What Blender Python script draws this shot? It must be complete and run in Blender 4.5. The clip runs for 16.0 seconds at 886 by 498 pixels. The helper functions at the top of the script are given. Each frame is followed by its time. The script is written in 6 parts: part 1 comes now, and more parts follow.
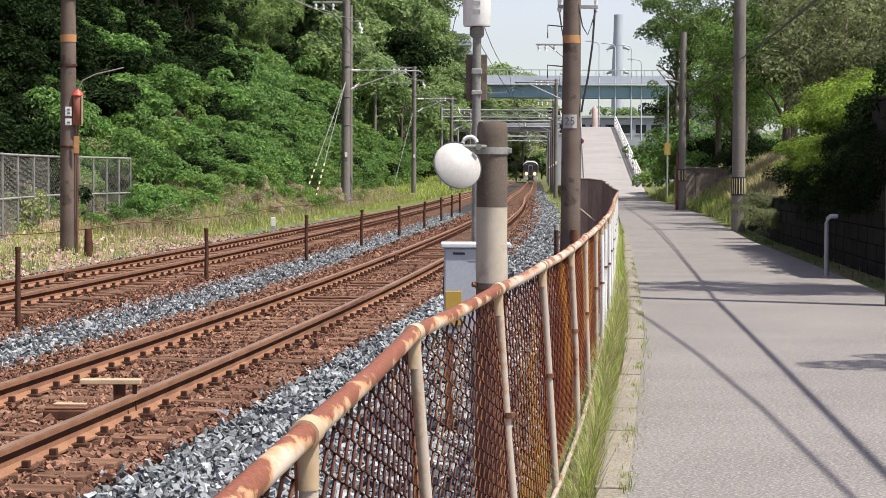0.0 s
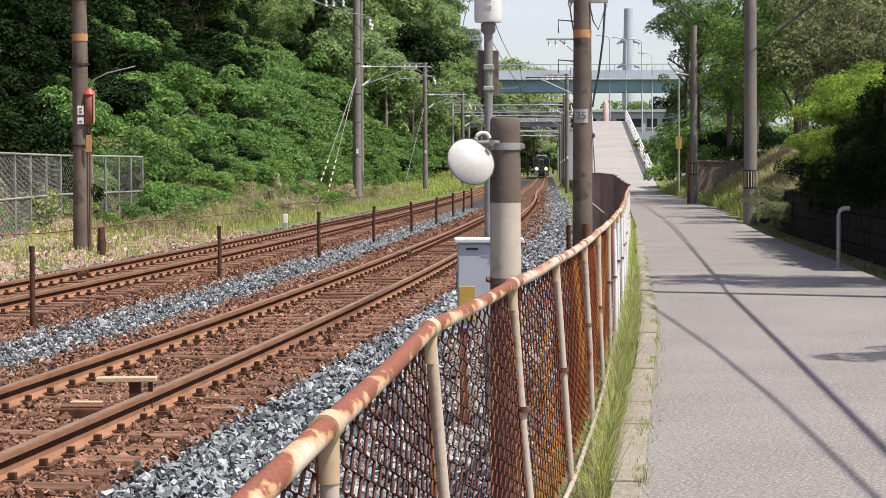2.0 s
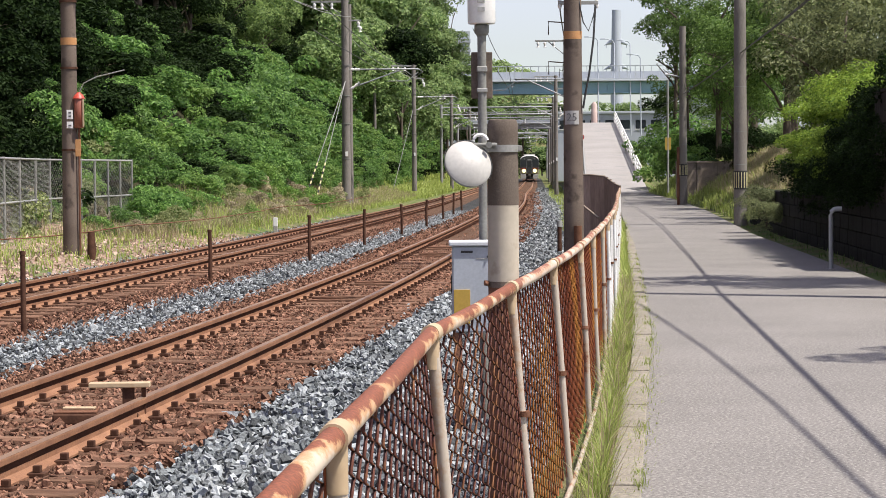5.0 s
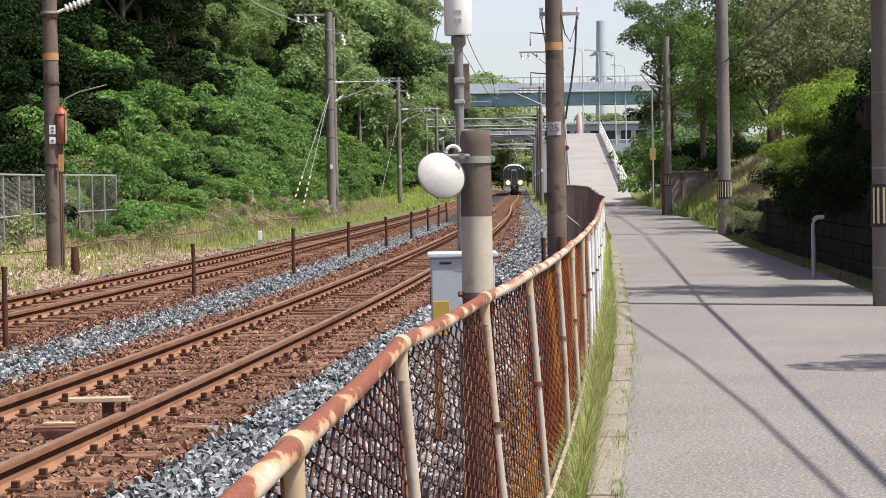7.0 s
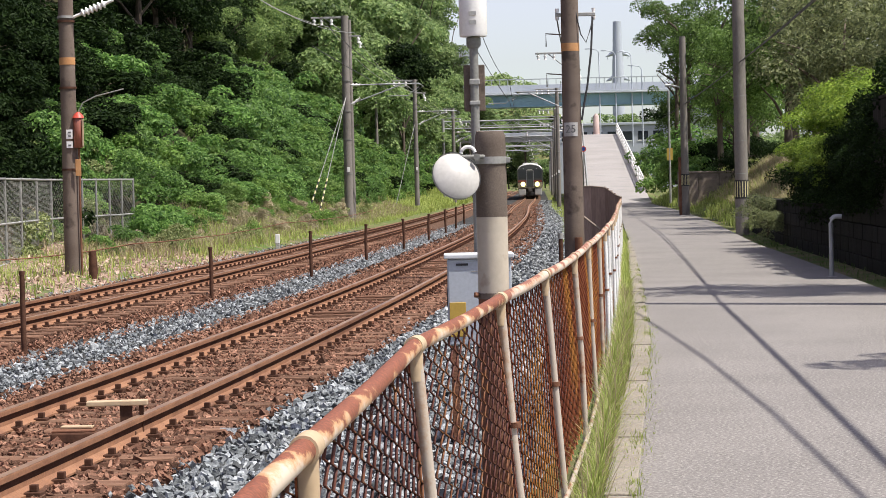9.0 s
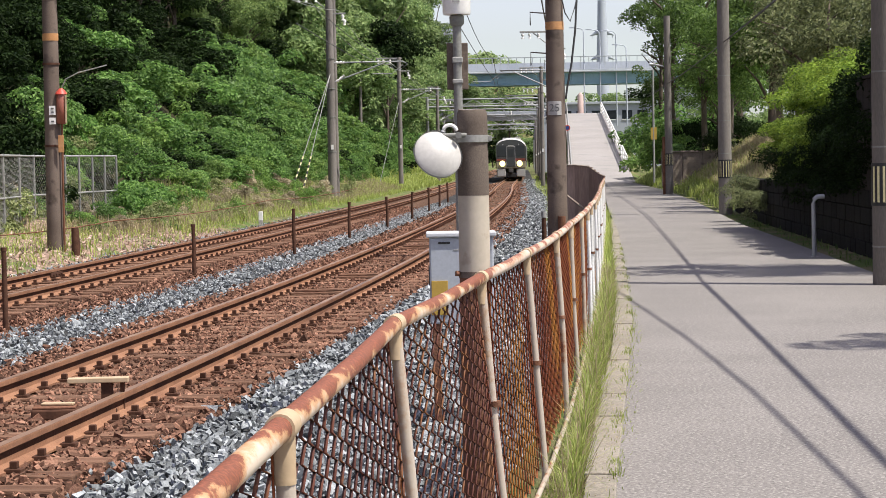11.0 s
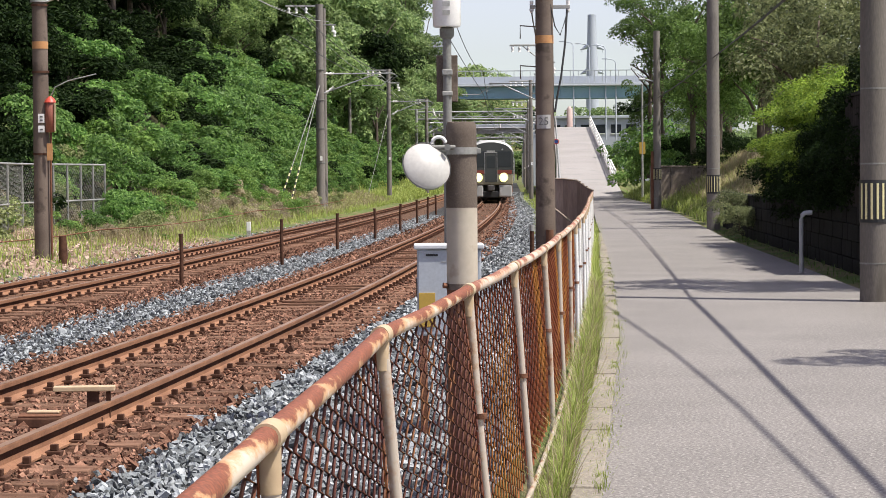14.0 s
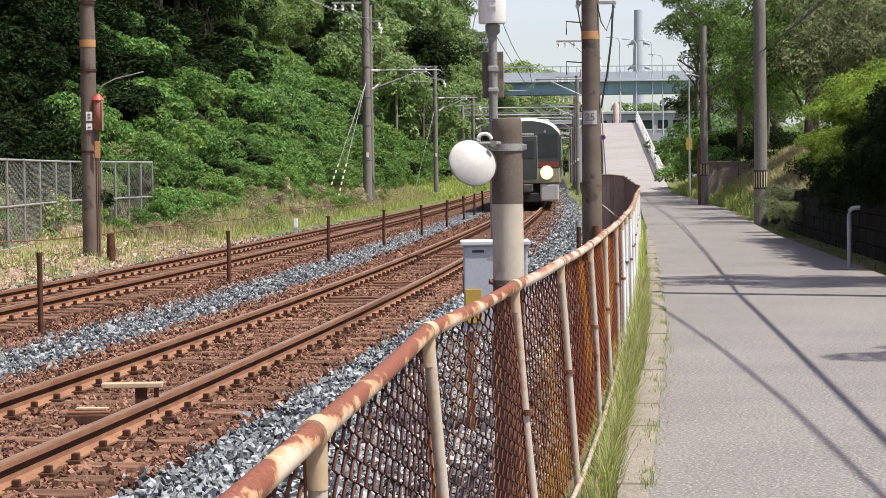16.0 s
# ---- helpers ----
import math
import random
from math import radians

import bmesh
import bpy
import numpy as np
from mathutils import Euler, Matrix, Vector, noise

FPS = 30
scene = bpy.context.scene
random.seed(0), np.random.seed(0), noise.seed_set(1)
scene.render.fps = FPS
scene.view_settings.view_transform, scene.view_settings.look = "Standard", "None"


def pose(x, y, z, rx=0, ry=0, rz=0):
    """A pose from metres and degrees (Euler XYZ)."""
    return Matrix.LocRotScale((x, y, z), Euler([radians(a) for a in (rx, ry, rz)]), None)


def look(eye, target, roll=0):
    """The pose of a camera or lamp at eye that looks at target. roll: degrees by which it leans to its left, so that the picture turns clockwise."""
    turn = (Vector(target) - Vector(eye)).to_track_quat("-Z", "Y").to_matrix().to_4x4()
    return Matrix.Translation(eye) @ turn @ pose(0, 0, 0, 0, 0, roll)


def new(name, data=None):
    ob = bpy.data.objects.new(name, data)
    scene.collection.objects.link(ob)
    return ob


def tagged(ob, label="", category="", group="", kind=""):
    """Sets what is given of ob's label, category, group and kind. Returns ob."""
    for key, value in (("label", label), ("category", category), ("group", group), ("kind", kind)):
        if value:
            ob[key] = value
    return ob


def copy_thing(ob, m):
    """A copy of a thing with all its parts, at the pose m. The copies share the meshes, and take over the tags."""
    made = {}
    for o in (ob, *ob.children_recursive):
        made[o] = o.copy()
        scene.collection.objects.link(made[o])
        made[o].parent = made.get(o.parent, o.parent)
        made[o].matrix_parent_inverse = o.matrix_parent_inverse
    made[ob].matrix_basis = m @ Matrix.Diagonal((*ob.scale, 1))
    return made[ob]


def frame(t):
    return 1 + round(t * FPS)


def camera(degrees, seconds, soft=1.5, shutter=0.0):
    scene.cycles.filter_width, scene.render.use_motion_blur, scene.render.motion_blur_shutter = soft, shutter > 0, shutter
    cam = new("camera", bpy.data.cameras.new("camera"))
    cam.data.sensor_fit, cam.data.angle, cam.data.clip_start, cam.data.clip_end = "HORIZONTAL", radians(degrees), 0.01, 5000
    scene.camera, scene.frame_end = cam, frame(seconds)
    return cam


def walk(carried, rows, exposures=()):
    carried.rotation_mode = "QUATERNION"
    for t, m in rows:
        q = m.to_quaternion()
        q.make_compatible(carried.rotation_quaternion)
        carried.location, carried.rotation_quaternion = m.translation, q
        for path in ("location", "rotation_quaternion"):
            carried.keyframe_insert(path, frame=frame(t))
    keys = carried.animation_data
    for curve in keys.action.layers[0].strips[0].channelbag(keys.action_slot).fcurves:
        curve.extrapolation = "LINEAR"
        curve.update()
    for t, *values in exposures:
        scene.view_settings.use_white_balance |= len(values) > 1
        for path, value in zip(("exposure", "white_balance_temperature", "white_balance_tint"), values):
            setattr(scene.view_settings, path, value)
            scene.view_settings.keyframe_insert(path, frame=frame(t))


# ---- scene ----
cam = camera(23.0, 16.0, 0.7)
PATH = [
    (0, (-0.126, 1.219, 1.55), (-0.122, 3.218, 1.479), 0.3),
    (0.5, (-0.118, 1.208, 1.55), (-0.112, 3.207, 1.47), 0.3),
    (1, (-0.116, 1.192, 1.556), (-0.115, 3.191, 1.476), 0.1),
    (1.5, (-0.127, 1.153, 1.553), (-0.125, 3.151, 1.476), 0.1),
    (2, (-0.135, 1.169, 1.552), (-0.142, 3.167, 1.477), -0.2),
    (2.5, (-0.134, 1.154, 1.555), (-0.146, 3.152, 1.478), -0.2),
    (3, (-0.134, 1.163, 1.555), (-0.15, 3.161, 1.48), -0.3),
    (3.5, (-0.137, 1.174, 1.553), (-0.161, 3.172, 1.48), -0.4),
    (4, (-0.142, 1.183, 1.553), (-0.159, 3.181, 1.48), -0.6),
    (4.5, (-0.184, 1.217, 1.555), (-0.193, 3.216, 1.485), -0.6),
    (5, (-0.171, 1.249, 1.554), (-0.168, 3.247, 1.481), -0.5),
    (5.2, (-0.149, 1.275, 1.554), (-0.14, 3.274, 1.483), -0.6),
    (7.5, (-0.115, 1.242, 1.55), (-0.103, 3.241, 1.488), -1.1),
    (8, (-0.114, 1.247, 1.552), (-0.107, 3.246, 1.487), -1.2),
    (8.5, (-0.111, 1.244, 1.548), (-0.108, 3.243, 1.484), -1.3),
    (9, (-0.107, 1.244, 1.546), (-0.108, 3.244, 1.486), -1.4),
    (9.2, (-0.109, 1.237, 1.548), (-0.112, 3.236, 1.488), -1.3),
    (11.5, (-0.095, 1.26, 1.545), (-0.072, 3.258, 1.462), -1.0),
    (12, (-0.095, 1.255, 1.544), (-0.061, 3.253, 1.469), -0.8),
    (12.5, (-0.094, 1.257, 1.543), (-0.057, 3.256, 1.476), -0.5),
    (13, (-0.099, 1.254, 1.543), (-0.064, 3.253, 1.482), -0.4),
    (13.5, (-0.097, 1.251, 1.544), (-0.063, 3.25, 1.481), -0.4),
    (14, (-0.097, 1.254, 1.544), (-0.072, 3.252, 1.475), -0.5),
    (14.5, (-0.092, 1.244, 1.544), (-0.078, 3.243, 1.47), -0.6),
    (15, (-0.095, 1.259, 1.541), (-0.091, 3.257, 1.462), -0.7),
    (15.5, (-0.093, 1.255, 1.543), (-0.101, 3.254, 1.464), -0.7),
    (16, (-0.094, 1.24, 1.545), (-0.112, 3.239, 1.473), -0.7),
]
walk(cam, [(t, look(eye, target, roll)) for t, eye, target, roll in PATH])

# ---- light ----
SUN_EL, SUN_AZ = 63.0, 115.0
world = bpy.data.worlds.new("sky")
world.use_nodes = True
scene.world = world
wn = world.node_tree
sky = wn.nodes.new("ShaderNodeTexSky")
sky.sky_type = "NISHITA"
sky.sun_disc = False
sky.sun_elevation, sky.sun_rotation = radians(SUN_EL), radians(SUN_AZ)
sky.dust_density, sky.air_density, sky.ozone_density = 1.0, 1.0, 3.5
haze = wn.nodes.new("ShaderNodeHueSaturation")
haze.inputs["Hue"].default_value, haze.inputs["Saturation"].default_value = 0.55, 0.52
wn.links.new(sky.outputs[0], haze.inputs["Color"])
wn.links.new(haze.outputs[0], wn.nodes["Background"].inputs[0])
wn.nodes["Background"].inputs[1].default_value = 0.125
sun_data = bpy.data.lights.new("sun", "SUN")
sun_data.energy, sun_data.angle, sun_data.color = 5.0, radians(0.6), (1.0, 0.94, 0.865)
sun = new("sun", sun_data)
SUN_DIR = Vector((math.sin(radians(SUN_AZ)) * math.cos(radians(SUN_EL)), math.cos(radians(SUN_AZ)) * math.cos(radians(SUN_EL)), math.sin(radians(SUN_EL))))
sun.matrix_world = look(SUN_DIR * 60, (0, 0, 0))
scene.view_settings.exposure = 0.48

# ---- materials ----


def surf(name, c1, c2, scale=3.0, rough=0.85, metal=0.0, bump=0.3, bscale=60.0, spots=None, spot_scale=8.0, spot_at=0.6, piece=0.0, island=0.0, coat=0.0, stretch=(1, 1, 1), grain=0.14):
    """Two tones in large noise, a fine grain, optional blotches of a third tone, bump; piece and island vary whole pieces."""
    m = bpy.data.materials.new(name)
    m.use_nodes = True
    nt = m.node_tree
    b = nt.nodes["Principled BSDF"]
    tc = nt.nodes.new("ShaderNodeTexCoord")
    mp = nt.nodes.new("ShaderNodeMapping")
    mp.inputs["Scale"].default_value = stretch
    nt.links.new(tc.outputs["Object"], mp.inputs[0])

    def noise_tex(s, d=4.0):
        n = nt.nodes.new("ShaderNodeTexNoise")
        n.inputs["Scale"].default_value, n.inputs["Detail"].default_value = s, d
        nt.links.new(mp.outputs[0], n.inputs["Vector"])
        return n.outputs["Fac"]

    def ramp(fac, a, z, lo=0.0, hi=1.0):
        r = nt.nodes.new("ShaderNodeMapRange")
        r.inputs["From Min"].default_value, r.inputs["From Max"].default_value = a, z
        r.inputs["To Min"].default_value, r.inputs["To Max"].default_value = lo, hi
        nt.links.new(fac, r.inputs["Value"])
        return r.outputs[0]

    def mix(fac, a, c, kind="MIX"):
        x = nt.nodes.new("ShaderNodeMix")
        x.data_type, x.blend_type = "RGBA", kind
        for socket, v in ((x.inputs[0], fac), (x.inputs[6], a), (x.inputs[7], c)):
            if isinstance(v, (int, float)):
                socket.default_value = v
            elif isinstance(v, tuple):
                socket.default_value = (*v, 1)
            else:
                nt.links.new(v, socket)
        return x.outputs[2]

    col = mix(ramp(noise_tex(scale), 0.32, 0.68), c1, c2)
    fine = ramp(noise_tex(bscale, 3.0), 0.3, 0.7, 1 - grain, 1 + grain)
    col = mix(1.0, col, fine, "MULTIPLY")
    if spots:
        col = mix(ramp(noise_tex(spot_scale, 6.0), spot_at - 0.04, spot_at + 0.06), col, spots)
    for amount, node, socket in ((piece, "ShaderNodeObjectInfo", "Random"), (island, "ShaderNodeNewGeometry", "Random Per Island")):
        if amount:
            g = nt.nodes.new(node)
            col = mix(1.0, col, ramp(g.outputs[socket], 0, 1, 1 - amount, 1 + amount), "MULTIPLY")
    nt.links.new(col, b.inputs["Base Color"])
    b.inputs["Roughness"].default_value = rough
    b.inputs["Metallic"].default_value = metal
    b.inputs["Coat Weight"].default_value = coat
    if bump:
        bn = nt.nodes.new("ShaderNodeBump")
        bn.inputs["Strength"].default_value = bump
        bn.inputs["Distance"].default_value = 0.02
        nt.links.new(noise_tex(bscale, 5.0), bn.inputs["Height"])
        nt.links.new(bn.outputs[0], b.inputs["Normal"])
    return m


def rust_paint(name, paint, stain, rust, cover=0.5):
    """Cream paint flaking to rust along a pipe: rust first on the upper side, tan stains round its edges."""
    m = bpy.data.materials.new(name)
    m.use_nodes = True
    nt = m.node_tree
    b = nt.nodes["Principled BSDF"]
    tc = nt.nodes.new("ShaderNodeTexCoord")
    geo = nt.nodes.new("ShaderNodeNewGeometry")
    up = nt.nodes.new("ShaderNodeVectorMath")
    up.operation = "DOT_PRODUCT"
    up.inputs[1].default_value = (-0.5, 0.0, 0.86)
    nt.links.new(geo.outputs["Normal"], up.inputs[0])

    def noise_tex(s, stretch, d, rough=0.6):
        mp = nt.nodes.new("ShaderNodeMapping")
        mp.inputs["Scale"].default_value = stretch
        nt.links.new(tc.outputs["Object"], mp.inputs[0])
        n = nt.nodes.new("ShaderNodeTexNoise")
        n.inputs["Scale"].default_value, n.inputs["Detail"].default_value, n.inputs["Roughness"].default_value = s, d, rough
        nt.links.new(mp.outputs[0], n.inputs["Vector"])
        return n.outputs["Fac"]

    def math_node(op, a, c, e=None):
        x = nt.nodes.new("ShaderNodeMath")
        x.operation = op
        for socket, v in zip(x.inputs, (a, c, e)):
            if v is None:
                continue
            if isinstance(v, (int, float)):
                socket.default_value = v
            else:
                nt.links.new(v, socket)
        return x.outputs[0]

    def step(fac, a, z):
        r = nt.nodes.new("ShaderNodeMapRange")
        r.interpolation_type = "SMOOTHSTEP"
        r.inputs["From Min"].default_value, r.inputs["From Max"].default_value = a, z
        nt.links.new(fac, r.inputs["Value"])
        return r.outputs[0]

    def mix(fac, a, c):
        x = nt.nodes.new("ShaderNodeMix")
        x.data_type = "RGBA"
        nt.links.new(fac, x.inputs[0])
        for socket, v in ((x.inputs[6], a), (x.inputs[7], c)):
            if isinstance(v, tuple):
                socket.default_value = (*v, 1)
            else:
                nt.links.new(v, socket)
        return x.outputs[2]

    big = noise_tex(3.2, (0.5, 1, 0.5), 2.0)
    flake = noise_tex(22.0, (1, 0.45, 1), 6.0, 0.7)
    wear = math_node("MULTIPLY_ADD", up.outputs["Value"], 0.10, math_node("ADD", math_node("MULTIPLY", big, 0.75), math_node("MULTIPLY", flake, 0.5)))
    lo = 1.12 - cover
    grain = noise_tex(110.0, (1, 1, 1), 4.0)
    col = mix(step(wear, lo - 0.13, lo + 0.01), paint, stain)
    rusty = mix(step(grain, 0.35, 0.7), tuple(c * 0.7 for c in rust), tuple(c * 1.35 for c in rust))
    col = mix(step(wear, lo - 0.005, lo + 0.045), col, rusty)
    nt.links.new(col, b.inputs["Base Color"])
    b.inputs["Roughness"].default_value = 0.65
    bn = nt.nodes.new("ShaderNodeBump")
    bn.inputs["Strength"].default_value, bn.inputs["Distance"].default_value = 0.35, 0.004
    nt.links.new(wear, bn.inputs["Height"])
    nt.links.new(bn.outputs[0], b.inputs["Normal"])
    return m


def leafy(name, dark, light, through_light=0.35, gloss=0.3):
    """Leaves: tone by leaf, a little light let through."""
    m = bpy.data.materials.new(name)
    m.use_nodes = True
    nt = m.node_tree
    b = nt.nodes["Principled BSDF"]
    out = nt.nodes["Material Output"]
    g = nt.nodes.new("ShaderNodeNewGeometry")
    info = nt.nodes.new("ShaderNodeObjectInfo")
    cr = nt.nodes.new("ShaderNodeValToRGB")
    cr.color_ramp.elements[0].color = (*dark, 1)
    cr.color_ramp.elements[1].color = (*light, 1)
    tint = nt.nodes.new("ShaderNodeMapRange")
    tint.inputs["To Min"].default_value, tint.inputs["To Max"].default_value = 0.75, 1.25
    nt.links.new(info.outputs["Random"], tint.inputs["Value"])
    mul = nt.nodes.new("ShaderNodeMix")
    mul.data_type, mul.blend_type = "RGBA", "MULTIPLY"
    mul.inputs[0].default_value = 1.0
    nt.links.new(g.outputs["Random Per Island"], cr.inputs[0])
    nt.links.new(cr.outputs[0], mul.inputs[6])
    nt.links.new(tint.outputs[0], mul.inputs[7])
    nt.links.new(mul.outputs[2], b.inputs["Base Color"])
    b.inputs["Roughness"].default_value = 0.5
    b.inputs["Specular IOR Level"].default_value = gloss
    tr = nt.nodes.new("ShaderNodeBsdfTranslucent")
    nt.links.new(mul.outputs[2], tr.inputs[0])
    mx = nt.nodes.new("ShaderNodeMixShader")
    mx.inputs[0].default_value = through_light
    nt.links.new(b.outputs[0], mx.inputs[1])
    nt.links.new(tr.outputs[0], mx.inputs[2])
    nt.links.new(mx.outputs[0], out.inputs[0])
    return m


def glow(name, color, strength):
    m = bpy.data.materials.new(name)
    m.use_nodes = True
    b = m.node_tree.nodes["Principled BSDF"]
    b.inputs["Base Color"].default_value = (*color, 1)
    b.inputs["Emission Color"].default_value = (*color, 1)
    b.inputs["Emission Strength"].default_value = strength
    return m


M_ASPHALT = surf("asphalt", (0.150, 0.139, 0.128), (0.195, 0.181, 0.167), 0.6, 0.9, bump=0.15, bscale=48, spots=(0.33, 0.31, 0.285), spot_scale=52, spot_at=0.585, grain=0.42)
M_KERB = surf("kerb_concrete", (0.20, 0.175, 0.14), (0.28, 0.25, 0.205), 2.0, 0.9, bscale=50, spots=(0.16, 0.17, 0.10), spot_scale=5, spot_at=0.58, piece=0.12, grain=0.3)
M_CONCRETE = surf("concrete", (0.30, 0.29, 0.27), (0.42, 0.40, 0.37), 1.5, 0.9, bscale=40, spots=(0.2, 0.19, 0.18), spot_scale=3, grain=0.3)
M_TANCONC = surf("tan_weathered_concrete", (0.19, 0.15, 0.115), (0.29, 0.24, 0.19), 2.0, 0.9, bscale=45, spots=(0.12, 0.10, 0.08), spot_scale=3, grain=0.3)
M_DARKCONC = surf("weathered_concrete", (0.13, 0.102, 0.082), (0.195, 0.155, 0.127), 2.0, 0.9, bump=0.1, bscale=70, spots=(0.09, 0.072, 0.06), spot_scale=4, grain=0.16)
M_GREYPOLE = surf("grey_pole", (0.160, 0.145, 0.127), (0.240, 0.218, 0.193), 1.2, 0.85, bscale=45, spots=(0.13, 0.117, 0.104), spot_scale=2.5, stretch=(1, 1, 0.25))
M_DARKPOLE = surf("darker_grey_pole", (0.115, 0.101, 0.087), (0.175, 0.156, 0.135), 1.2, 0.9, bump=0.15, bscale=60, spots=(0.095, 0.083, 0.072), spot_scale=2.5, stretch=(1, 1, 0.25))
M_CREAMGREY = surf("grey_cream_paint", (0.41, 0.36, 0.285), (0.48, 0.43, 0.345), 4, 0.75, bump=0.06, bscale=30, spots=(0.36, 0.30, 0.23), spot_scale=12, spot_at=0.66, grain=0.06)
M_CREAM = surf("cream_paint", (0.42, 0.31, 0.19), (0.50, 0.385, 0.25), 5, 0.7, bump=0.1, bscale=30, spots=(0.36, 0.29, 0.2), spot_scale=9, spot_at=0.68, grain=0.06)
M_SOIL = surf("soil_grass", (0.10, 0.11, 0.04), (0.20, 0.17, 0.09), 0.4, 0.95, bscale=9, spots=(0.09, 0.13, 0.035), spot_scale=0.9, spot_at=0.5, grain=0.3)
# floor darkened for the shaded gaps between the trees
M_FOREST = surf("shaded_forest_floor", (0.025, 0.027, 0.012), (0.055, 0.05, 0.025), 0.6, 0.95, bump=0.6, bscale=8, grain=0.3)
M_LITTER = surf("leaf_litter", (0.19, 0.125, 0.085), (0.33, 0.23, 0.17), 3, 0.95, bump=0.8, bscale=16, spots=(0.11, 0.13, 0.04), spot_scale=1.3, spot_at=0.52, grain=0.3)
M_FALLEN = surf("fallen_leaf", (0.30, 0.20, 0.15), (0.48, 0.36, 0.29), 5, 0.9, bump=0.1, island=0.5)
M_BALLAST = surf("ballast_bed", (0.066, 0.036, 0.023), (0.125, 0.073, 0.048), 2.2, 0.95, bump=1.0, bscale=22, spots=(0.18, 0.117, 0.080), spot_scale=16, spot_at=0.6, grain=0.4)
# grey bed darkened to read as shadow in the gaps between stones
M_BALLAST_GREY = surf("ballast_grey_bed_shaded", (0.030, 0.031, 0.031), (0.065, 0.065, 0.064), 1.2, 0.95, bump=1.0, bscale=22, grain=0.3)
M_STONE_BROWN = surf("rusty_stone", (0.118, 0.057, 0.037), (0.25, 0.141, 0.096), 5, 0.9, bump=0.4, bscale=70, island=0.75)
M_STONE_GREY = surf("grey_stone", (0.128, 0.143, 0.150), (0.315, 0.332, 0.338), 9, 0.9, bump=0.5, bscale=60, island=0.7)
M_RAIL = surf("rusty_rail", (0.20, 0.092, 0.047), (0.30, 0.15, 0.078), 3, 0.75, bump=0.2, bscale=60)
M_RAILTOP = surf("rail_running_face", (0.22, 0.13, 0.08), (0.30, 0.19, 0.12), 2, 0.5, 0.3, bump=0.05, bscale=50)
M_SLEEPER = surf("weathered_sleeper", (0.125, 0.066, 0.043), (0.205, 0.120, 0.080), 4, 0.95, bump=0.6, bscale=30, spots=(0.09, 0.055, 0.04), spot_scale=9, piece=0.25, stretch=(0.3, 2, 2), grain=0.3)
M_CLIP = surf("rail_clip", (0.06, 0.03, 0.02), (0.11, 0.055, 0.035), 9, 0.8, bump=0.1)
M_RUSTPIPE = rust_paint("rusted_cream_pipe", (0.56, 0.475, 0.37), (0.46, 0.26, 0.125), (0.21, 0.066, 0.030), 0.53)
M_POST = rust_paint("cream_fence_post", (0.44, 0.38, 0.31), (0.38, 0.26, 0.17), (0.24, 0.09, 0.045), 0.36)
M_MESH = surf("rusty_wire", (0.13, 0.034, 0.020), (0.26, 0.082, 0.034), 2, 0.8, bump=0.0, spots=(0.42, 0.175, 0.045), spot_scale=1.5, spot_at=0.55)
M_MESH_DARK = surf("dark_rusty_wire", (0.100, 0.032, 0.022), (0.19, 0.065, 0.038), 2, 0.8, bump=0.0, spots=(0.30, 0.125, 0.05), spot_scale=3, spot_at=0.57)
M_MESH_WHITE = surf("white_coated_wire", (0.62, 0.62, 0.60), (0.75, 0.75, 0.73), 3, 0.5, bump=0.0)
M_GALV = surf("galvanised_steel", (0.30, 0.31, 0.32), (0.38, 0.39, 0.40), 4, 0.5, 0.25, bump=0.05, grain=0.06)
M_GALVMATT = surf("weathered_galvanised", (0.27, 0.27, 0.25), (0.38, 0.38, 0.36), 4, 0.6, 0.3, bump=0.05)
M_OLDGALV = surf("dull_old_galvanised", (0.17, 0.17, 0.155), (0.25, 0.25, 0.23), 4, 0.75, 0.1, bump=0.05)
M_BOX = surf("pale_grey_enamel", (0.35, 0.38, 0.42), (0.40, 0.43, 0.47), 2, 0.45, bump=0.03, spots=(0.31, 0.32, 0.34), spot_scale=6, spot_at=0.7, grain=0.06)
M_WHITE = surf("white_enamel", (0.78, 0.77, 0.74), (0.83, 0.82, 0.79), 3, 0.4, bump=0.02, spots=(0.68, 0.66, 0.61), spot_scale=5, spot_at=0.72, grain=0.05)
M_LID = surf("lid_enamel", (0.50, 0.52, 0.54), (0.56, 0.58, 0.60), 3, 0.5, bump=0.02, grain=0.06)
M_PALEPIPE = rust_paint("paler_rusted_pipe", (0.54, 0.45, 0.36), (0.44, 0.27, 0.17), (0.25, 0.095, 0.055), 0.445)
M_HORN = surf("aged_horn_enamel", (0.44, 0.43, 0.40), (0.50, 0.485, 0.455), 6, 0.5, bump=0.02, spots=(0.41, 0.39, 0.35), spot_scale=14, spot_at=0.66, grain=0.06)
M_PLATE = surf("dull_white_plate", (0.40, 0.39, 0.37), (0.48, 0.47, 0.45), 5, 0.6, bump=0.03)
M_PLATEINK = surf("plate_lettering", (0.10, 0.10, 0.10), (0.15, 0.15, 0.15), 5, 0.6, bump=0.0)
M_YELLOW = surf("yellow_plate", (0.40, 0.26, 0.045), (0.47, 0.31, 0.06), 4, 0.5, bump=0.03, grain=0.06)
M_ORANGE = surf("orange_band", (0.42, 0.20, 0.07), (0.52, 0.28, 0.12), 5, 0.7, bump=0.1)
M_RED = surf("red_paint", (0.45, 0.05, 0.03), (0.55, 0.08, 0.05), 4, 0.5, bump=0.05)
M_RUST = surf("rust_brown", (0.13, 0.06, 0.035), (0.22, 0.11, 0.07), 3, 0.85, bump=0.3, bscale=50)
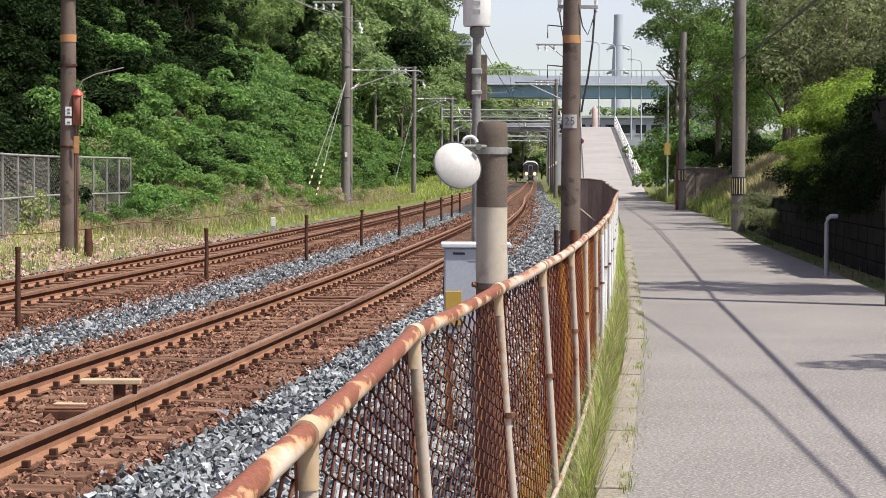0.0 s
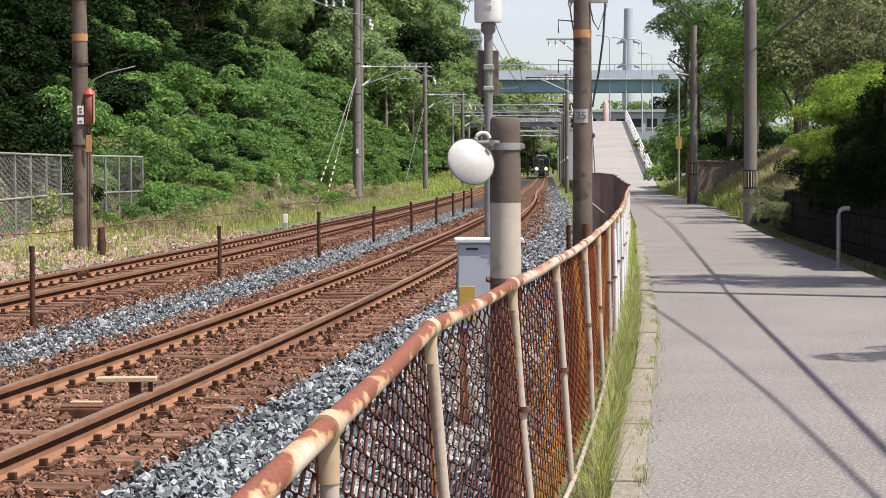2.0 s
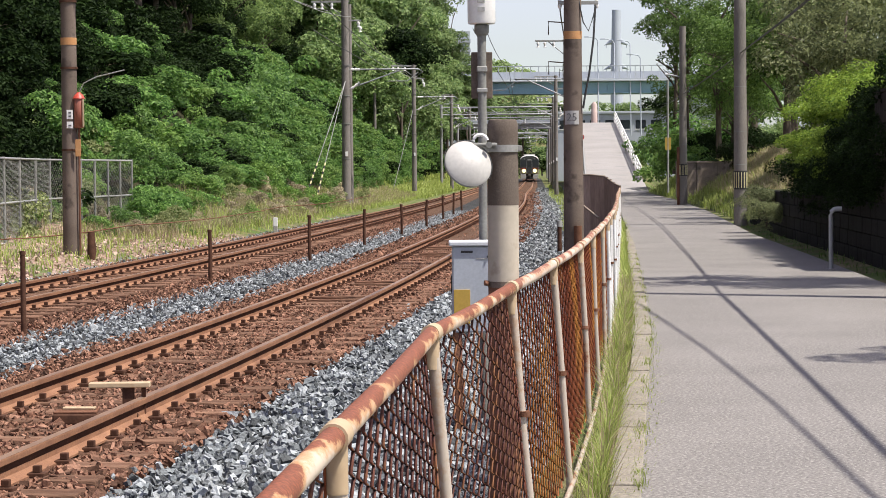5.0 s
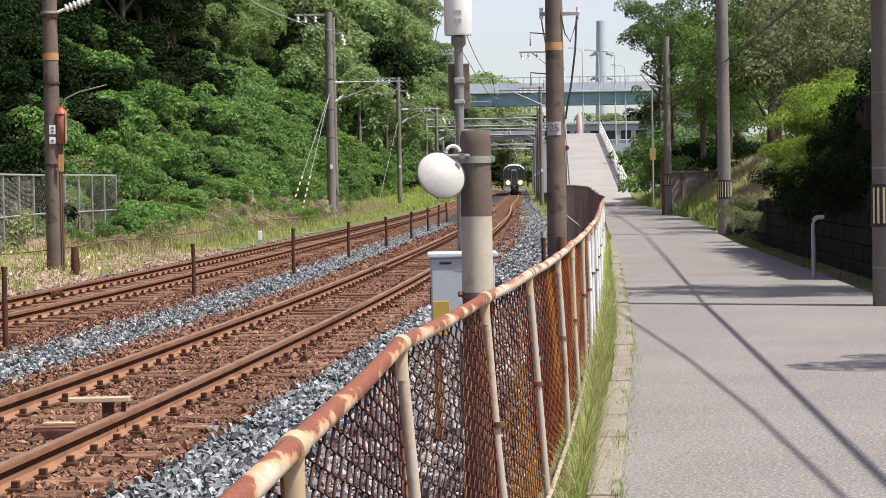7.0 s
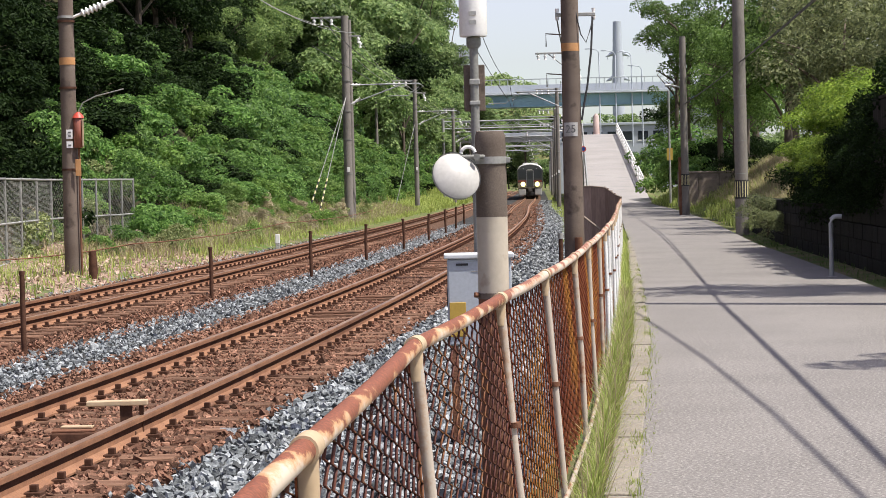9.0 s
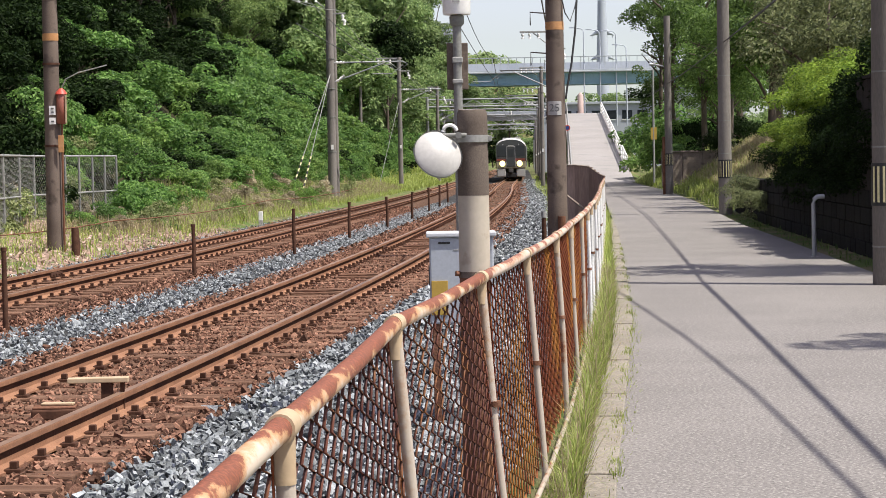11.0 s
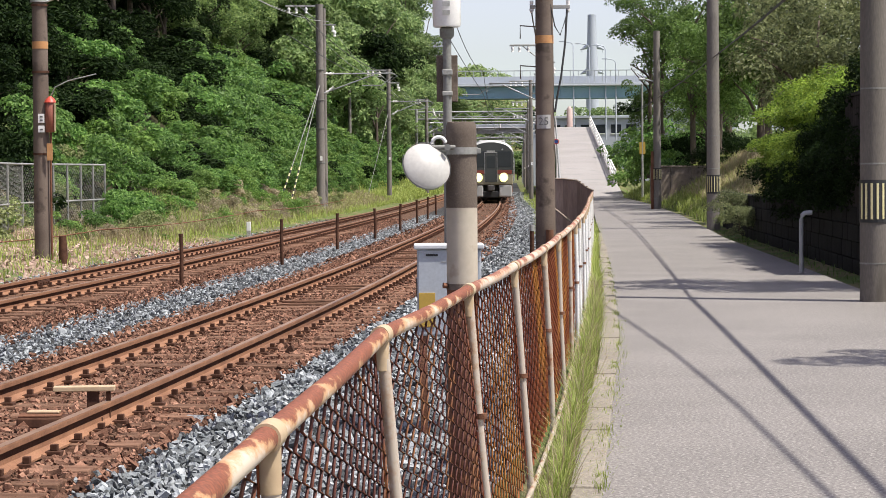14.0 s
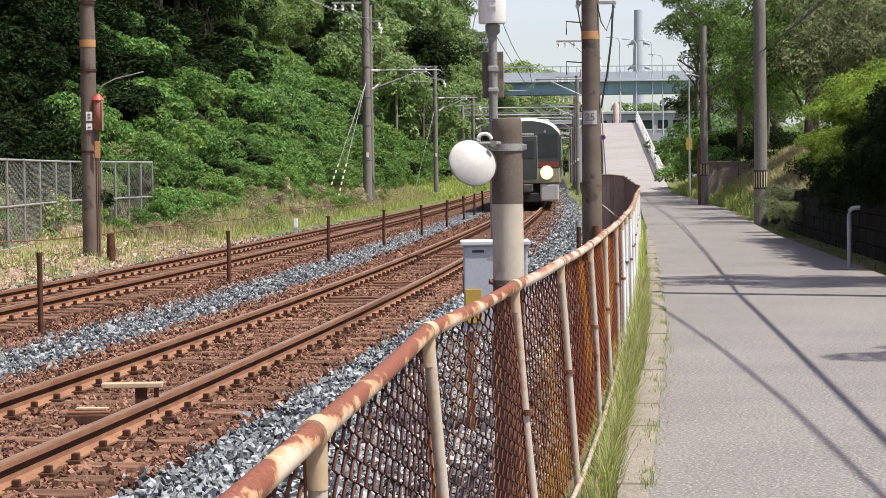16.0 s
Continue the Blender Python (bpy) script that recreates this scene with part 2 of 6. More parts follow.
M_RUSTSHEET = surf("rusted_sheet", (0.21, 0.15, 0.12), (0.37, 0.285, 0.235), 2, 0.85, bump=0.15, bscale=30, spots=(0.22, 0.10, 0.07), spot_scale=3.0, spot_at=0.58, stretch=(1, 1, 0.2), piece=0.22)
M_BLACK = surf("black_rubber", (0.015, 0.015, 0.016), (0.03, 0.03, 0.03), 4, 0.6, bump=0.05)
M_WIRE = surf("cable", (0.03, 0.03, 0.03), (0.05, 0.05, 0.05), 2, 0.6, bump=0.0)
# both wall tones cut close to black to carry the wall's shade
M_WALLDARK = surf("shade_dark_wall", (0.012, 0.012, 0.010), (0.02, 0.019, 0.017), 1.5, 0.95, bump=0.4, bscale=25, grain=0.3)
M_BRICKDARK = surf("shade_dark_wall_block", (0.012, 0.012, 0.010), (0.022, 0.021, 0.018), 1.5, 0.95, bump=0.4, bscale=25, piece=0.15)
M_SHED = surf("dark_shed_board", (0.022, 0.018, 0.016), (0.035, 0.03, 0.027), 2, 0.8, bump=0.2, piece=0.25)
M_BARK = surf("bark", (0.07, 0.055, 0.04), (0.13, 0.10, 0.075), 6, 0.95, bump=0.8, bscale=20, stretch=(1, 1, 0.3), grain=0.3)
# teal shifted to a pale blue-grey that includes the haze
M_TEAL_HAZED = surf("hazed_teal_paint", (0.22, 0.36, 0.42), (0.26, 0.42, 0.48), 0.5, 0.55, bump=0.02)
M_BRIDGE = surf("bridge_concrete", (0.36, 0.40, 0.42), (0.45, 0.48, 0.50), 0.3, 0.8, bump=0.05)
M_RAMP = surf("ramp_concrete", (0.25, 0.235, 0.22), (0.31, 0.29, 0.275), 0.25, 0.9, bump=0.15, bscale=20, spots=(0.25, 0.24, 0.23), spot_scale=0.5)
M_TOWER = surf("tower_paint", (0.38, 0.42, 0.47), (0.43, 0.47, 0.52), 0.1, 0.6, bump=0.0)
M_FARWALL = surf("far_wall", (0.33, 0.36, 0.40), (0.40, 0.43, 0.46), 0.2, 0.8, bump=0.0)
M_GLASS = surf("dark_window", (0.02, 0.025, 0.03), (0.03, 0.035, 0.04), 1, 0.08, bump=0.0)
M_TRAINWHITE = surf("train_body", (0.55, 0.55, 0.52), (0.60, 0.60, 0.57), 0.5, 0.4, 0.2, bump=0.0)
# black front lifted towards grey for haze and sky reflections
M_TRAINBLACK = surf("train_black_front", (0.040, 0.043, 0.043), (0.052, 0.056, 0.056), 1, 0.15, bump=0.0, coat=0.5)
M_TRAINBROWN = surf("train_stripe", (0.20, 0.045, 0.03), (0.24, 0.06, 0.04), 1, 0.4, bump=0.0)
M_UNDER = surf("underframe_grey", (0.05, 0.05, 0.05), (0.09, 0.085, 0.08), 2, 0.8, bump=0.1)
M_SKIRT = surf("train_skirt", (0.40, 0.40, 0.38), (0.46, 0.46, 0.44), 1, 0.5, bump=0.0)
M_HALO = glow("headlight_halo_glow", (1.0, 0.90, 0.30), 1.3)
M_HEADLIGHT = glow("headlight_glow", (1.0, 0.93, 0.52), 3.6)
M_LEAF_SHRUB = leafy("shrub_leaf", (0.048, 0.125, 0.030), (0.25, 0.42, 0.11), 0.5)
M_LEAF_TREE = leafy("tree_leaf", (0.05, 0.105, 0.028), (0.30, 0.40, 0.135), 0.5)
# leaves near black, so the shade under the canopy sits in their colour
M_LEAF_SHADED = leafy("shaded_leaf", (0.006, 0.014, 0.005), (0.028, 0.050, 0.014), 0.25, 0.05)
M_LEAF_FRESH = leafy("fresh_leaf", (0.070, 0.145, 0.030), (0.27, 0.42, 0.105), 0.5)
# hedge-top leaves brightened to stand for sunlight on them
M_LEAF_HEDGE_SUNLIT = leafy("sunlit_hedge_leaf", (0.09, 0.17, 0.02), (0.34, 0.46, 0.07), 0.5)
M_LEAF_OLIVE = leafy("olive_leaf", (0.060, 0.080, 0.034), (0.28, 0.31, 0.145), 0.5)
M_LEAF_PALE = leafy("pale_shrub_leaf", (0.11, 0.15, 0.04), (0.42, 0.46, 0.21), 0.4)
M_LEAF_LANE = leafy("lane_tree_leaf", (0.034, 0.070, 0.016), (0.15, 0.235, 0.055), 0.5)
# tree leaf tone lightened for sun and haze on the farther trees
M_LEAF_BANK = leafy("bank_tree_leaf", (0.07, 0.135, 0.04), (0.33, 0.43, 0.17), 0.5)
# leaves paled so the distance haze sits in their colour
M_LEAF_HAZED = leafy("hazed_wood_leaf", (0.16, 0.24, 0.09), (0.40, 0.50, 0.22), 0.5)
M_LEAF_DRY = leafy("dry_twig_leaf", (0.24, 0.20, 0.12), (0.48, 0.42, 0.29), 0.35)
# web darkened for the shadow the railhead throws on it
M_RAILWEB = surf("shaded_rail_web", (0.045, 0.021, 0.013), (0.085, 0.038, 0.021), 3, 0.8, bump=0.2, bscale=60)
M_POSTTOP = surf("weathered_post_concrete", (0.120, 0.096, 0.078), (0.150, 0.123, 0.101), 7, 0.9, bump=0.08, bscale=160, spots=(0.175, 0.147, 0.122), spot_scale=40, spot_at=0.66, grain=0.14)
M_GRASS = leafy("grass_blade", (0.20, 0.27, 0.045), (0.48, 0.54, 0.17), 0.5)
M_DRYGRASS = leafy("dry_grass_blade", (0.22, 0.18, 0.09), (0.46, 0.39, 0.24), 0.35)

for m in (M_BRICKDARK, M_WALLDARK, M_SHED, M_RAILWEB, M_CLIP, M_BALLAST, M_BALLAST_GREY, M_STONE_BROWN, M_STONE_GREY, M_SLEEPER, M_MESH, M_FOREST, M_SOIL, M_DARKCONC, M_POSTTOP, M_RUST):
    m.node_tree.nodes["Principled BSDF"].inputs["Specular IOR Level"].default_value = 0.12

# ---- mesh helpers ----


def part(name, bm, material, parent=None, label="", smooth=False):
    me = bpy.data.meshes.new(name)
    if smooth:
        for f in bm.faces:
            f.smooth = True
    bm.to_mesh(me)
    bm.free()
    me.materials.append(material)
    ob = new(name, me)
    ob.parent = parent
    if label:
        tagged(ob, label)
    return ob


def thing(name, label, category, group="", kind="", at=(0, 0, 0), rz=0.0):
    ob = new(name)
    ob.matrix_world = pose(*at, 0, 0, rz)
    return tagged(ob, label, category, group, kind)


def box(bm, x0, x1, y0, y1, z0, z1, bevel=0.0, m=None):
    r = bmesh.ops.create_cube(bm, size=1.0)
    vs = r["verts"]
    bmesh.ops.transform(bm, matrix=Matrix.Translation(((x0 + x1) / 2, (y0 + y1) / 2, (z0 + z1) / 2)) @ Matrix.Diagonal((x1 - x0, y1 - y0, z1 - z0, 1)), verts=vs)
    if bevel:
        es = list({e for v in vs for e in v.link_edges})
        out = bmesh.ops.bevel(bm, geom=es, offset=bevel, segments=2, affect="EDGES", profile=0.5)
        vs = list({v for f in out["faces"] for v in f.verts} | {v for v in vs if v.is_valid})
    if m is not None:
        bmesh.ops.transform(bm, matrix=m, verts=[v for v in vs if v.is_valid])
    return bm


def tube(bm, pts, radii, seg=10, cap=True):
    """A round tube through pts with a radius at each."""
    pts = [Vector(p) for p in pts]
    if isinstance(radii, (int, float)):
        radii = [radii] * len(pts)
    rings = []
    for i, p in enumerate(pts):
        d = (pts[min(i + 1, len(pts) - 1)] - pts[max(i - 1, 0)]).normalized()
        a = d.cross(Vector((0.123, 0.31, 0.94)) if abs(d.z) < 0.9 else Vector((1, 0.02, 0.01))).normalized()
        b = d.cross(a)
        rings.append([bm.verts.new(p + (a * math.cos(2 * math.pi * k / seg) + b * math.sin(2 * math.pi * k / seg)) * radii[i]) for k in range(seg)])
    for r0, r1 in zip(rings, rings[1:]):
        for k in range(seg):
            f = bm.faces.new((r0[k], r0[(k + 1) % seg], r1[(k + 1) % seg], r1[k]))
            f.smooth = True
    if cap:
        for f in (bm.faces.new(rings[0]), bm.faces.new(list(reversed(rings[-1])))):
            for e in f.edges:
                e.smooth = False
    bmesh.ops.recalc_face_normals(bm, faces=bm.faces[:]) if len(bm.faces) < 4000 else None
    return bm


def B():
    return bmesh.new()


def mesh_part(name, verts, faces, material, parent=None, label="", smooth=False):
    me = bpy.data.meshes.new(name)
    if isinstance(verts, np.ndarray):
        nv, nf, k = len(verts), len(faces), faces.shape[1]
        me.vertices.add(nv)
        me.vertices.foreach_set("co", verts.astype(np.float32).ravel())
        me.loops.add(nf * k)
        me.loops.foreach_set("vertex_index", faces.astype(np.int32).ravel())
        me.polygons.add(nf)
        me.polygons.foreach_set("loop_start", np.arange(0, nf * k, k, dtype=np.int32))
        me.polygons.foreach_set("use_smooth", np.zeros(nf, dtype=bool))
        me.update(calc_edges=True)
    else:
        me.from_pydata(verts, [], faces)
    if smooth:
        me.polygons.foreach_set("use_smooth", [True] * len(me.polygons))
    me.materials.append(material)
    ob = new(name, me)
    ob.parent = parent
    if label:
        tagged(ob, label)
    return ob


def smoothstep(a, b, x):
    t = min(max((x - a) / (b - a), 0), 1)
    return t * t * (3 - 2 * t)


# ---- the line of the place ----


def line_x(y):
    """x of the near track's middle at y."""
    return -0.3 * math.exp(-((y - 165) / 40) ** 2) - 3.04 + 0.0445 * (y - 14) + 2.45 * (1 - math.exp(-(max(y, -20) - 14) / 36))


def rail_z(y):
    return -0.27 * smoothstep(40, 180, y)


FAR_U = -4.3
FENCE = [(-6.6, -1.12), (-2.0, -0.84), (2.65, -0.53), (5.03, -0.355), (7.39, -0.195), (9.70, 0.106), (11.82, 0.38), (14.2, 0.665), (16.6, 0.91), (18.9, 1.15), (20.9, 1.345), (22.9, 1.53), (25.1, 1.74), (27.4, 1.94), (29.7, 2.14),
         (32.0, 2.34), (34.3, 2.53), (36.6, 2.72), (38.9, 2.91), (41.2, 3.11), (43.5, 3.31), (45.8, 3.51), (48.1, 3.71), (50.4, 3.9)]
ROAD_L = [(-30, -3.0), (0, -0.25), (6, 0.25), (11.56, 0.775), (21.55, 1.80), (30, 2.52), (46.3, 3.85), (66, 5.3), (106, 8.4), (140, 10.2), (160, 11.2)]
ROAD_R = [(-30, 1.2), (0, 3.7), (15, 4.75), (29.6, 5.68), (40.9, 6.42), (51.2, 7.05), (79.4, 9.43), (106, 11.2), (140, 12.9), (160, 13.6)]


def along(rows, y):
    if y <= rows[0][0]:
        (a, b), (c, d) = rows[0], rows[1]
    elif y >= rows[-1][0]:
        (a, b), (c, d) = rows[-2], rows[-1]
    else:
        for (a, b), (c, d) in zip(rows, rows[1:]):
            if a <= y <= c:
                break
    return b + (d - b) * (y - a) / (c - a)


HILL = [(-400, 24), (-60, 26), (-30, 17), (-16.5, 6.6), (-11.0, 1.5), (-9.3, 0.55), (-7.2, -0.05), (-6.4, -0.2), (-6.0, -0.3), (2.3, -0.32)]


def hill_z(u, y):
    u = min(u + 2.2 * (1 - smoothstep(60, 74, y)), -7.2) if u < -7.2 else u
    z = along(HILL, u)
    if z > 0.3:
        z = 0.3 + (z - 0.3) * (1 - 0.45 * smoothstep(200, 320, y)) * (1 - smoothstep(420, 700, y)) * (0.35 + 0.65 * smoothstep(-5, 40, y))
    return z + (rail_z(y) if u > -9 else 0)


# ---- ground ----


def ground():
    ys = [-60, -40, -25, -15] + list(np.arange(-8, 130, 2.0)) + list(np.arange(130, 420, 10.0)) + [450, 500, 600, 800, 1200, 2000, 4000]
    us = [-2500, -900, -400, -200, -100, -60, -45, -36, -30, -25, -21, -18.5, -16.5, -14.5, -12.5, -11, -10, -9.3, -8.6, -8, -7.2, -6.4, -6.0]
    verts, faces, mats = [], [], []
    n = len(us) + 9
    for y in ys:
        c = line_x(min(y, 450))
        row = []
        for u in us:
            z = hill_z(u, y)
            if -40 < u < -7:
                z += 0.25 * noise.noise(Vector((u * 0.3, y * 0.15, 0))) * min(1, (-u - 7) * 0.3)
            row.append((c + u, y, z))
        fx, r0, r1 = along(FENCE, min(y, 60)) + max(0, y - 60) * 0.07, along(ROAD_L, min(y, 160)) + max(0, y - 160) * 0.045, along(ROAD_R, min(y, 160)) + max(0, y - 160) * 0.05
        fx = max(fx, c + 2.0)
        r0 = max(r0, fx + 0.3)
        r1 = max(r1, r0 + 2.0)
        row += [(c - 1.0, y, -0.32 + rail_z(y)), (fx - 0.35, y, -0.30 + 0.5 * rail_z(y)), (fx - 0.05, y, -0.06), (r0, y, -0.05), (r1, y, -0.05), (r1 + 0.5, y, -0.02)]
        bank = 2.2 * smoothstep(62, 90, y) * (1 - smoothstep(130, 160, y))
        row += [(r1 + 3.5, y, -0.02 + bank), (r1 + 40, y, 1.0 + bank), (2600, y, 2.0)]
        verts += row
    for i in range(len(ys) - 1):
        for j in range(n - 1):
            a = i * n + j
            faces.append((a, a + 1, a + n + 1, a + n))
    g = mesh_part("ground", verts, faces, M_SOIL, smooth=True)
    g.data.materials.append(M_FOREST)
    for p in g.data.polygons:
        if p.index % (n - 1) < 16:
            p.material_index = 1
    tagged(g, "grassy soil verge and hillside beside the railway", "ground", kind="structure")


ground()


def ribbon(name, left, right, z, ys, material, label, category, thick=0.06, kind="structure"):
    """A slab between two lines, with thickness."""
    verts, faces = [], []
    for y in ys:
        a, b, h = left(y), right(y), z(y)
        verts += [(a, y, h - thick), (a, y, h), (b, y, h), (b, y, h - thick)]
    for i in range(len(ys) - 1):
        k = 4 * i
        for j in range(3):
            faces.append((k + j, k + 4 + j, k + 5 + j, k + 1 + j))
    faces += [(0, 1, 2, 3), (4 * len(ys) - 1, 4 * len(ys) - 2, 4 * len(ys) - 3, 4 * len(ys) - 4)]
    ob = mesh_part(name, verts, faces, material)
    bm = bmesh.new()
    bm.from_mesh(ob.data)
    bmesh.ops.recalc_face_normals(bm, faces=bm.faces[:])
    bm.to_mesh(ob.data)
    bm.free()
    return tagged(ob, label, category, kind=kind)


YS = list(np.arange(-30, 141, 2.0))
ribbon("road", lambda y: along(ROAD_L, y), lambda y: along(ROAD_R, y), lambda y: 0.0, YS, M_ASPHALT, "worn grey asphalt lane beside the railway fence", "road", 0.12)
RAMP_Y = [140, 150, 160, 170, 180, 190, 200, 210, 218, 224, 260, 330]
RAMP_L = [(140, 9.0), (220, 13.9), (330, 20.0)]
RAMP_R = [(140, 13.2), (220, 17.7), (330, 24.0)]


def ramp_z(y):
    return 0.004 + 6.2 * max(0, min(1, (y - 141) / 79)) if y < 220 else 6.2


ribbon("ramp", lambda y: along(RAMP_L, y), lambda y: along(RAMP_R, y), ramp_z, RAMP_Y, M_RAMP, "pale concrete ramp climbing to the overpass", "ramp", 0.5)


def ballast():
    """Two beds of ballast under the tracks and the clean strip by the fence."""
    ys = list(np.arange(-10, 120, 1.5)) + list(np.arange(120, 460, 10.0))
    us = [-6.3, -5.7, -5.2, -4.3, -3.4, -2.9, -2.15, -1.5, -0.9, 0.0, 0.85, 1.15, 2.0]
    zs = [-0.38, -0.29, -0.18, -0.165, -0.18, -0.28, -0.24, -0.26, -0.18, -0.165, -0.18, -0.25, -0.32]
    for name, a, b, mat, lab in (("ballast_brown_west", 0, 5, M_BALLAST, "rust-stained ballast bed"), ("ballast_grey_middle", 5, 7, M_BALLAST_GREY, "clean grey ballast between the tracks, bed darkened for shade"),
                                 ("ballast_brown_east", 7, 11, M_BALLAST, "rust-stained ballast bed"), ("ballast_grey_east", 11, 12, M_BALLAST_GREY, "clean grey ballast shoulder by the fence, bed darkened for shade")):
        verts, faces = [], []
        n = b - a + 1
        for y in ys:
            for k in range(a, b + 1):
                x = line_x(y) + us[k]
                if k == 12:
                    x = max(x, along(FENCE, min(y, 60)) + 0.0)
                verts.append((x, y, zs[k] + rail_z(y) + (0.12 if k == 12 else 0)))
        for i in range(len(ys) - 1):
            for j in range(n - 1):
                p = i * n + j
                faces.append((p, p + 1, p + n + 1, p + n))
        tagged(mesh_part(name, verts, faces, mat, smooth=True), lab, "ballast", kind="structure")


ballast()


def stones(name, count, uy, size, material, label, seed, low=False):
    """Loose angular stones scattered on the bed; uy gives x, y, z of each."""
    rng = np.random.default_rng(seed)
    if low:
        base = np.array([(1, 0, 0), (-1, 0, 0), (0, 1, 0), (0, -1, 0), (0, 0, 1), (0, 0, -1)], float)
        tri = np.array([(0, 2, 4), (2, 1, 4), (1, 3, 4), (3, 0, 4), (2, 0, 5), (1, 2, 5), (3, 1, 5), (0, 3, 5)])
    else:
        base = np.array([(sx, sy, sz) for sx in (-0.7, 0.7) for sy in (-0.7, 0.7) for sz in (-0.7, 0.7)], float)
        tri = np.array([(0, 1, 3), (0, 3, 2), (4, 6, 7), (4, 7, 5), (0, 4, 5), (0, 5, 1), (2, 3, 7), (2, 7, 6), (0, 2, 6), (0, 6, 4), (1, 5, 7), (1, 7, 3)])
    c = uy(rng, count)
    nb = len(base)
    v = base[None] * (1 + rng.uniform(-0.36, 0.36, (count, nb, 3)))
    s = size * np.exp(rng.normal(0, 0.32, (count, 1, 1)))
    v = v * s * rng.uniform(0.75, 1.15, (count, 1, 3)) * np.array([1.3, 1.0, 0.55])
    q = rng.normal(size=(count, 4))
    q /= np.linalg.norm(q, axis=1, keepdims=True)
    w, x, y, z = q.T
    R = np.stack([np.stack([1 - 2 * (y * y + z * z), 2 * (x * y - z * w), 2 * (x * z + y * w)], -1), np.stack([2 * (x * y + z * w), 1 - 2 * (x * x + z * z), 2 * (y * z - x * w)], -1),
                  np.stack([2 * (x * z - y * w), 2 * (y * z + x * w), 1 - 2 * (x * x + y * y)], -1)], 1)
    v = np.einsum("nij,nkj->nki", R, v) + c[:, None]
    f = (tri[None] + (np.arange(count) * nb)[:, None, None]).reshape(-1, 3)
    ob = mesh_part(name, v.reshape(-1, 3), f, material)
    return tagged(ob, label, "ballast", kind="stuff")


LX = np.vectorize(line_x)
RZ = np.vectorize(rail_z)
FX = np.vectorize(lambda y: along(FENCE, y))


def band(u0, u1, y0, y1, z0, z1, power=1.0, rough=0.03):
    """Places between two offsets from the near track; denser towards y0 when power > 1."""
    def place(rng, n):
        y = y0 + (y1 - y0) * rng.uniform(0, 1, n) ** power
        a = rng.uniform(0, 1, n)
        u = u0 + (u1 - u0) * a
        return np.stack([LX(y) + u, y, z0 + (z1 - z0) * a + RZ(y) + rng.uniform(-rough, rough, n)], 1)
    return place


def by_fence(y0, y1, power):
    def place(rng, n):
        y = y0 + (y1 - y0) * rng.uniform(0, 1, n) ** power
        a = rng.uniform(0, 1, n)
        left = LX(y) + 1.12 + rng.normal(0, 0.07, n)
        right = np.maximum(FX(y) + 0.04, left + 0.2)
        return np.stack([left + (right - left) * a, y, -0.22 + 0.02 * a + RZ(y) + rng.uniform(-0.035, 0.035, n)], 1)
    return place


stones("grey_ballast_stones", 30000, by_fence(7.5, 32, 1.35), 0.0215, M_STONE_GREY, "loose clean blue-grey crushed ballast stones", 1)
stones("grey_ballast_stones_beyond", 16000, by_fence(30, 95, 1.2), 0.029, M_STONE_GREY, "loose clean blue-grey crushed ballast stones", 2, True)
stones("middle_ballast_stones", 26000, band(-2.78, -1.5, 16, 100, -0.24, -0.235, 1.5), 0.0215, M_STONE_GREY, "loose clean blue-grey crushed ballast stones", 3, True)
stones("brown_ballast_stones", 12000, band(0.64, 1.17, 9, 42, -0.165, -0.195, 1.35, 0.016), 0.019, M_STONE_BROWN, "loose rust-stained ballast stones", 4)
stones("brown_track_stones", 17000, band(-0.52, 0.52, 10, 50, -0.165, -0.165, 1.35, 0.010), 0.0165, M_STONE_BROWN, "loose rust-stained ballast stones", 5)
stones("brown_shoulder_stones", 17000, band(-1.75, -0.65, 14, 65, -0.235, -0.165, 1.4, 0.016), 0.0205, M_STONE_BROWN, "loose rust-stained ballast stones", 6)
stones("far_track_stones", 24000, band(-3.68, -2.5, 20, 90, -0.18, -0.25, 1.4, 0.018), 0.022, M_STONE_BROWN, "loose rust-stained ballast stones", 7, True)
stones("far_track_inner_stones", 15000, band(-6.2, -3.8, 25, 95, -0.22, -0.165, 1.4, 0.012), 0.021, M_STONE_BROWN, "loose rust-stained ballast stones", 8, True)
stones("grey_stones_far", 13000, by_fence(90, 230, 1.2), 0.045, M_STONE_GREY, "loose grey ballast stones far along the line", 41, True)
stones("brown_stones_far", 15000, band(-1.7, 1.5, 45, 190, -0.2, -0.2, 1.3, 0.02), 0.036, M_STONE_BROWN, "loose rust-stained ballast stones far along the line", 42, True)
stones("verge_stones", 5000, band(-7.2, -5.3, 30, 90, -0.24, -0.2, 1.3, 0.02), 0.024, M_STONE_GREY, "grey stones along the edge of the far track", 9, True)

# ---- tracks ----


def rail_profile():
    half = [(0.0, 0.0), (0.032, 0.0), (0.033, -0.008), (0.031, -0.036), (0.009, -0.048), (0.008, -0.082), (0.010, -0.112), (0.034, -0.130), (0.0635, -0.14), (0.0635, -0.153)]
    return half + [(-x, z) for x, z in reversed(half[1:])]


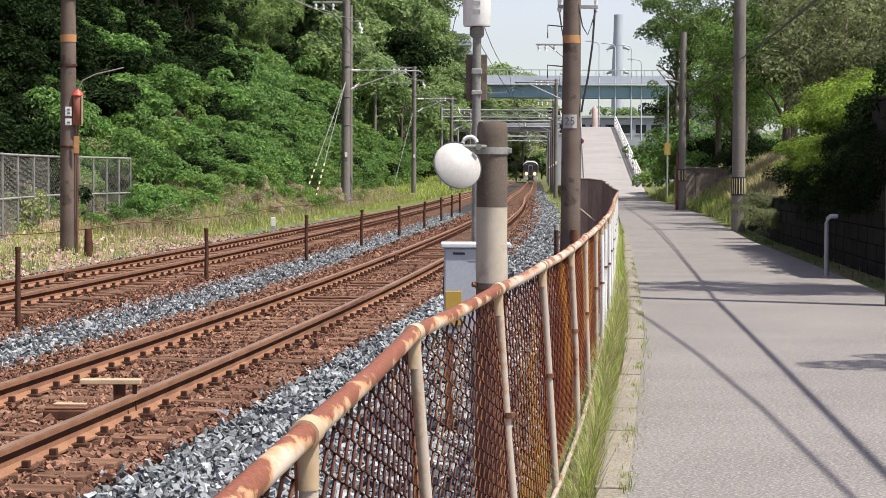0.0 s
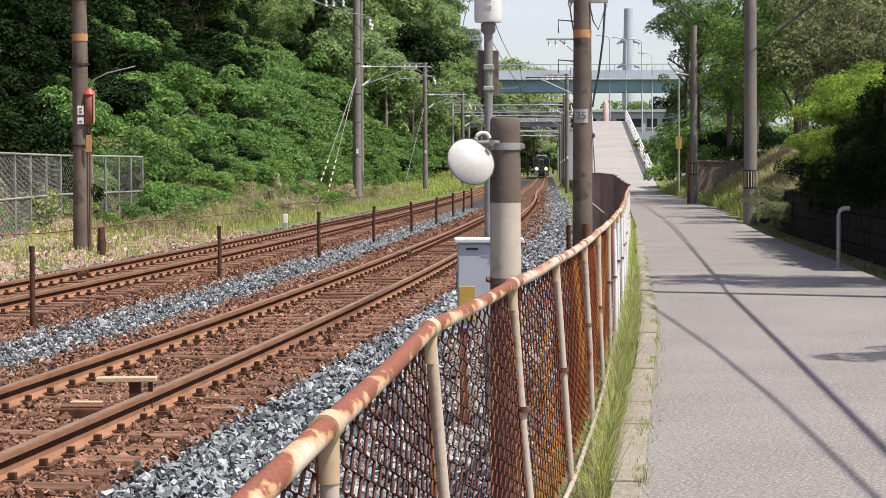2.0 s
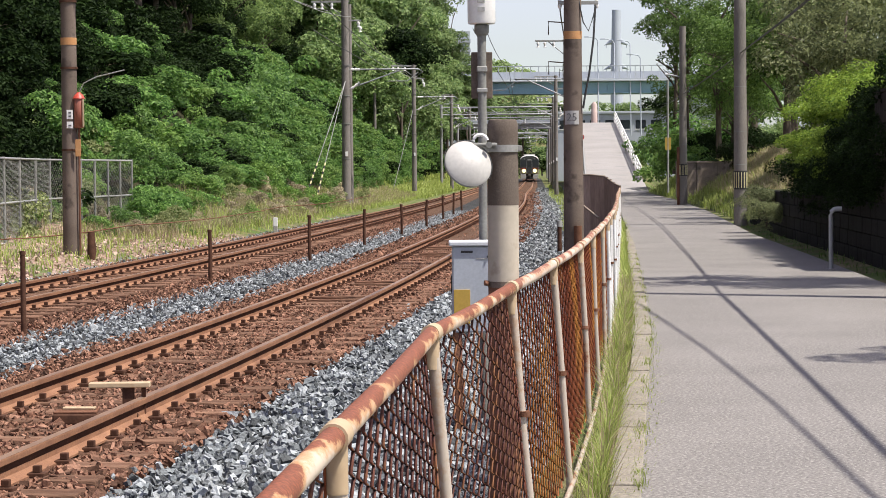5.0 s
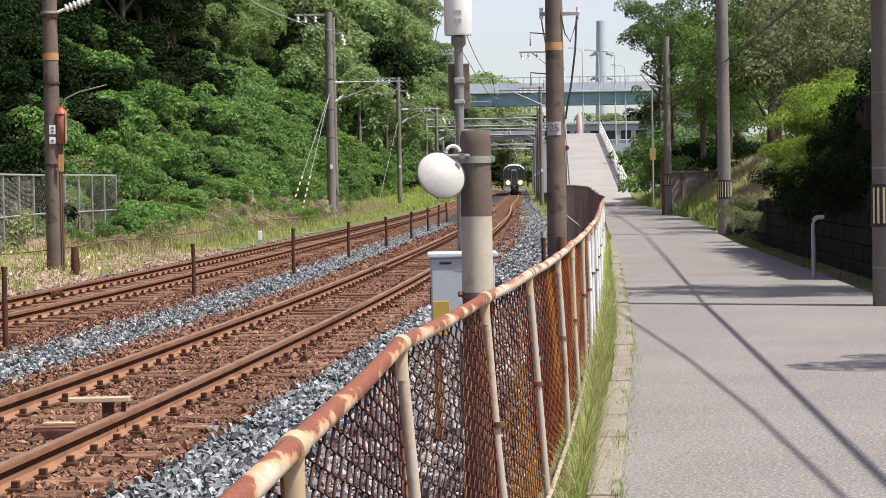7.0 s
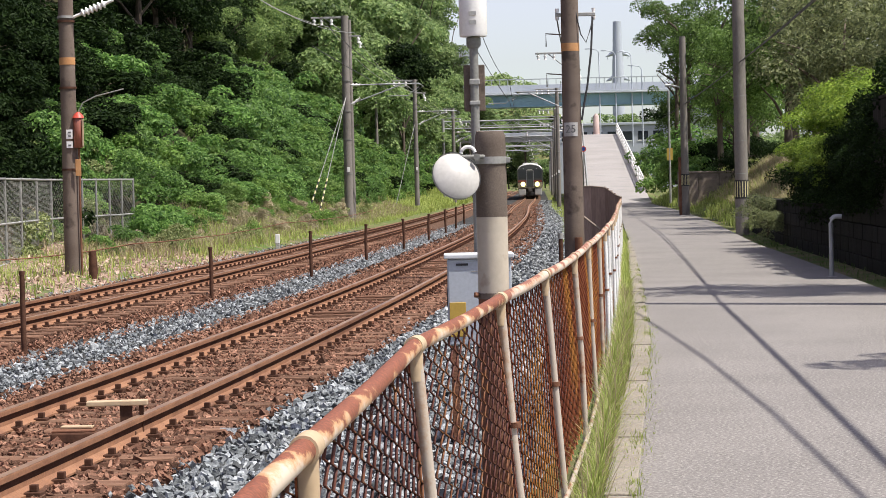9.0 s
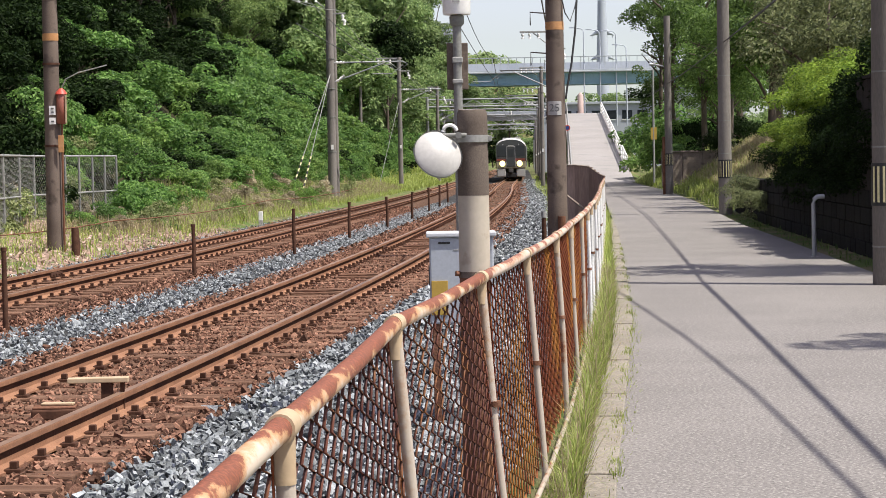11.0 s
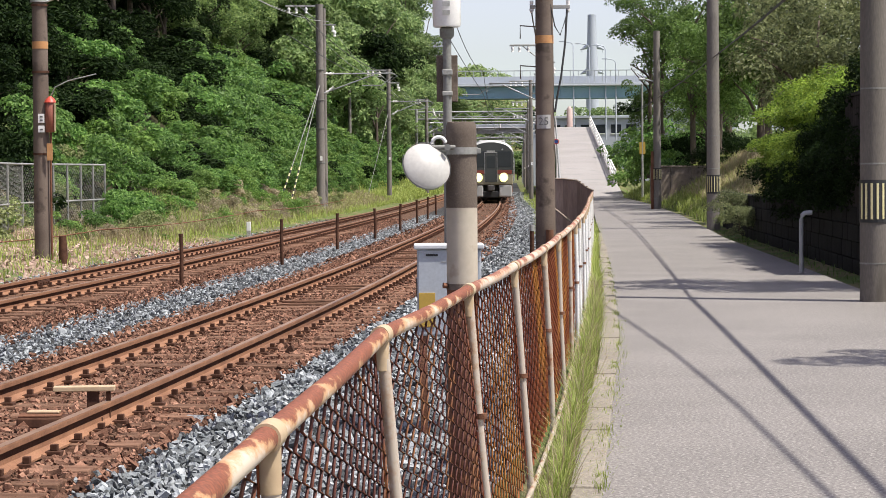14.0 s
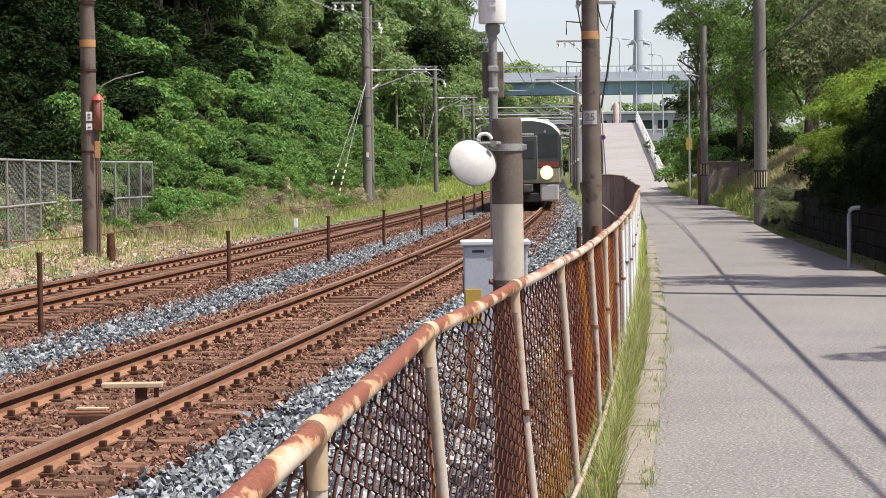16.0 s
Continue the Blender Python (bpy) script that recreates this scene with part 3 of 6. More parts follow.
def track(u0, label, y_start, y_clip):
    t = thing("railway_track", label, "track", "railway tracks")
    ys = list(np.arange(-12, 120, 1.5)) + list(np.arange(120, 470, 6.0))
    prof = rail_profile()
    for side in (-1, 1):
        bm = B()
        top = B()
        rings, heads = [], []
        for y in ys:
            x, z = line_x(y) + u0 + side * 0.566, rail_z(y)
            rings.append([bm.verts.new((x + px, y, z + pz)) for px, pz in prof])
            heads.append([top.verts.new((x - 0.027, y, z + 0.002)), top.verts.new((x + 0.027, y, z + 0.002))])
        for a, b in zip(rings, rings[1:]):
            for k in range(len(prof)):
                bm.faces.new((a[k], a[(k + 1) % len(prof)], b[(k + 1) % len(prof)], b[k]))
        for a, b in zip(heads, heads[1:]):
            top.faces.new((a[0], a[1], b[1], b[0]))
        bmesh.ops.recalc_face_normals(bm, faces=bm.faces[:])
        # faces just below the head take the painted shadow tone
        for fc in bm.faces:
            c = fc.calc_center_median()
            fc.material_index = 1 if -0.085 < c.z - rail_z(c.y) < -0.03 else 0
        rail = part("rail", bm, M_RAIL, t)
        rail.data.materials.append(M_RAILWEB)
        part("running_face", top, M_RAILTOP, rail, "worn brown-grey running face")
    # sleepers, sunk in the ballast
    bm = box(B(), -1.05, 1.05, -0.11, 0.11, -0.29, -0.153, 0.012)
    sleeper = part("sleeper", bm, M_SLEEPER, t)
    base_mesh = sleeper.data
    bpy.data.objects.remove(sleeper)
    clip_bm = B()
    box(clip_bm, -0.05, 0.05, -0.045, 0.045, -0.153, -0.125, 0.006)
    box(clip_bm, -0.022, 0.022, -0.022, 0.022, -0.125, -0.085, 0.004)
    clip = part("rail_clip", clip_bm, M_CLIP, t)
    clip_mesh = clip.data
    bpy.data.objects.remove(clip)
    rest = B()
    pitch, y, made = 0.56, y_start, 0
    while y < y_clip + 75:
        slope = math.atan((line_x(y + 1) - line_x(y - 1)) / 2)
        m = Matrix.Translation((line_x(y) + u0, y, rail_z(y))) @ Matrix.Rotation(-slope, 4, "Z")
        if y < y_clip:
            s = new("sleeper", base_mesh)
            s.parent = t
            s.matrix_basis = m @ pose(random.uniform(-0.03, 0.03), 0, random.uniform(-0.012, 0.012), 0, 0, random.uniform(-1, 1))
            for cx in (-0.66, -0.472, 0.472, 0.66):
                if made < 290:
                    k = new("rail_clip", clip_mesh)
                    k.parent = t
                    k.matrix_basis = m @ Matrix.Translation((cx, random.uniform(-0.02, 0.02), 0.0))
                    made += 1
                else:
                    box(rest, cx - 0.05, cx + 0.05, -0.04, 0.04, -0.153, -0.09, 0, m)
        else:
            for cx in (-0.66, -0.472, 0.472, 0.66):
                box(rest, cx - 0.05, cx + 0.05, -0.04, 0.04, -0.153, -0.09, 0, m)
        y += pitch
    tagged(part("rail_clips_beyond", rest, M_CLIP, t), kind="stuff")
    return t


near_track = track(0.0, "rusty narrow-gauge railway track on brown ballast", 9.0, 55)
far_track = track(FAR_U, "second rusty railway track on brown ballast by the hillside", 20.0, 70)

# ---- fence by the lane ----
TOP = 1.115


def chain_link(width, height, pitch=0.122, r=0.0046, step=0.0255):
    """Woven zigzag wires in the plane of local x and z."""
    verts, faces = [], []
    n = int(width / pitch)
    m = int(height / step)
    for i in range(n + 1):
        x0 = i * pitch
        base = len(verts)
        wob = 0.004 * math.sin(i * 0.37) + 0.003 * math.sin(i * 1.3)
        for k in range(m + 1):
            side = (k + i) % 2
            z = height * k / m
            x = x0 + (side - 0.5) * pitch * 1.06 + wob * math.sin(z * 5) + 0.002 * math.sin(i * 1.7 + k * 0.9)
            d = (0.004 if side else -0.004) + 0.01 * math.sin(z * 4 + i * 0.11)
            x = min(max(x, 0.005), width - 0.005)
            for a in range(3):
                verts.append((x + r * math.cos(a * 2.094), d + r * math.sin(a * 2.094), z))
        for k in range(m):
            p = base + 3 * k
            for a in range(3):
                faces.append((p + a, p + (a + 1) % 3, p + 3 + (a + 1) % 3, p + 3 + a))
    return verts, faces


LEAN = {3: 0.03, 4: 0.08, 5: 0.10, 6: 0.08, 7: 0.05, 8: 0.04}


def lane_fence():
    f = thing("chain_link_fence", "rusted chain-link fence with peeling cream rail between lane and railway", "fence")
    nodes = [(x, y) for y, x in FENCE]
    for i, ((x0, y0), (x1, y1)) in enumerate(zip(nodes, nodes[1:])):
        a, b = Vector((x0, y0, 0)), Vector((x1, y1, 0))
        d = b - a
        # rails in lengths from post to post, joined by sleeves
        bm = tube(B(), [a + Vector((0, 0, TOP - 0.024)), a + d * 0.5 + Vector((0, 0, TOP - 0.03)), b + Vector((0, 0, TOP - 0.024))], 0.0225, 16)
        part("top_rail", bm, M_RUSTPIPE if i < 5 else M_PALEPIPE, f, "cream paint peeling to rust" if i == 0 else "")
        far = y0 > 19
        foot, foot2 = Vector((LEAN.get(i, 0.015), 0, 0)), Vector((LEAN.get(i + 1, 0.015), 0, 0))
        bm = tube(B(), [a + Vector((0, 0, TOP - 0.03)), a + foot * 0.5 + Vector((0.008 * math.sin(i * 2.1), 0, 0.5)), a + foot * 1.1 + Vector((0, 0, -0.2))], 0.0175 if not far else 0.019, 12)
        post = part("post", bm, M_POST if not far else M_MESH_WHITE, f)
        cap = tube(B(), [a - d.normalized() * 0.045 + Vector((0, 0, TOP - 0.024)), a + d.normalized() * 0.045 + Vector((0, 0, TOP - 0.024))], 0.0272, 16)
        tube(cap, [a + Vector((0, 0, TOP - 0.03)), a + Vector((0, 0, TOP - 0.125))], 0.0212, 12)
        part("sleeve", cap, M_CREAM, post, "cream-painted pipe sleeve")
        clampz = 0.57 + 0.03 * math.sin(i * 3.0)
        part("clamp", tube(B(), [a + foot * 0.45 + Vector((0, 0, clampz)), a + foot * 0.45 + Vector((0, 0, clampz + 0.022))], 0.026, 10), M_RUST, post, "rusty wire clamp")
        if y0 < -3:
            continue
        v, fc = chain_link(d.length, 1.03)
        mm = Matrix.Translation(a + Vector((0, 0, 0.03))) @ Matrix.Rotation(math.atan2(d.y, d.x), 4, "Z") @ pose(0, 0.024, 0)
        v = [mm @ Vector(q) + foot.lerp(foot2, q[0] / d.length) * (1 - q[2] / 1.05) for q in v]
        mesh_part("wire_mesh", v, fc, M_MESH_WHITE if far else M_MESH_DARK if i < 5 else M_MESH, f, smooth=True)
        # binding wire down each post
        bm = tube(B(), [a + foot + Vector((-0.02, -0.012, 0.05)), a + foot * 0.5 + Vector((-0.022, -0.016, 0.5)), a + Vector((-0.02, -0.012, 1.05))], 0.0028, 5)
        part("binding_wire", bm, M_MESH, post)
    bm = tube(B(), [Vector((x + LEAN.get(i, 0.015) + 0.012, y, 0.03)) for i, (x, y) in enumerate(nodes)], 0.013, 8)
    part("bottom_rail", bm, M_POST, f)


lane_fence()

# kerb blocks along the lane
for i in range(46):
    y0 = 1.0 + i * 1.2
    x0, x1 = along(ROAD_L, y0), along(ROAD_L, y0 + 1.18)
    if i == 0:
        kerb = thing("kerb", "weathered mossy concrete kerb strip below the fence", "kerb", kind="structure")
    a = math.atan2(x0 - x1, 1.18)
    bm = box(B(), -0.17 + 0.02 * math.sin(i), 0.0, 0.0, 1.185, -0.12, 0.012 + 0.005 * math.sin(i * 2.3), 0.008)
    k = part("kerb_block", bm, M_KERB, kerb)
    k.matrix_basis = Matrix.Translation((x0 + 0.003, y0, 0)) @ Matrix.Rotation(a, 4, "Z")


def blades(name, place, count, length, width, material, label, seed, lean=0.5):
    rng = np.random.default_rng(seed)
    p = place(rng, count)
    n = count
    ang = rng.uniform(0, 2 * np.pi, n)
    ln = length * rng.uniform(0.45, 1.15, n)
    w = width * rng.uniform(0.6, 1.3, n)
    dirs = np.stack([np.cos(ang), np.sin(ang), np.zeros(n)], 1)
    side = np.stack([-np.sin(ang), np.cos(ang), np.zeros(n)], 1)
    bend = lean * rng.uniform(0.2, 1.3, n)
    up = np.array([0, 0, 1.0])
    mid = p + up * (ln * 0.55)[:, None] + dirs * (ln * bend * 0.3)[:, None]
    tip = p + up * (ln * (1 - 0.25 * bend))[:, None] + dirs * (ln * bend * 0.9)[:, None]
    v = np.stack([p - side * w[:, None], p + side * w[:, None], mid - side * (w * 0.7)[:, None], mid + side * (w * 0.7)[:, None], tip], 1).reshape(-1, 3)
    o = (np.arange(n) * 5)[:, None, None]
    f = (np.array([(0, 1, 3), (0, 3, 2), (2, 3, 4)])[None] + o).reshape(-1, 3)
    return tagged(mesh_part(name, v, f, material), label, "grass", kind="stuff")


RL = np.vectorize(lambda y: along(ROAD_L, y))


def kerb_grass(y0, y1, share, power=1.0):
    def place(rng, n):
        y = y0 + (y1 - y0) * rng.uniform(0, 1, n) ** power
        tuft = np.sin(y * 2.3) + np.sin(y * 5.1 + 1)
        a = FX(y) + 0.07 + 0.13 * np.clip((18 - y) / 6, 0, 1)
        x = a + rng.beta(1.3, 2.0, n) * (RL(y) - 0.16 - a) * share * (1 + 0.12 * tuft)
        return np.stack([x, y, np.full(n, -0.05)], 1)
    return place


blades("kerb_grass", kerb_grass(11, 26, 1.0), 2500, 0.31, 0.0038, M_GRASS, "long pale green grass growing along the fence foot", 11, 0.7)
blades("kerb_grass_beyond", kerb_grass(24, 60, 1.0), 2200, 0.34, 0.004, M_GRASS, "long pale green grass growing along the fence foot", 12, 0.7)
blades("kerb_weeds", kerb_grass(3, 13, 0.8), 1500, 0.14, 0.004, M_GRASS, "short weeds in the kerb joint", 13, 0.8)
blades("fence_foot_weeds", lambda rng, n: (lambda y: np.stack([FX(y) + 0.06 + rng.uniform(0, 0.4, n), y, np.full(n, -0.05)], 1))(rng.uniform(8, 24, n)), 3600, 0.09, 0.004, M_GRASS, "low weeds covering the fence foot", 16, 1.0)
blades("fence_foot_straw", lambda rng, n: (lambda y: np.stack([FX(y) + 0.05 + rng.uniform(0, 0.35, n), y, np.full(n, -0.05)], 1))(rng.uniform(8, 24, n)), 2200, 0.10, 0.003, M_DRYGRASS, "dead straw lying at the fence foot", 17, 1.4)
blades("kerb_straw", kerb_grass(10.5, 30, 1.0), 1100, 0.42, 0.0022, M_DRYGRASS, "dry straw among the grass", 14, 1.0)


def road_edge(rng, n):
    y = 8 + 32 * rng.uniform(0, 1, n) ** 1.4
    y = y + 0.5 * np.sin(y * 2.9) + 0.22 * np.sin(y * 9.7)
    return np.stack([np.array([along(ROAD_L, a) for a in y]) + rng.normal(-0.015, 0.022, n), y, np.full(n, 0.0)], 1)


blades("road_edge_weeds", road_edge, 1300, 0.055, 0.0024, M_GRASS, "small weeds along the asphalt edge", 15, 0.9)


def verge(u0, u1, y0, y1):
    def place(rng, n):
        y = rng.uniform(y0, y1, n)
        u = rng.uniform(u0, u1, n)
        return np.stack([LX(y) + u, y, np.array([hill_z(a, b) - 0.03 for a, b in zip(u, y)])], 1)
    return place


blades("verge_grass", verge(-10.2, -6.5, 56, 160), 17000, 0.36, 0.010, M_GRASS, "rough green grass along the foot of the hillside", 21, 0.8)
blades("verge_dry_grass", verge(-9.9, -6.8, 52, 150), 15000, 0.5, 0.008, M_DRYGRASS, "dead straw-coloured grass along the foot of the hillside", 22, 0.8)
blades("verge_grass_beyond", verge(-10.5, -6.3, 150, 300), 8000, 0.6, 0.035, M_GRASS, "rough green grass far along the line", 26, 0.8)
blades("track_side_grass", verge(2.35, 3.6, 62, 260), 5000, 0.4, 0.02, M_GRASS, "rough grass between the near track and the lane", 27, 0.8)
blades("litter_grass", verge(-10.5, -6.3, 33, 58), 1500, 0.16, 0.01, M_DRYGRASS, "dry grass and litter beside the track", 23, 1.0)

def litter_place(rng, n):
    y = rng.uniform(33, 60, n)
    u = rng.uniform(-10.8, -6.2, n)
    return np.stack([LX(y) + u, y, np.array([hill_z(a, c) + 0.03 for a, c in zip(u, y)])], 1)


blades("litter_weeds", litter_place, 2600, 0.22, 0.012, M_GRASS, "low green weeds among the litter", 24, 1.0)
stones("fallen_leaves", 6500, litter_place, 0.03, M_FALLEN, "fallen dry leaves and pale stones beside the far track", 25, True)

# ---- leaves, shrubs, trees ----


def leaf_cloud(rng, n, lumps, leaf, flat=0.0):
    """n leaf pairs on the skins of lumps (x, y, z, rx, ry, rz): verts and faces."""
    lumps = np.array(lumps, float)
    area = lumps[:, 3] * lumps[:, 4] + lumps[:, 4] * lumps[:, 5]
    pick = rng.choice(len(lumps), n, p=area / area.sum())
    d = rng.normal(size=(n, 3))
    d /= np.linalg.norm(d, axis=1, keepdims=True)
    d[:, 2] = np.where(d[:, 2] < -0.3, -d[:, 2], d[:, 2])
    rad = 1 - np.abs(rng.normal(0, 0.16, n)) + rng.uniform(-0.04, 0.1, n)
    c = lumps[pick, :3] + d * lumps[pick, 3:] * rad[:, None]
    nor = d + rng.normal(0, 0.45, (n, 3)) + np.array([0.15, 0, 0.6])
    nor /= np.linalg.norm(nor, axis=1, keepdims=True)
    a = np.cross(nor, rng.normal(size=(n, 3)))
    a /= np.linalg.norm(a, axis=1, keepdims=True)
    b = np.cross(nor, a)
    s = leaf * rng.uniform(0.6, 1.35, n)[:, None]
    droop = nor * s * 0.35
    v = np.stack([c - a * s, c + b * s * 0.56 + droop * 0.4, c + a * s - droop, c - b * s * 0.56 + droop * 0.4], 1).reshape(-1, 3)
    f = np.arange(4 * n).reshape(-1, 4)
    return v, f


def lumps_for(rng, k, rx, ry, rz, small=0.45):
    out = []
    for _ in range(k):
        d = rng.normal(size=3)
        d /= np.linalg.norm(d)
        r = rng.uniform(0.25, 0.85)
        s = small * rng.uniform(0.6, 1.2)
        out.append((d[0] * rx * r, d[1] * ry * r, d[2] * rz * r, rx * s, ry * s, rz * s))
    return out


def crown_mesh(name, seed, rx, ry, rz, k, n, leaf, small=0.42):
    rng = np.random.default_rng(seed)
    v, f = leaf_cloud(rng, n, lumps_for(rng, k, rx, ry, rz, small), leaf)
    me = bpy.data.meshes.new(name)
    me.vertices.add(len(v))
    me.vertices.foreach_set("co", v.astype(np.float32).ravel())
    me.loops.add(len(f) * 4)
    me.loops.foreach_set("vertex_index", f.astype(np.int32).ravel())
    me.polygons.add(len(f))
    me.polygons.foreach_set("loop_start", np.arange(0, len(f) * 4, 4, dtype=np.int32))
    me.polygons.foreach_set("use_smooth", np.zeros(len(f), dtype=bool))
    me.update(calc_edges=True)
    return me


def limbs(seed, height, r, spread, count=6):
    """A tapered trunk with limbs."""
    rng = random.Random(seed)
    bm = B()
    lean = rng.uniform(-0.08, 0.08)
    pts = [(lean * height * t + 0.08 * math.sin(5 * t + seed), 0.06 * math.sin(4 * t), height * t) for t in (0, 0.25, 0.5, 0.75, 1.0)]
    tube(bm, pts, [r * 1.25, r, r * 0.8, r * 0.6, r * 0.35], 9)
    for i in range(count):
        t = rng.uniform(0.35, 0.95)
        a = rng.uniform(0, 6.28)
        s = Vector((lean * height * t, 0, height * t))
        ln = spread * rng.uniform(0.5, 1.0)
        e = s + Vector((math.cos(a) * ln, math.sin(a) * ln, ln * rng.uniform(0.4, 0.9)))
        mid = (s + e) / 2 + Vector((0, 0, 0.12 * ln))
        tube(bm, [s, mid, e], [r * 0.45, r * 0.3, r * 0.1], 6)
    return bm


SHRUBS = [crown_mesh("shrub_crown", 100 + i, 1.5, 1.5, 1.15, 13, 2400, 0.072, 0.36) for i in range(4)]
HEDGES = [crown_mesh("hedge_crown", 150 + i, 1.5, 1.5, 1.15, 16, 5600, 0.041, 0.34) for i in range(2)]
CROWNS = [crown_mesh("tree_crown", 200 + i, 3.3, 3.3, 3.0, 30, 7600, 0.100, 0.28) for i in range(4)]
SPARSE = [crown_mesh("sparse_crown", 400 + i, 3.3, 3.3, 3.0, 36, 7000, 0.078, 0.22) for i in range(3)]
FARCROWNS = [crown_mesh("far_crown", 300 + i, 4.5, 4.5, 4.0, 30, 6400, 0.18, 0.28) for i in range(3)]


def with_material(meshes, material):
    out = []
    for me in meshes:
        c = me.copy()
        c.materials.clear()
        c.materials.append(material)
        out.append(c)
    return out


SHRUB_GREEN, SHRUB_FRESH, SHRUB_SHADED = (with_material(SHRUBS, m) for m in (M_LEAF_SHRUB, M_LEAF_FRESH, M_LEAF_SHADED))
TREE_GREEN, TREE_SHADED = (with_material(CROWNS, m) for m in (M_LEAF_TREE, M_LEAF_SHADED))
TREE_OLIVE, TREE_FRESH, TREE_LANE = (with_material(SPARSE, m) for m in (M_LEAF_OLIVE, M_LEAF_FRESH, M_LEAF_LANE))
SHRUB_PALE = with_material(SHRUBS, M_LEAF_PALE)
HEDGE_SHADED, HEDGE_SUNLIT, HEDGE_PALE = (with_material(HEDGES, m) for m in (M_LEAF_SHADED, M_LEAF_HEDGE_SUNLIT, M_LEAF_OLIVE))
FAR_GREEN, FAR_DARK = with_material(FARCROWNS, M_LEAF_BANK), with_material(FARCROWNS, M_LEAF_SHADED)
TRUNKS = []
for i in range(3):
    bm = limbs(50 + i, 5.0, 0.16, 2.2, 7)
    me = bpy.data.meshes.new("trunk")
    bm.to_mesh(me)
    bm.free()
    me.materials.append(M_BARK)
    TRUNKS.append(me)
STEMS = []
for i in range(2):
    bm = limbs(80 + i, 0.9, 0.035, 0.8, 6)
    me = bpy.data.meshes.new("stem")
    bm.to_mesh(me)
    bm.free()
    me.materials.append(M_BARK)
    STEMS.append(me)
RNG = random.Random(7)


FAR_BUSHES = []


def plant(kind, crowns, trunks, x, y, z, size, lift, label, category, group, tall=1.0, turn=None):
    if kind == "shrub" and group == "shrubs on the bank" and y > 104:
        spin = Matrix.Rotation(RNG.uniform(0, 6.28), 4, "Z")
        FAR_BUSHES.append((RNG.choice(crowns), Matrix.Translation((x, y, z + lift * size * tall)) @ spin @ Matrix.Diagonal((size, size, size * tall, 1))))
        return None
    t = new(kind)
    t.matrix_world = Matrix.Translation((x, y, z)) @ Matrix.Rotation(RNG.uniform(0, 6.28) if turn is None else turn, 4, "Z")
    tagged(t, label, category, group)
    tr = new("trunk" if kind == "tree" else "stem", RNG.choice(trunks))
    tr.parent = t
    tr.matrix_basis = Matrix.Diagonal((size, size, size * tall * (max(1.0, lift / 4.6) if kind == "tree" else 1), 1))
    cr = new("crown", RNG.choice(crowns))
    cr.parent = t
    cr.matrix_basis = Matrix.Translation((0, 0, lift * size * tall)) @ Matrix.Rotation(RNG.uniform(0, 6.28), 4, "Z") @ Matrix.Diagonal((size, size, size * tall, 1))
    return t


def hillside():
    # low growth at the foot
    for i in range(46):
        y = 58 + i * 2.3
        uu = -9.6 + RNG.uniform(-0.6, 0.5)
        plant("shrub", RNG.choice((SHRUB_FRESH, SHRUB_GREEN, SHRUB_GREEN)), STEMS, line_x(y) + uu, y, hill_z(uu, y) - 0.2, RNG.uniform(0.35, 0.65), 0.6, "small leafy shrub at the foot of the bank", "shrub", "shrubs on the bank", 1.0)
    # low bright shrubs on the bank
    for row, (u, s) in enumerate(((-10.3, 0.75), (-11.6, 1.0), (-13.2, 1.15), (-15.0, 1.3), (-17.0, 1.4))):
        y = 48.0 + row
        while y < 240:
            uu = u + RNG.uniform(-0.6, 0.6) - (1.6 if y < 68 else 0)
            size = s * RNG.uniform(0.75, 1.2) * (1.0 + max(0, y - 80) / 150)
            x = line_x(y) + uu
            fresh = RNG.random() < 0.3
            # shade of the wooded hollow is put in by choosing the dark leaves
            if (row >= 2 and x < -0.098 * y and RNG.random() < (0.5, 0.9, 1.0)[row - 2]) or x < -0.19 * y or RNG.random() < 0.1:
                plant("shrub", SHRUB_SHADED, STEMS, x, y, hill_z(uu, y) - 0.2, size, 0.75, "dark shaded shrub on the railway bank", "shrub", "shrubs on the bank", RNG.uniform(0.7, 0.9))
                y += 2.3 * size
                continue
            plant("shrub", SHRUB_FRESH if fresh else SHRUB_GREEN, STEMS, x, y, hill_z(uu, y) - 0.15, size, 0.75,
                  "fresh pale green leafy shrub on the railway bank" if fresh else "bright green leafy shrub on the railway bank", "shrub", "shrubs on the bank", RNG.uniform(0.8, 1.1))
            y += 2.45 * size * RNG.uniform(0.85, 1.2)
    # woods above
    for row, (u, s, lo) in enumerate(((-18.5, 0.95, 46), (-22.5, 1.2, 48), (-27.5, 1.5, 52), (-34.0, 1.8, 60))):
        y = lo + row * 1.5
        while y < 235:
            uu = u + RNG.uniform(-1.3, 1.3)
            size = s * RNG.uniform(0.8, 1.2)
            x = line_x(y) + uu
            # trees standing in the shaded part take the dark leaf colour
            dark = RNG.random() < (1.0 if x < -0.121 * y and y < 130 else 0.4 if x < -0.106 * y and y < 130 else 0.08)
            plant("tree", TREE_SHADED if dark else TREE_GREEN, TRUNKS, x, y, hill_z(uu, y) - 0.3, size, 5.0,
                  "tree on the wooded hillside, leaves darkened for shade" if dark else "green broadleaved tree on the wooded hillside", "tree", "trees on the hillside", RNG.uniform(0.85, 1.15))
            y += 5.2 * size * RNG.uniform(0.75, 1.15)


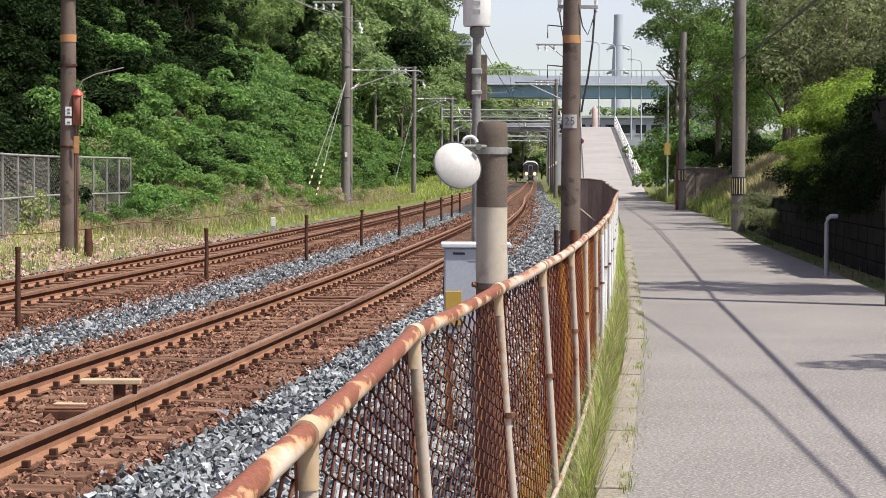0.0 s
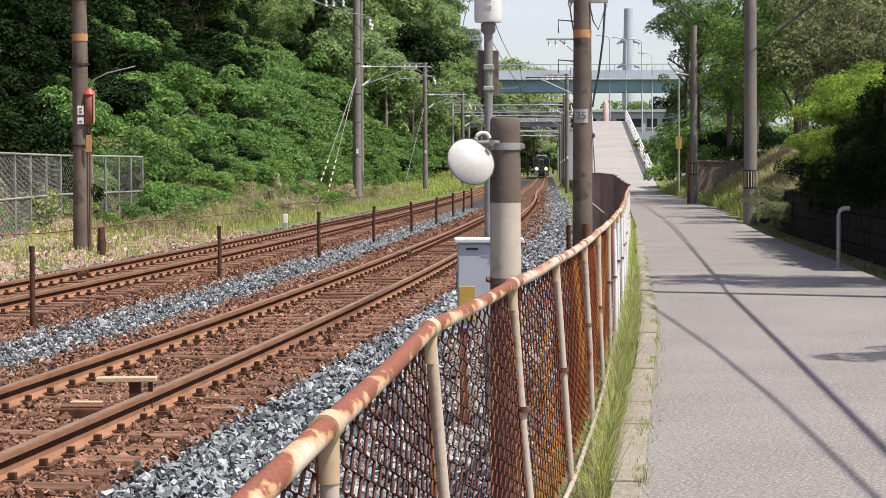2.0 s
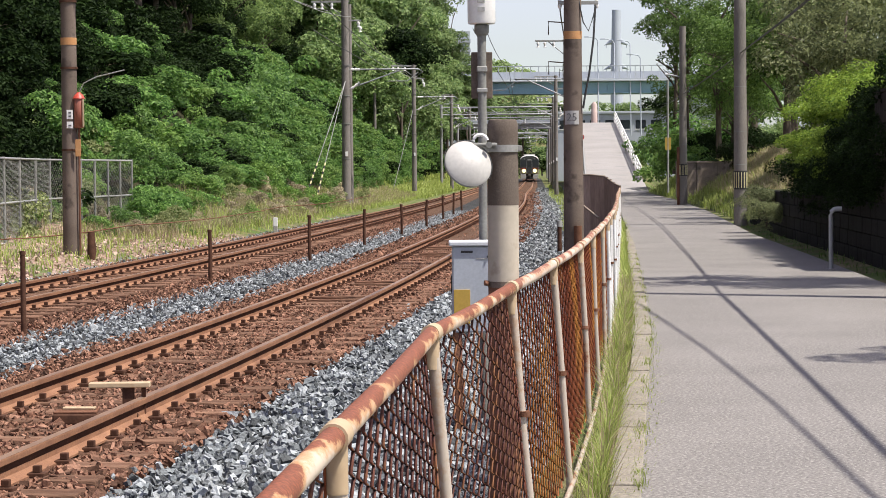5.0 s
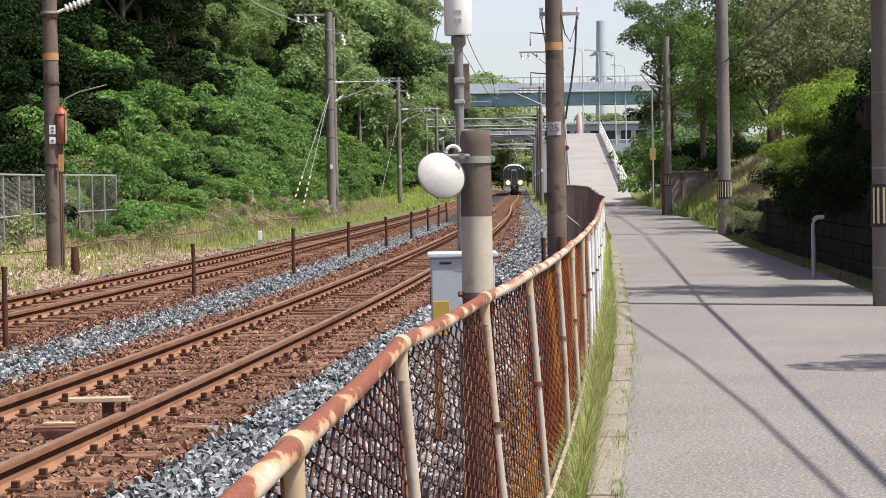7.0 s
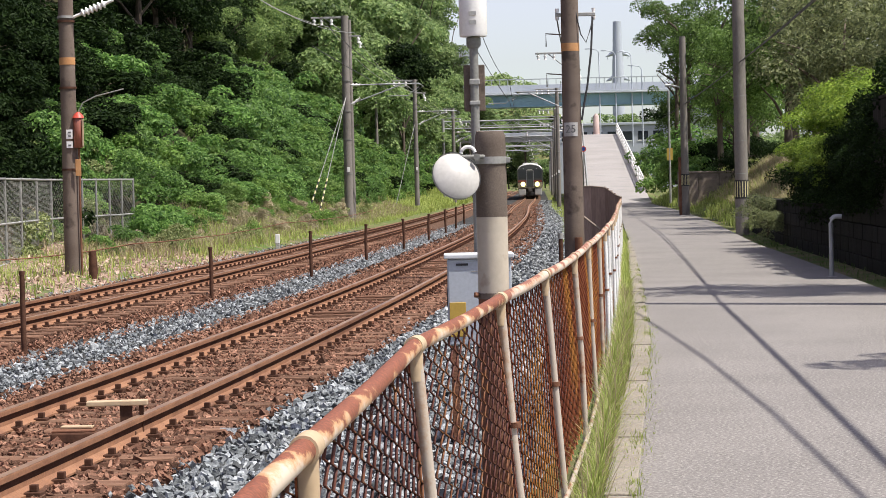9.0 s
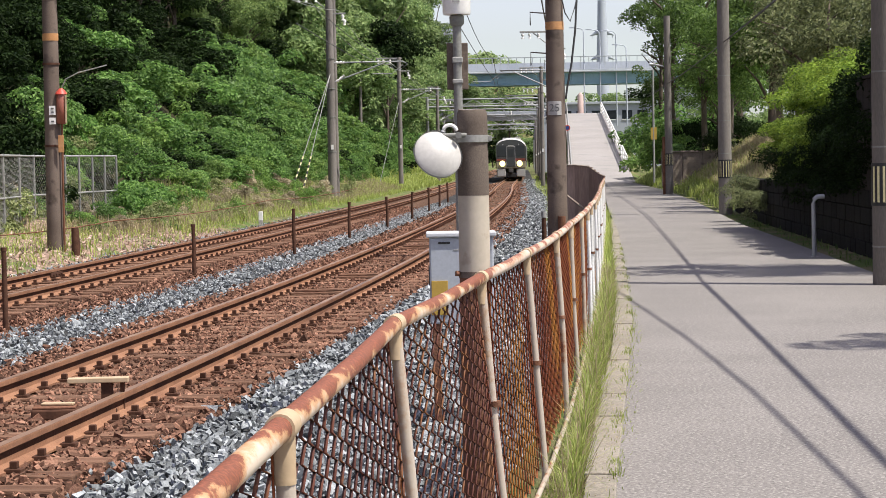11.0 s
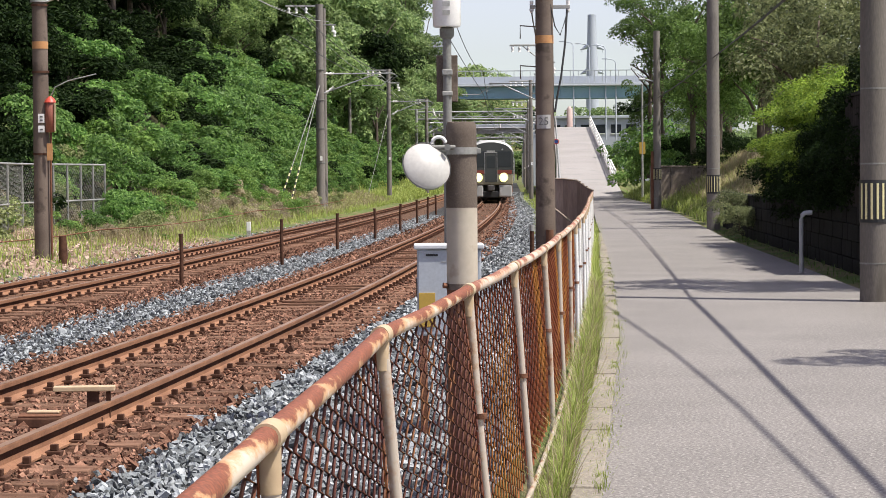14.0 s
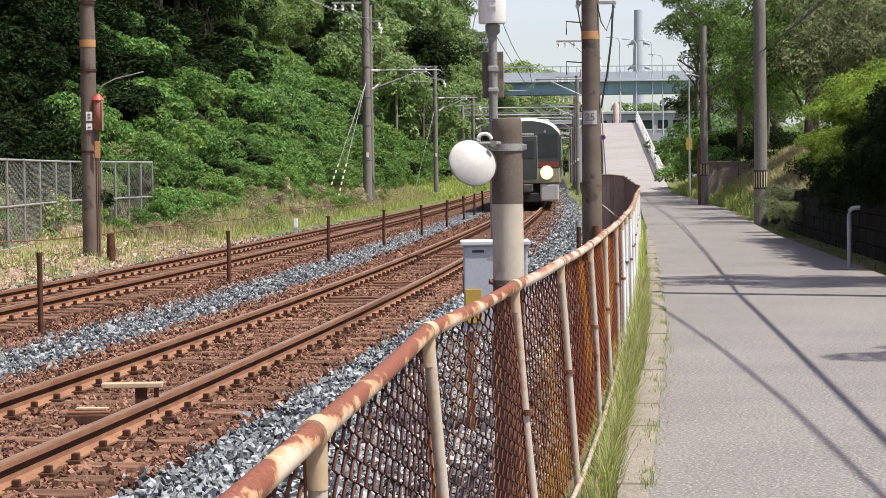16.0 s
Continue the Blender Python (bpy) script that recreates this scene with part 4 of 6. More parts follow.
hillside()
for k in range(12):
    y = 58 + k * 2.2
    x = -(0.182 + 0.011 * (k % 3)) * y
    plant("shrub", SHRUB_SHADED, STEMS, x, y, hill_z(x - line_x(y), y) - 0.3, 1.05, 0.8, "dark shaded shrub below the hillside trees", "shrub", "shrubs on the bank", 1.1)
for k in range(13):
    plant("tree", FAR_DARK if k % 2 else FAR_GREEN, TRUNKS, 1.0 + k * 2.7, 485 + 5 * math.sin(k * 2.3), 0.0, 0.95, 3.4 + 0.8 * math.sin(k * 1.7), "distant green tree where the line bends away", "tree", "distant trees", 1.0)
plant("tree", TREE_SHADED, TRUNKS, -15.6, 72, hill_z(-15.6 - line_x(72), 72) - 0.3, 0.9, 3.2, "tree on the wooded hillside, leaves darkened for shade", "tree", "trees on the hillside", 1.0)
# far trees round the overpass
for x, y, top, s, dark in ((-7, 205, 17, 1.0, 0), (-5.5, 222, 17, 0.95, 1), (-4, 246, 18.5, 1.0, 0), (-9, 232, 22, 1.2, 0), (-2.5, 268, 19, 1.0, 0), (0, 282, 16.5, 0.9, 0), (2.6, 288, 13.5, 0.7, 0), (4.2, 292, 11.5, 0.55, 0),
                           (-6, 276, 24, 1.2, 1), (-11, 262, 27, 1.3, 0), (-3.5, 292, 20, 1.0, 0), (-15, 250, 28, 1.4, 0), (-1.6, 240, 24, 0.9, 0), (-0.6, 258, 23.5, 0.85, 0), (1.0, 272, 19.5, 0.75, 0), (2.2, 280, 17.0, 0.7, 0), (3.6, 285, 14.5, 0.65, 0), (5.2, 288, 12.6, 0.6, 0), (6.6, 291, 10.5, 0.5, 0), (3.0, 290, 10, 0.7, 0), (0.5, 262, 13, 0.8, 0), (-3.0, 212, 15.5, 0.8, 0), (-4.8, 192, 14.5, 0.8, 0), (14, 400, 9.5, 0.8, 0), (21, 380, 11, 1.0, 0), (27, 372, 12, 1.0, 0), (34, 380, 12, 1.2, 0), (1, 330, 13, 0.9, 0), (6, 350, 11, 0.9, 0), (-3, 345, 14, 1.2, 0), (9.5, 385, 10, 0.8, 0), (-8, 300, 23, 1.2, 0)):
    base = max(0.3, hill_z(x - line_x(y), y)) - 0.5
    plant("tree", FAR_DARK if dark else FAR_GREEN, TRUNKS, x, y, base, s, (top - 4 * s - base) / s, "tall distant green tree beside the overpass", "tree", "distant trees", 1.0)


for x, y, top, s in ((-7.5, 178, 20, 1.1), (-5.5, 186, 15, 1.0), (-4.6, 196, 19.5, 1.05), (-8.5, 200, 24, 1.2), (-3.4, 206, 14, 0.9), (-2.6, 214, 19, 0.95), (-6.0, 218, 24, 1.1), (-2.2, 226, 14.5, 0.9), (-1.4, 232, 19.5, 0.85), (-4.2, 238, 25, 1.1), (-0.6, 246, 15, 0.85), (-1.6, 254, 19, 0.75),
                     (-9.5, 166, 18, 1.1), (-7.0, 160, 13, 0.9), (-11.5, 176, 23, 1.2), (-5.6, 172, 10.5, 0.85), (-3.4, 190, 9.5, 0.8), (-1.6, 216, 9.5, 0.8), (0.2, 240, 10, 0.8)):
    base = max(0.3, hill_z(x - line_x(y), y)) - 0.5
    plant("tree", FAR_GREEN, TRUNKS, x, y, base, s, max(3.0, (top - 4 * s - base) / s), "dense green tree on the railway bank", "tree", "trees on the hillside", 1.0)
for x, y, top, s in ((-3.2, 184, 14.5, 0.9), (-5.0, 180, 12.0, 0.8)):
    base = max(0.3, hill_z(x - line_x(y), y)) - 0.5
    plant("tree", FAR_DARK, TRUNKS, x, y, base, s, (top - 4 * s - base) / s, "dark-leaved tree on the railway bank", "tree", "trees on the hillside", 1.0)
for k in range(9):
    plant("tree", FAR_GREEN if k % 3 else FAR_DARK, TRUNKS, 2 + k * 6.2, 385 + 6 * math.sin(k * 2.0), 3.0, 1.2, 5.4 + math.sin(k * 1.3), "green tree behind the overpass", "tree", "distant trees", 1.0)
for k in range(13):
    x, y = 27.5 + k * 5.5 + RNG.uniform(-1, 1), 186 + RNG.uniform(0, 26)
    plant("tree", FAR_DARK if k % 3 == 2 else FAR_GREEN, TRUNKS, x, y, 0.5, 1.2, 7.5, "tall green tree far behind the lane", "tree", "distant trees", RNG.uniform(0.9, 1.15))
    plant("tree", FAR_DARK if k % 4 == 2 else FAR_GREEN, TRUNKS, x - 2.5, y - 9, 0.3, 0.85, 3.6, "bushy green tree far behind the lane", "tree", "distant trees", 1.0)


def far_hill():
    verts, faces = [], []
    nx, ny = 60, 8
    for j in range(ny):
        for i in range(nx):
            x = -260 + i * 10.0
            h = 47 * math.exp(-((x - 22) / 52.0) ** 2) + 6 * noise.noise(Vector((x * 0.03, j, 0))) + 1.6 * noise.noise(Vector((x * 0.4, j * 2, 3)))
            verts.append((x, 880 + j * 16.0, -2 + max(0.5, h) * math.sin(math.pi * 0.5 * min(1, j / 4.0 + 0.02))))
    for j in range(ny - 1):
        for i in range(nx - 1):
            a = j * nx + i
            faces.append((a, a + 1, a + nx + 1, a + nx))
    hill = tagged(mesh_part("backdrop_hill", verts, faces, M_SOIL, smooth=True), "distant wooded hill behind the overpass", "hill", kind="structure")
    rng = np.random.default_rng(5)
    lumps = []
    for _ in range(420):
        x = rng.uniform(-160, 170)
        j = rng.uniform(1.0, 4.2)
        h = 47 * math.exp(-((x - 22) / 52.0) ** 2)
        lumps.append((x, 880 + j * 16, -2 + max(0.5, h) * math.sin(math.pi * 0.5 * min(1, j / 4)), 5, 5, 4))
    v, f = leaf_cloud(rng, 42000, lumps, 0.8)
    tagged(mesh_part("far_woods", v, f, M_LEAF_HAZED), "far green woods covering the hill, paled for haze", "woods", kind="stuff")


far_hill()


def lane_side_plants():
    # clipped hedge mass over the dark wall
    for i in range(65):
        row = i // 13
        y = 34.3 + (i % 13) * 1.05 + RNG.uniform(-0.25, 0.25)
        x = along(ROAD_R, y) + (0.95, 0.85, 1.35, 2.0, 2.2)[row] + RNG.uniform(-0.12, 0.12)
        # lower rows carry shade, upper rows sunlight, in their leaf colour
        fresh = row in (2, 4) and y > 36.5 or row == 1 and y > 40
        plant("shrub", HEDGE_SUNLIT if fresh else HEDGE_SHADED, STEMS, x, y, (0.75, 1.45, 2.15, 1.0, 2.0)[row], (0.6, 0.6, 0.78, 0.95, 0.9)[row], 0.75,
              "sunlit bright green hedge shrub above the wall" if fresh else "hedge shrub above the wall, leaves darkened for shade", "shrub", "hedge above the wall", 1.0)
    for x, y, z, s, k in ((7.15, 50, 0.2, 0.4, 3), (7.4, 52.5, 0.4, 0.45, 3), (9.8, 54, 1.0, 0.9, 0), (10.6, 58, 1.0, 1.0, 0), (9.4, 50, 1.2, 1.0, 0),
                          (12.9, 98, 1.6, 0.8, 0), (13.4, 122, 1.0, 1.3, 2), (13.7, 133, 1.0, 1.6, 2), (14.6, 142, 0.8, 1.6, 2), (15.0, 128, 1.2, 1.7, 1), (15.4, 152, 0.6, 1.6, 1), (16.3, 164, 0.8, 1.7, 2), (17.0, 176, 1.4, 1.7, 1), (13.2, 114, 1.3, 0.7, 1)):
        plant("shrub", (HEDGE_SHADED, SHRUB_GREEN, SHRUB_FRESH, HEDGE_PALE)[k], STEMS, x, y, z, s, 0.75, ("shaded dark green shrub beside the lane", "green shrub beside the lane", "sunlit fresh green shrub beside the lane",
              "pale-leaved shrub leaning over the low wall")[k], "shrub", "shrubs beside the lane", 1.0)
    for x, y, z, s, k in ((11.4, 66, 1.0, 0.9, 2), (13.0, 71, 1.2, 1.1, 2), (11.0, 60.5, 1.0, 0.8, 2), (13.4, 80, 1.5, 1.0, 0), (15.0, 88, 1.6, 1.25, 0), (13.0, 96, 1.6, 0.95, 3), (14.4, 106, 1.5, 1.0, 3),
                          (16.0, 100, 2.0, 1.4, 0), (16.5, 78, 2.0, 1.4, 2), (16.2, 120, 1.4, 1.0, 3), (17.0, 64, 1.8, 1.3, 2), (14.0, 58, 1.4, 1.0, 2), (12.3, 52, 1.2, 0.95, 2), (18, 130, 1.5, 1.2, 0), (19.5, 150, 2.0, 1.0, 3), (15.3, 112, 1.3, 1.2, 0), (19.2, 134, 1.4, 1.6, 0), (14.2, 92, 1.5, 1.15, 0)):
        plant("tree", (TREE_LANE, TREE_GREEN, TREE_OLIVE, TREE_FRESH)[k], TRUNKS, x, y, z - 0.3, s, 4.6, ("green broadleaved tree beside the lane", "dark evergreen tree beside the lane", "sparse olive-leaved tree beside the lane",
              "fresh light green tree beside the lane")[k], "tree", "trees beside the lane", 1.05)
    for x, y, s, lift in ((14.0, 125, 0.9, 8.0), (14.3, 130, 0.85, 5.2), (15.2, 120, 1.0, 7.4), (13.6, 128, 0.8, 11.0), (16.4, 124, 0.95, 5.0)):
        plant("tree", TREE_LANE, TRUNKS, x, y, 1.2, s, lift, "green broadleaved tree beside the lane", "tree", "trees beside the lane", 1.05)
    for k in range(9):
        plant("shrub", HEDGE_SHADED, STEMS, 14.6 + k * 1.5, 124 + 2.5 * math.sin(k * 2.2), 0.9, 1.5, 0.75, "shaded dark green shrub beside the lane", "shrub", "shrubs beside the lane", 1.2)
    # trees over the lane that throw the leaf shadows
    plant("tree", TREE_LANE, TRUNKS, 8.3, 29.0, 0.0, 0.56, 10.2, "green broadleaved tree shading the lane", "tree", "trees beside the lane", 1.1)
    plant("tree", TREE_LANE, TRUNKS, 6.7, 29.4, 0.0, 0.58, 9.5, "green broadleaved tree shading the lane", "tree", "trees beside the lane", 1.0)
    plant("tree", TREE_GREEN, TRUNKS, 6.5, 17.9, 0.0, 0.42, 10.6, "green broadleaved tree shading the lane", "tree", "trees beside the lane", 1.0)


lane_side_plants()
for k in range(9):
    y = 45 + k * 2.2
    plant("shrub", RNG.choice((SHRUB_PALE, SHRUB_FRESH, SHRUB_PALE)), STEMS, -11.4 + RNG.uniform(-0.5, 0.6) + 0.06 * (y - 45), y, -0.15, RNG.uniform(0.55, 0.85), 0.7, "leafy green shrub growing behind the mesh fence", "shrub", "shrubs on the bank", 1.0)
for x, y, s in ((-8.7, 60.5, 0.45), (-8.5, 63.0, 0.6), (-8.2, 65.5, 0.75), (-8.6, 67.5, 0.9), (-8.0, 69.5, 0.6), (-9.0, 57.6, 0.35)):
    plant("shrub", SHRUB_GREEN, STEMS, x, y, -0.15, s, 0.7, "leafy green shrub at the end of the mesh fence", "shrub", "shrubs on the bank", 1.1)

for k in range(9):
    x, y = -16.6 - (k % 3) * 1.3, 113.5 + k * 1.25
    plant("shrub", SHRUB_SHADED, STEMS, x, y, hill_z(x - line_x(y), y) - 0.3, 1.25, 0.8, "dark shaded shrub below the hillside trees", "shrub", "shrubs on the bank", 1.2)
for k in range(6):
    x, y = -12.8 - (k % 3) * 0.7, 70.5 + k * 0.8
    plant("shrub", SHRUB_SHADED, STEMS, x, y, hill_z(x - line_x(y), y) - 0.3, 1.0, 0.8, "dark shaded shrub below the hillside trees", "shrub", "shrubs on the bank", 1.2)
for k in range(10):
    plant("shrub", SHRUB_SHADED if k % 2 else SHRUB_GREEN, STEMS, -11.2 - (k % 5) * 0.55, 68.5 + k * 0.75, hill_z(-11.2 - (k % 5) * 0.55 - line_x(68.5 + k * 0.75), 68.5 + k * 0.75) - 0.2, 0.7, 0.8, "leafy shrub covering the foot of the bank", "shrub", "shrubs on the bank", 1.1)

for k in range(8):
    y = 41 + k * 2.6
    x = along([(38.0, -10.2), (46.2, -9.5), (56.0, -9.95), (63.5, -8.95)], y) - 0.75
    plant("shrub", SHRUB_PALE if k % 3 else SHRUB_GREEN, STEMS, x, y, -0.15, RNG.uniform(0.5, 0.65), 0.9, "pale-leaved shrub overgrowing the mesh fence", "shrub", "shrubs on the bank", 1.2)


for k in range(14):
    x, y = -10.7 - (k % 4) * 0.6, 62.5 + k * 0.6
    plant("shrub", SHRUB_GREEN if k % 3 else SHRUB_PALE, STEMS, x, y, hill_z(x - line_x(y), y) - 0.25, 0.62, 0.7, "leafy shrub on the bank behind the mesh fence", "shrub", "shrubs on the bank", 1.0)


SHRUB_DRY = with_material(SHRUBS, M_LEAF_DRY)
for k in range(22):
    y = 40 + k * 1.1
    x = along([(38.0, -10.2), (46.2, -9.5), (56.0, -9.95), (63.5, -8.95)], y) - RNG.uniform(0.35, 0.7)
    plant("weed_clump", SHRUB_DRY if k % 2 else SHRUB_PALE, STEMS, x, y, -0.15, RNG.uniform(0.26, 0.42), 0.8, "dry brown weeds behind the mesh fence" if k % 2 else "pale leafy weeds behind the mesh fence", "weeds", "weeds on the verge", RNG.uniform(1.2, 2.0))
for k in range(16):
    x, y = -13.0 - RNG.uniform(0, 3.5), 72 + k * 2.2
    plant("shrub", SHRUB_SHADED if k % 3 == 0 else SHRUB_GREEN, STEMS, x, y, hill_z(x - line_x(y), y) - 0.3, RNG.uniform(0.8, 1.1), 0.8, "dark shaded shrub on the railway bank" if k % 3 == 0 else "bright green leafy shrub on the railway bank", "shrub", "shrubs on the bank", 1.0)
for k in range(64):
    y = 55 + 62 * (k / 64) + RNG.uniform(-0.8, 0.8)
    uu = RNG.uniform(-10.0, -7.3)
    kind = RNG.random()
    plant("weed_clump", SHRUB_DRY if kind < 0.26 else SHRUB_PALE if kind < 0.7 else SHRUB_FRESH, STEMS, line_x(y) + uu, y, hill_z(uu, y) - 0.12, RNG.uniform(0.2, 0.46), 0.6,
          "dry straw-brown weeds on the verge" if kind < 0.26 else "low leafy green weeds on the verge", "weeds", "weeds on the verge", RNG.uniform(0.9, 1.4))


def far_bushes():
    mats, co, index = [], [], []
    for me, m in FAR_BUSHES:
        v = np.empty(len(me.vertices) * 3, dtype=np.float32)
        me.vertices.foreach_get("co", v)
        a = np.array(m)
        co.append(v.reshape(-1, 3) @ a[:3, :3].T + a[:3, 3])
        if me.materials[0] not in mats:
            mats.append(me.materials[0])
        index.append(np.full(len(me.polygons), mats.index(me.materials[0]), dtype=np.int32))
    co = np.concatenate(co)
    ob = mesh_part("far_bushes", co, np.arange(len(co)).reshape(-1, 4), mats[0])
    for m in mats[1:]:
        ob.data.materials.append(m)
    ob.data.polygons.foreach_set("material_index", np.concatenate(index))
    tagged(ob, "dense green bushes far along the railway bank", "bushes", kind="stuff")


far_bushes()

# ---- poles ----


def band_ring(bm, z, r, h=0.03):
    return tube(bm, [(0, 0, z - h / 2), (0, 0, z + h / 2)], r, 16)


def utility_pole(x, y, height, r, label, plate=0, plate_z=1.0, thin=0.018, skin=None):
    p = thing("utility_pole", label, "utility pole", "poles beside the lane", at=(x, y, 0))
    part("shaft", tube(B(), [(0, 0, -0.2), (0, 0, height * 0.5), (0, 0, height)], [r, r * 0.9, r * 0.78], 24), skin or M_GREYPOLE, p)
    for z in (0.45, 1.62, 2.5, 3.7):
        part("steel_band", band_ring(B(), z, r * (1 - 0.22 * z / height) + 0.004, 0.02), M_OLDGALV, p)
    if plate:
        bm = B()
        part("warning_plate", tube(bm, [(0, 0, plate_z), (0, 0, plate_z + 0.5)], r * 0.985 + 0.008, 24), M_BLACK, p, "black plate with yellow stripes")
        for k in range(7):
            a = radians(205 + k * 22)
            bm = B()
            box(bm, -thin, thin, -0.006, 0.006, plate_z + 0.04, plate_z + 0.46, 0, Matrix.Translation((math.cos(a) * (r + 0.006), math.sin(a) * (r + 0.006), 0)) @ Matrix.Rotation(a + math.pi / 2, 4, "Z"))
            part("stripe", bm, M_STRIPE, p, "pale yellow stripe")
    return p


M_STRIPE = surf("stripe_paint", (0.62, 0.56, 0.28), (0.70, 0.63, 0.35), 4, 0.6, bump=0.03)
np1 = utility_pole(5.3, 26.8, 8.5, 0.172, "grey concrete utility pole with black and yellow warning stripes", 1, 0.93, 0.013, M_DARKPOLE)
part("cable_duct", tube(B(), [(0.235, -0.02, -0.1), (0.235, -0.02, 6.0)], 0.035, 12), M_GALV, np1, "galvanised steel cable duct")
for z in (0.4, 1.0, 1.32, 2.2):
    part("duct_bracket", box(B(), 0.12, 0.27, -0.05, 0.01, z, z + 0.03, 0.004), M_GALVMATT, np1)
utility_pole(7.93, 59.8, 9.0, 0.185, "grey concrete utility pole with faded warning stripes", 1, 0.95, 0.009)
np3 = utility_pole(9.98, 91.8, 7.4, 0.17, "tall grey concrete utility pole by the grassy slope", 1, 1.2, 0.008)
part("ground_cover", tube(B(), [(-0.2, 0, -0.1), (-0.2, 0, 2.4)], 0.07, 10), M_RUST, np3, "rusty brown cable cover")
part("lamp_arm", tube(B(), [(-0.1, 0, 5.3), (-0.5, -0.05, 5.4), (-0.75, -0.05, 5.4)], [0.03, 0.03, 0.07], 8), M_GALV, np3, "small street lamp arm")


def wire(name, pts, r, label, sag=0.0, material=None):
    out = []
    for (a, b) in zip(pts, pts[1:]):
        a, b = Vector(a), Vector(b)
        for k in range(8):
            t = k / 8
            out.append(a.lerp(b, t) - Vector((0, 0, sag * 4 * t * (1 - t))))
    out.append(Vector(pts[-1]))
    ob = part(name, tube(B(), out, r, 5), material or M_WIRE)
    return tagged(ob, label, "cable", "overhead wires")


for dx, dz, r in ((0.0, 0.0, 0.024), (0.075, 0.12, 0.022)):
    wire("overhead_cable", [(0.0 + dx, -39, 4.4 + dz), (2.7 + dx, -6.2, 4.0 + dz), (5.3 + dx, 26.8, 4.44 + dz)], r, "black telephone cable strung between the lane poles", 0.1)
    wire("overhead_cable", [(5.3 + dx, 26.8, 4.44 + dz), (7.93 + dx * 2, 59.8, 4.6 + dz), (9.98 + dx * 2, 91.8, 4.6 + dz), (12.5, 125, 5.0 + dz)], r * 0.6, "black telephone cable strung between the lane poles", 0.06)
wire("overhead_cable", [(2.7, -6.2, 5.0), (5.3, 26.8, 7.1)], 0.02, "black cable strung between the pole tops", 1.4)


def railway_mast_near():
    p = thing("railway_pole", "dark weathered concrete railway pole with a numbered plate", "railway pole", at=(2.19, 39.5, -0.2))
    part("shaft", tube(B(), [(0, 0, 0), (0, 0, 4), (0, 0, 8)], [0.18, 0.158, 0.135], 24), M_DARKCONC, p)
    part("orange_band", band_ring(B(), 4.08, 0.162, 0.14), M_ORANGE, p, "faded orange band")
    for z in (1.5, 2.05, 3.1, 3.4, 3.72, 4.75):
        part("steel_band", band_ring(B(), z, 0.172 - z * 0.004, 0.03), M_CLIP, p, "dark rusted band")
    plate = tube(B(), [(0, 0, 2.52), (0, 0, 2.76)], 0.174, 24)
    for v in list(plate.verts):
        if not (v.co.y < -0.05 and v.co.x < 0.09):
            plate.verts.remove(v)
    part("number_plate", plate, M_PLATE, p, "white number plate")
    cut = bpy.data.curves.new("plate_number", "FONT")
    cut.body, cut.size, cut.extrude, cut.align_x, cut.align_y = "25", 0.19, 0.002, "CENTER", "CENTER"
    lettering = bpy.data.objects.new("plate_number", cut)
    me = bpy.data.meshes.new_from_object(lettering)
    bpy.data.objects.remove(lettering)
    me.materials.clear()
    me.materials.append(M_PLATEINK)
    number = new("plate_number", me)
    number.parent = p
    number.matrix_basis = pose(-0.035, -0.176, 2.64, 90, 0, -10)
    part("cross_arm", box(B(), -0.25, 0.45, -0.04, 0.04, 4.62, 4.68, 0.006), M_GALVMATT, p)
    for ax in (-0.22, 0.42):
        part("insulator", tube(B(), [(ax, 0, 4.55), (ax, 0, 4.60), (ax, 0, 4.66), (ax, 0, 4.76)], [0.02, 0.04, 0.025, 0.035], 8), M_WHITE, p)
    for z in (3.6, 4.3):
        part("side_bracket", tube(B(), [(-0.1, 0, z), (-0.42, 0.05, z + 0.03), (-0.42, 0.05, z - 0.2)], 0.012, 6), M_DARKCONC, p)
    part("hanging_cable", tube(B(), [(0.4, -0.02, 4.6), (0.36, -0.05, 4.0), (0.28, -0.08, 3.4), (0.2, -0.1, 3.0), (0.17, -0.1, 2.8)], 0.02, 6), M_WIRE, p)
    part("hanging_loop", tube(B(), [(0.1, -0.1, 4.7), (0.18, -0.12, 4.3), (0.27, -0.1, 4.15), (0.36, -0.06, 4.4), (0.41, -0.02, 4.6)], 0.012, 6), M_WIRE, p)
    part("cable_cover", tube(B(), [(0.06, -0.17, 0), (0.06, -0.17, 0.75)], 0.07, 10), M_RUST, p, "rusty brown cable guard")


railway_mast_near()


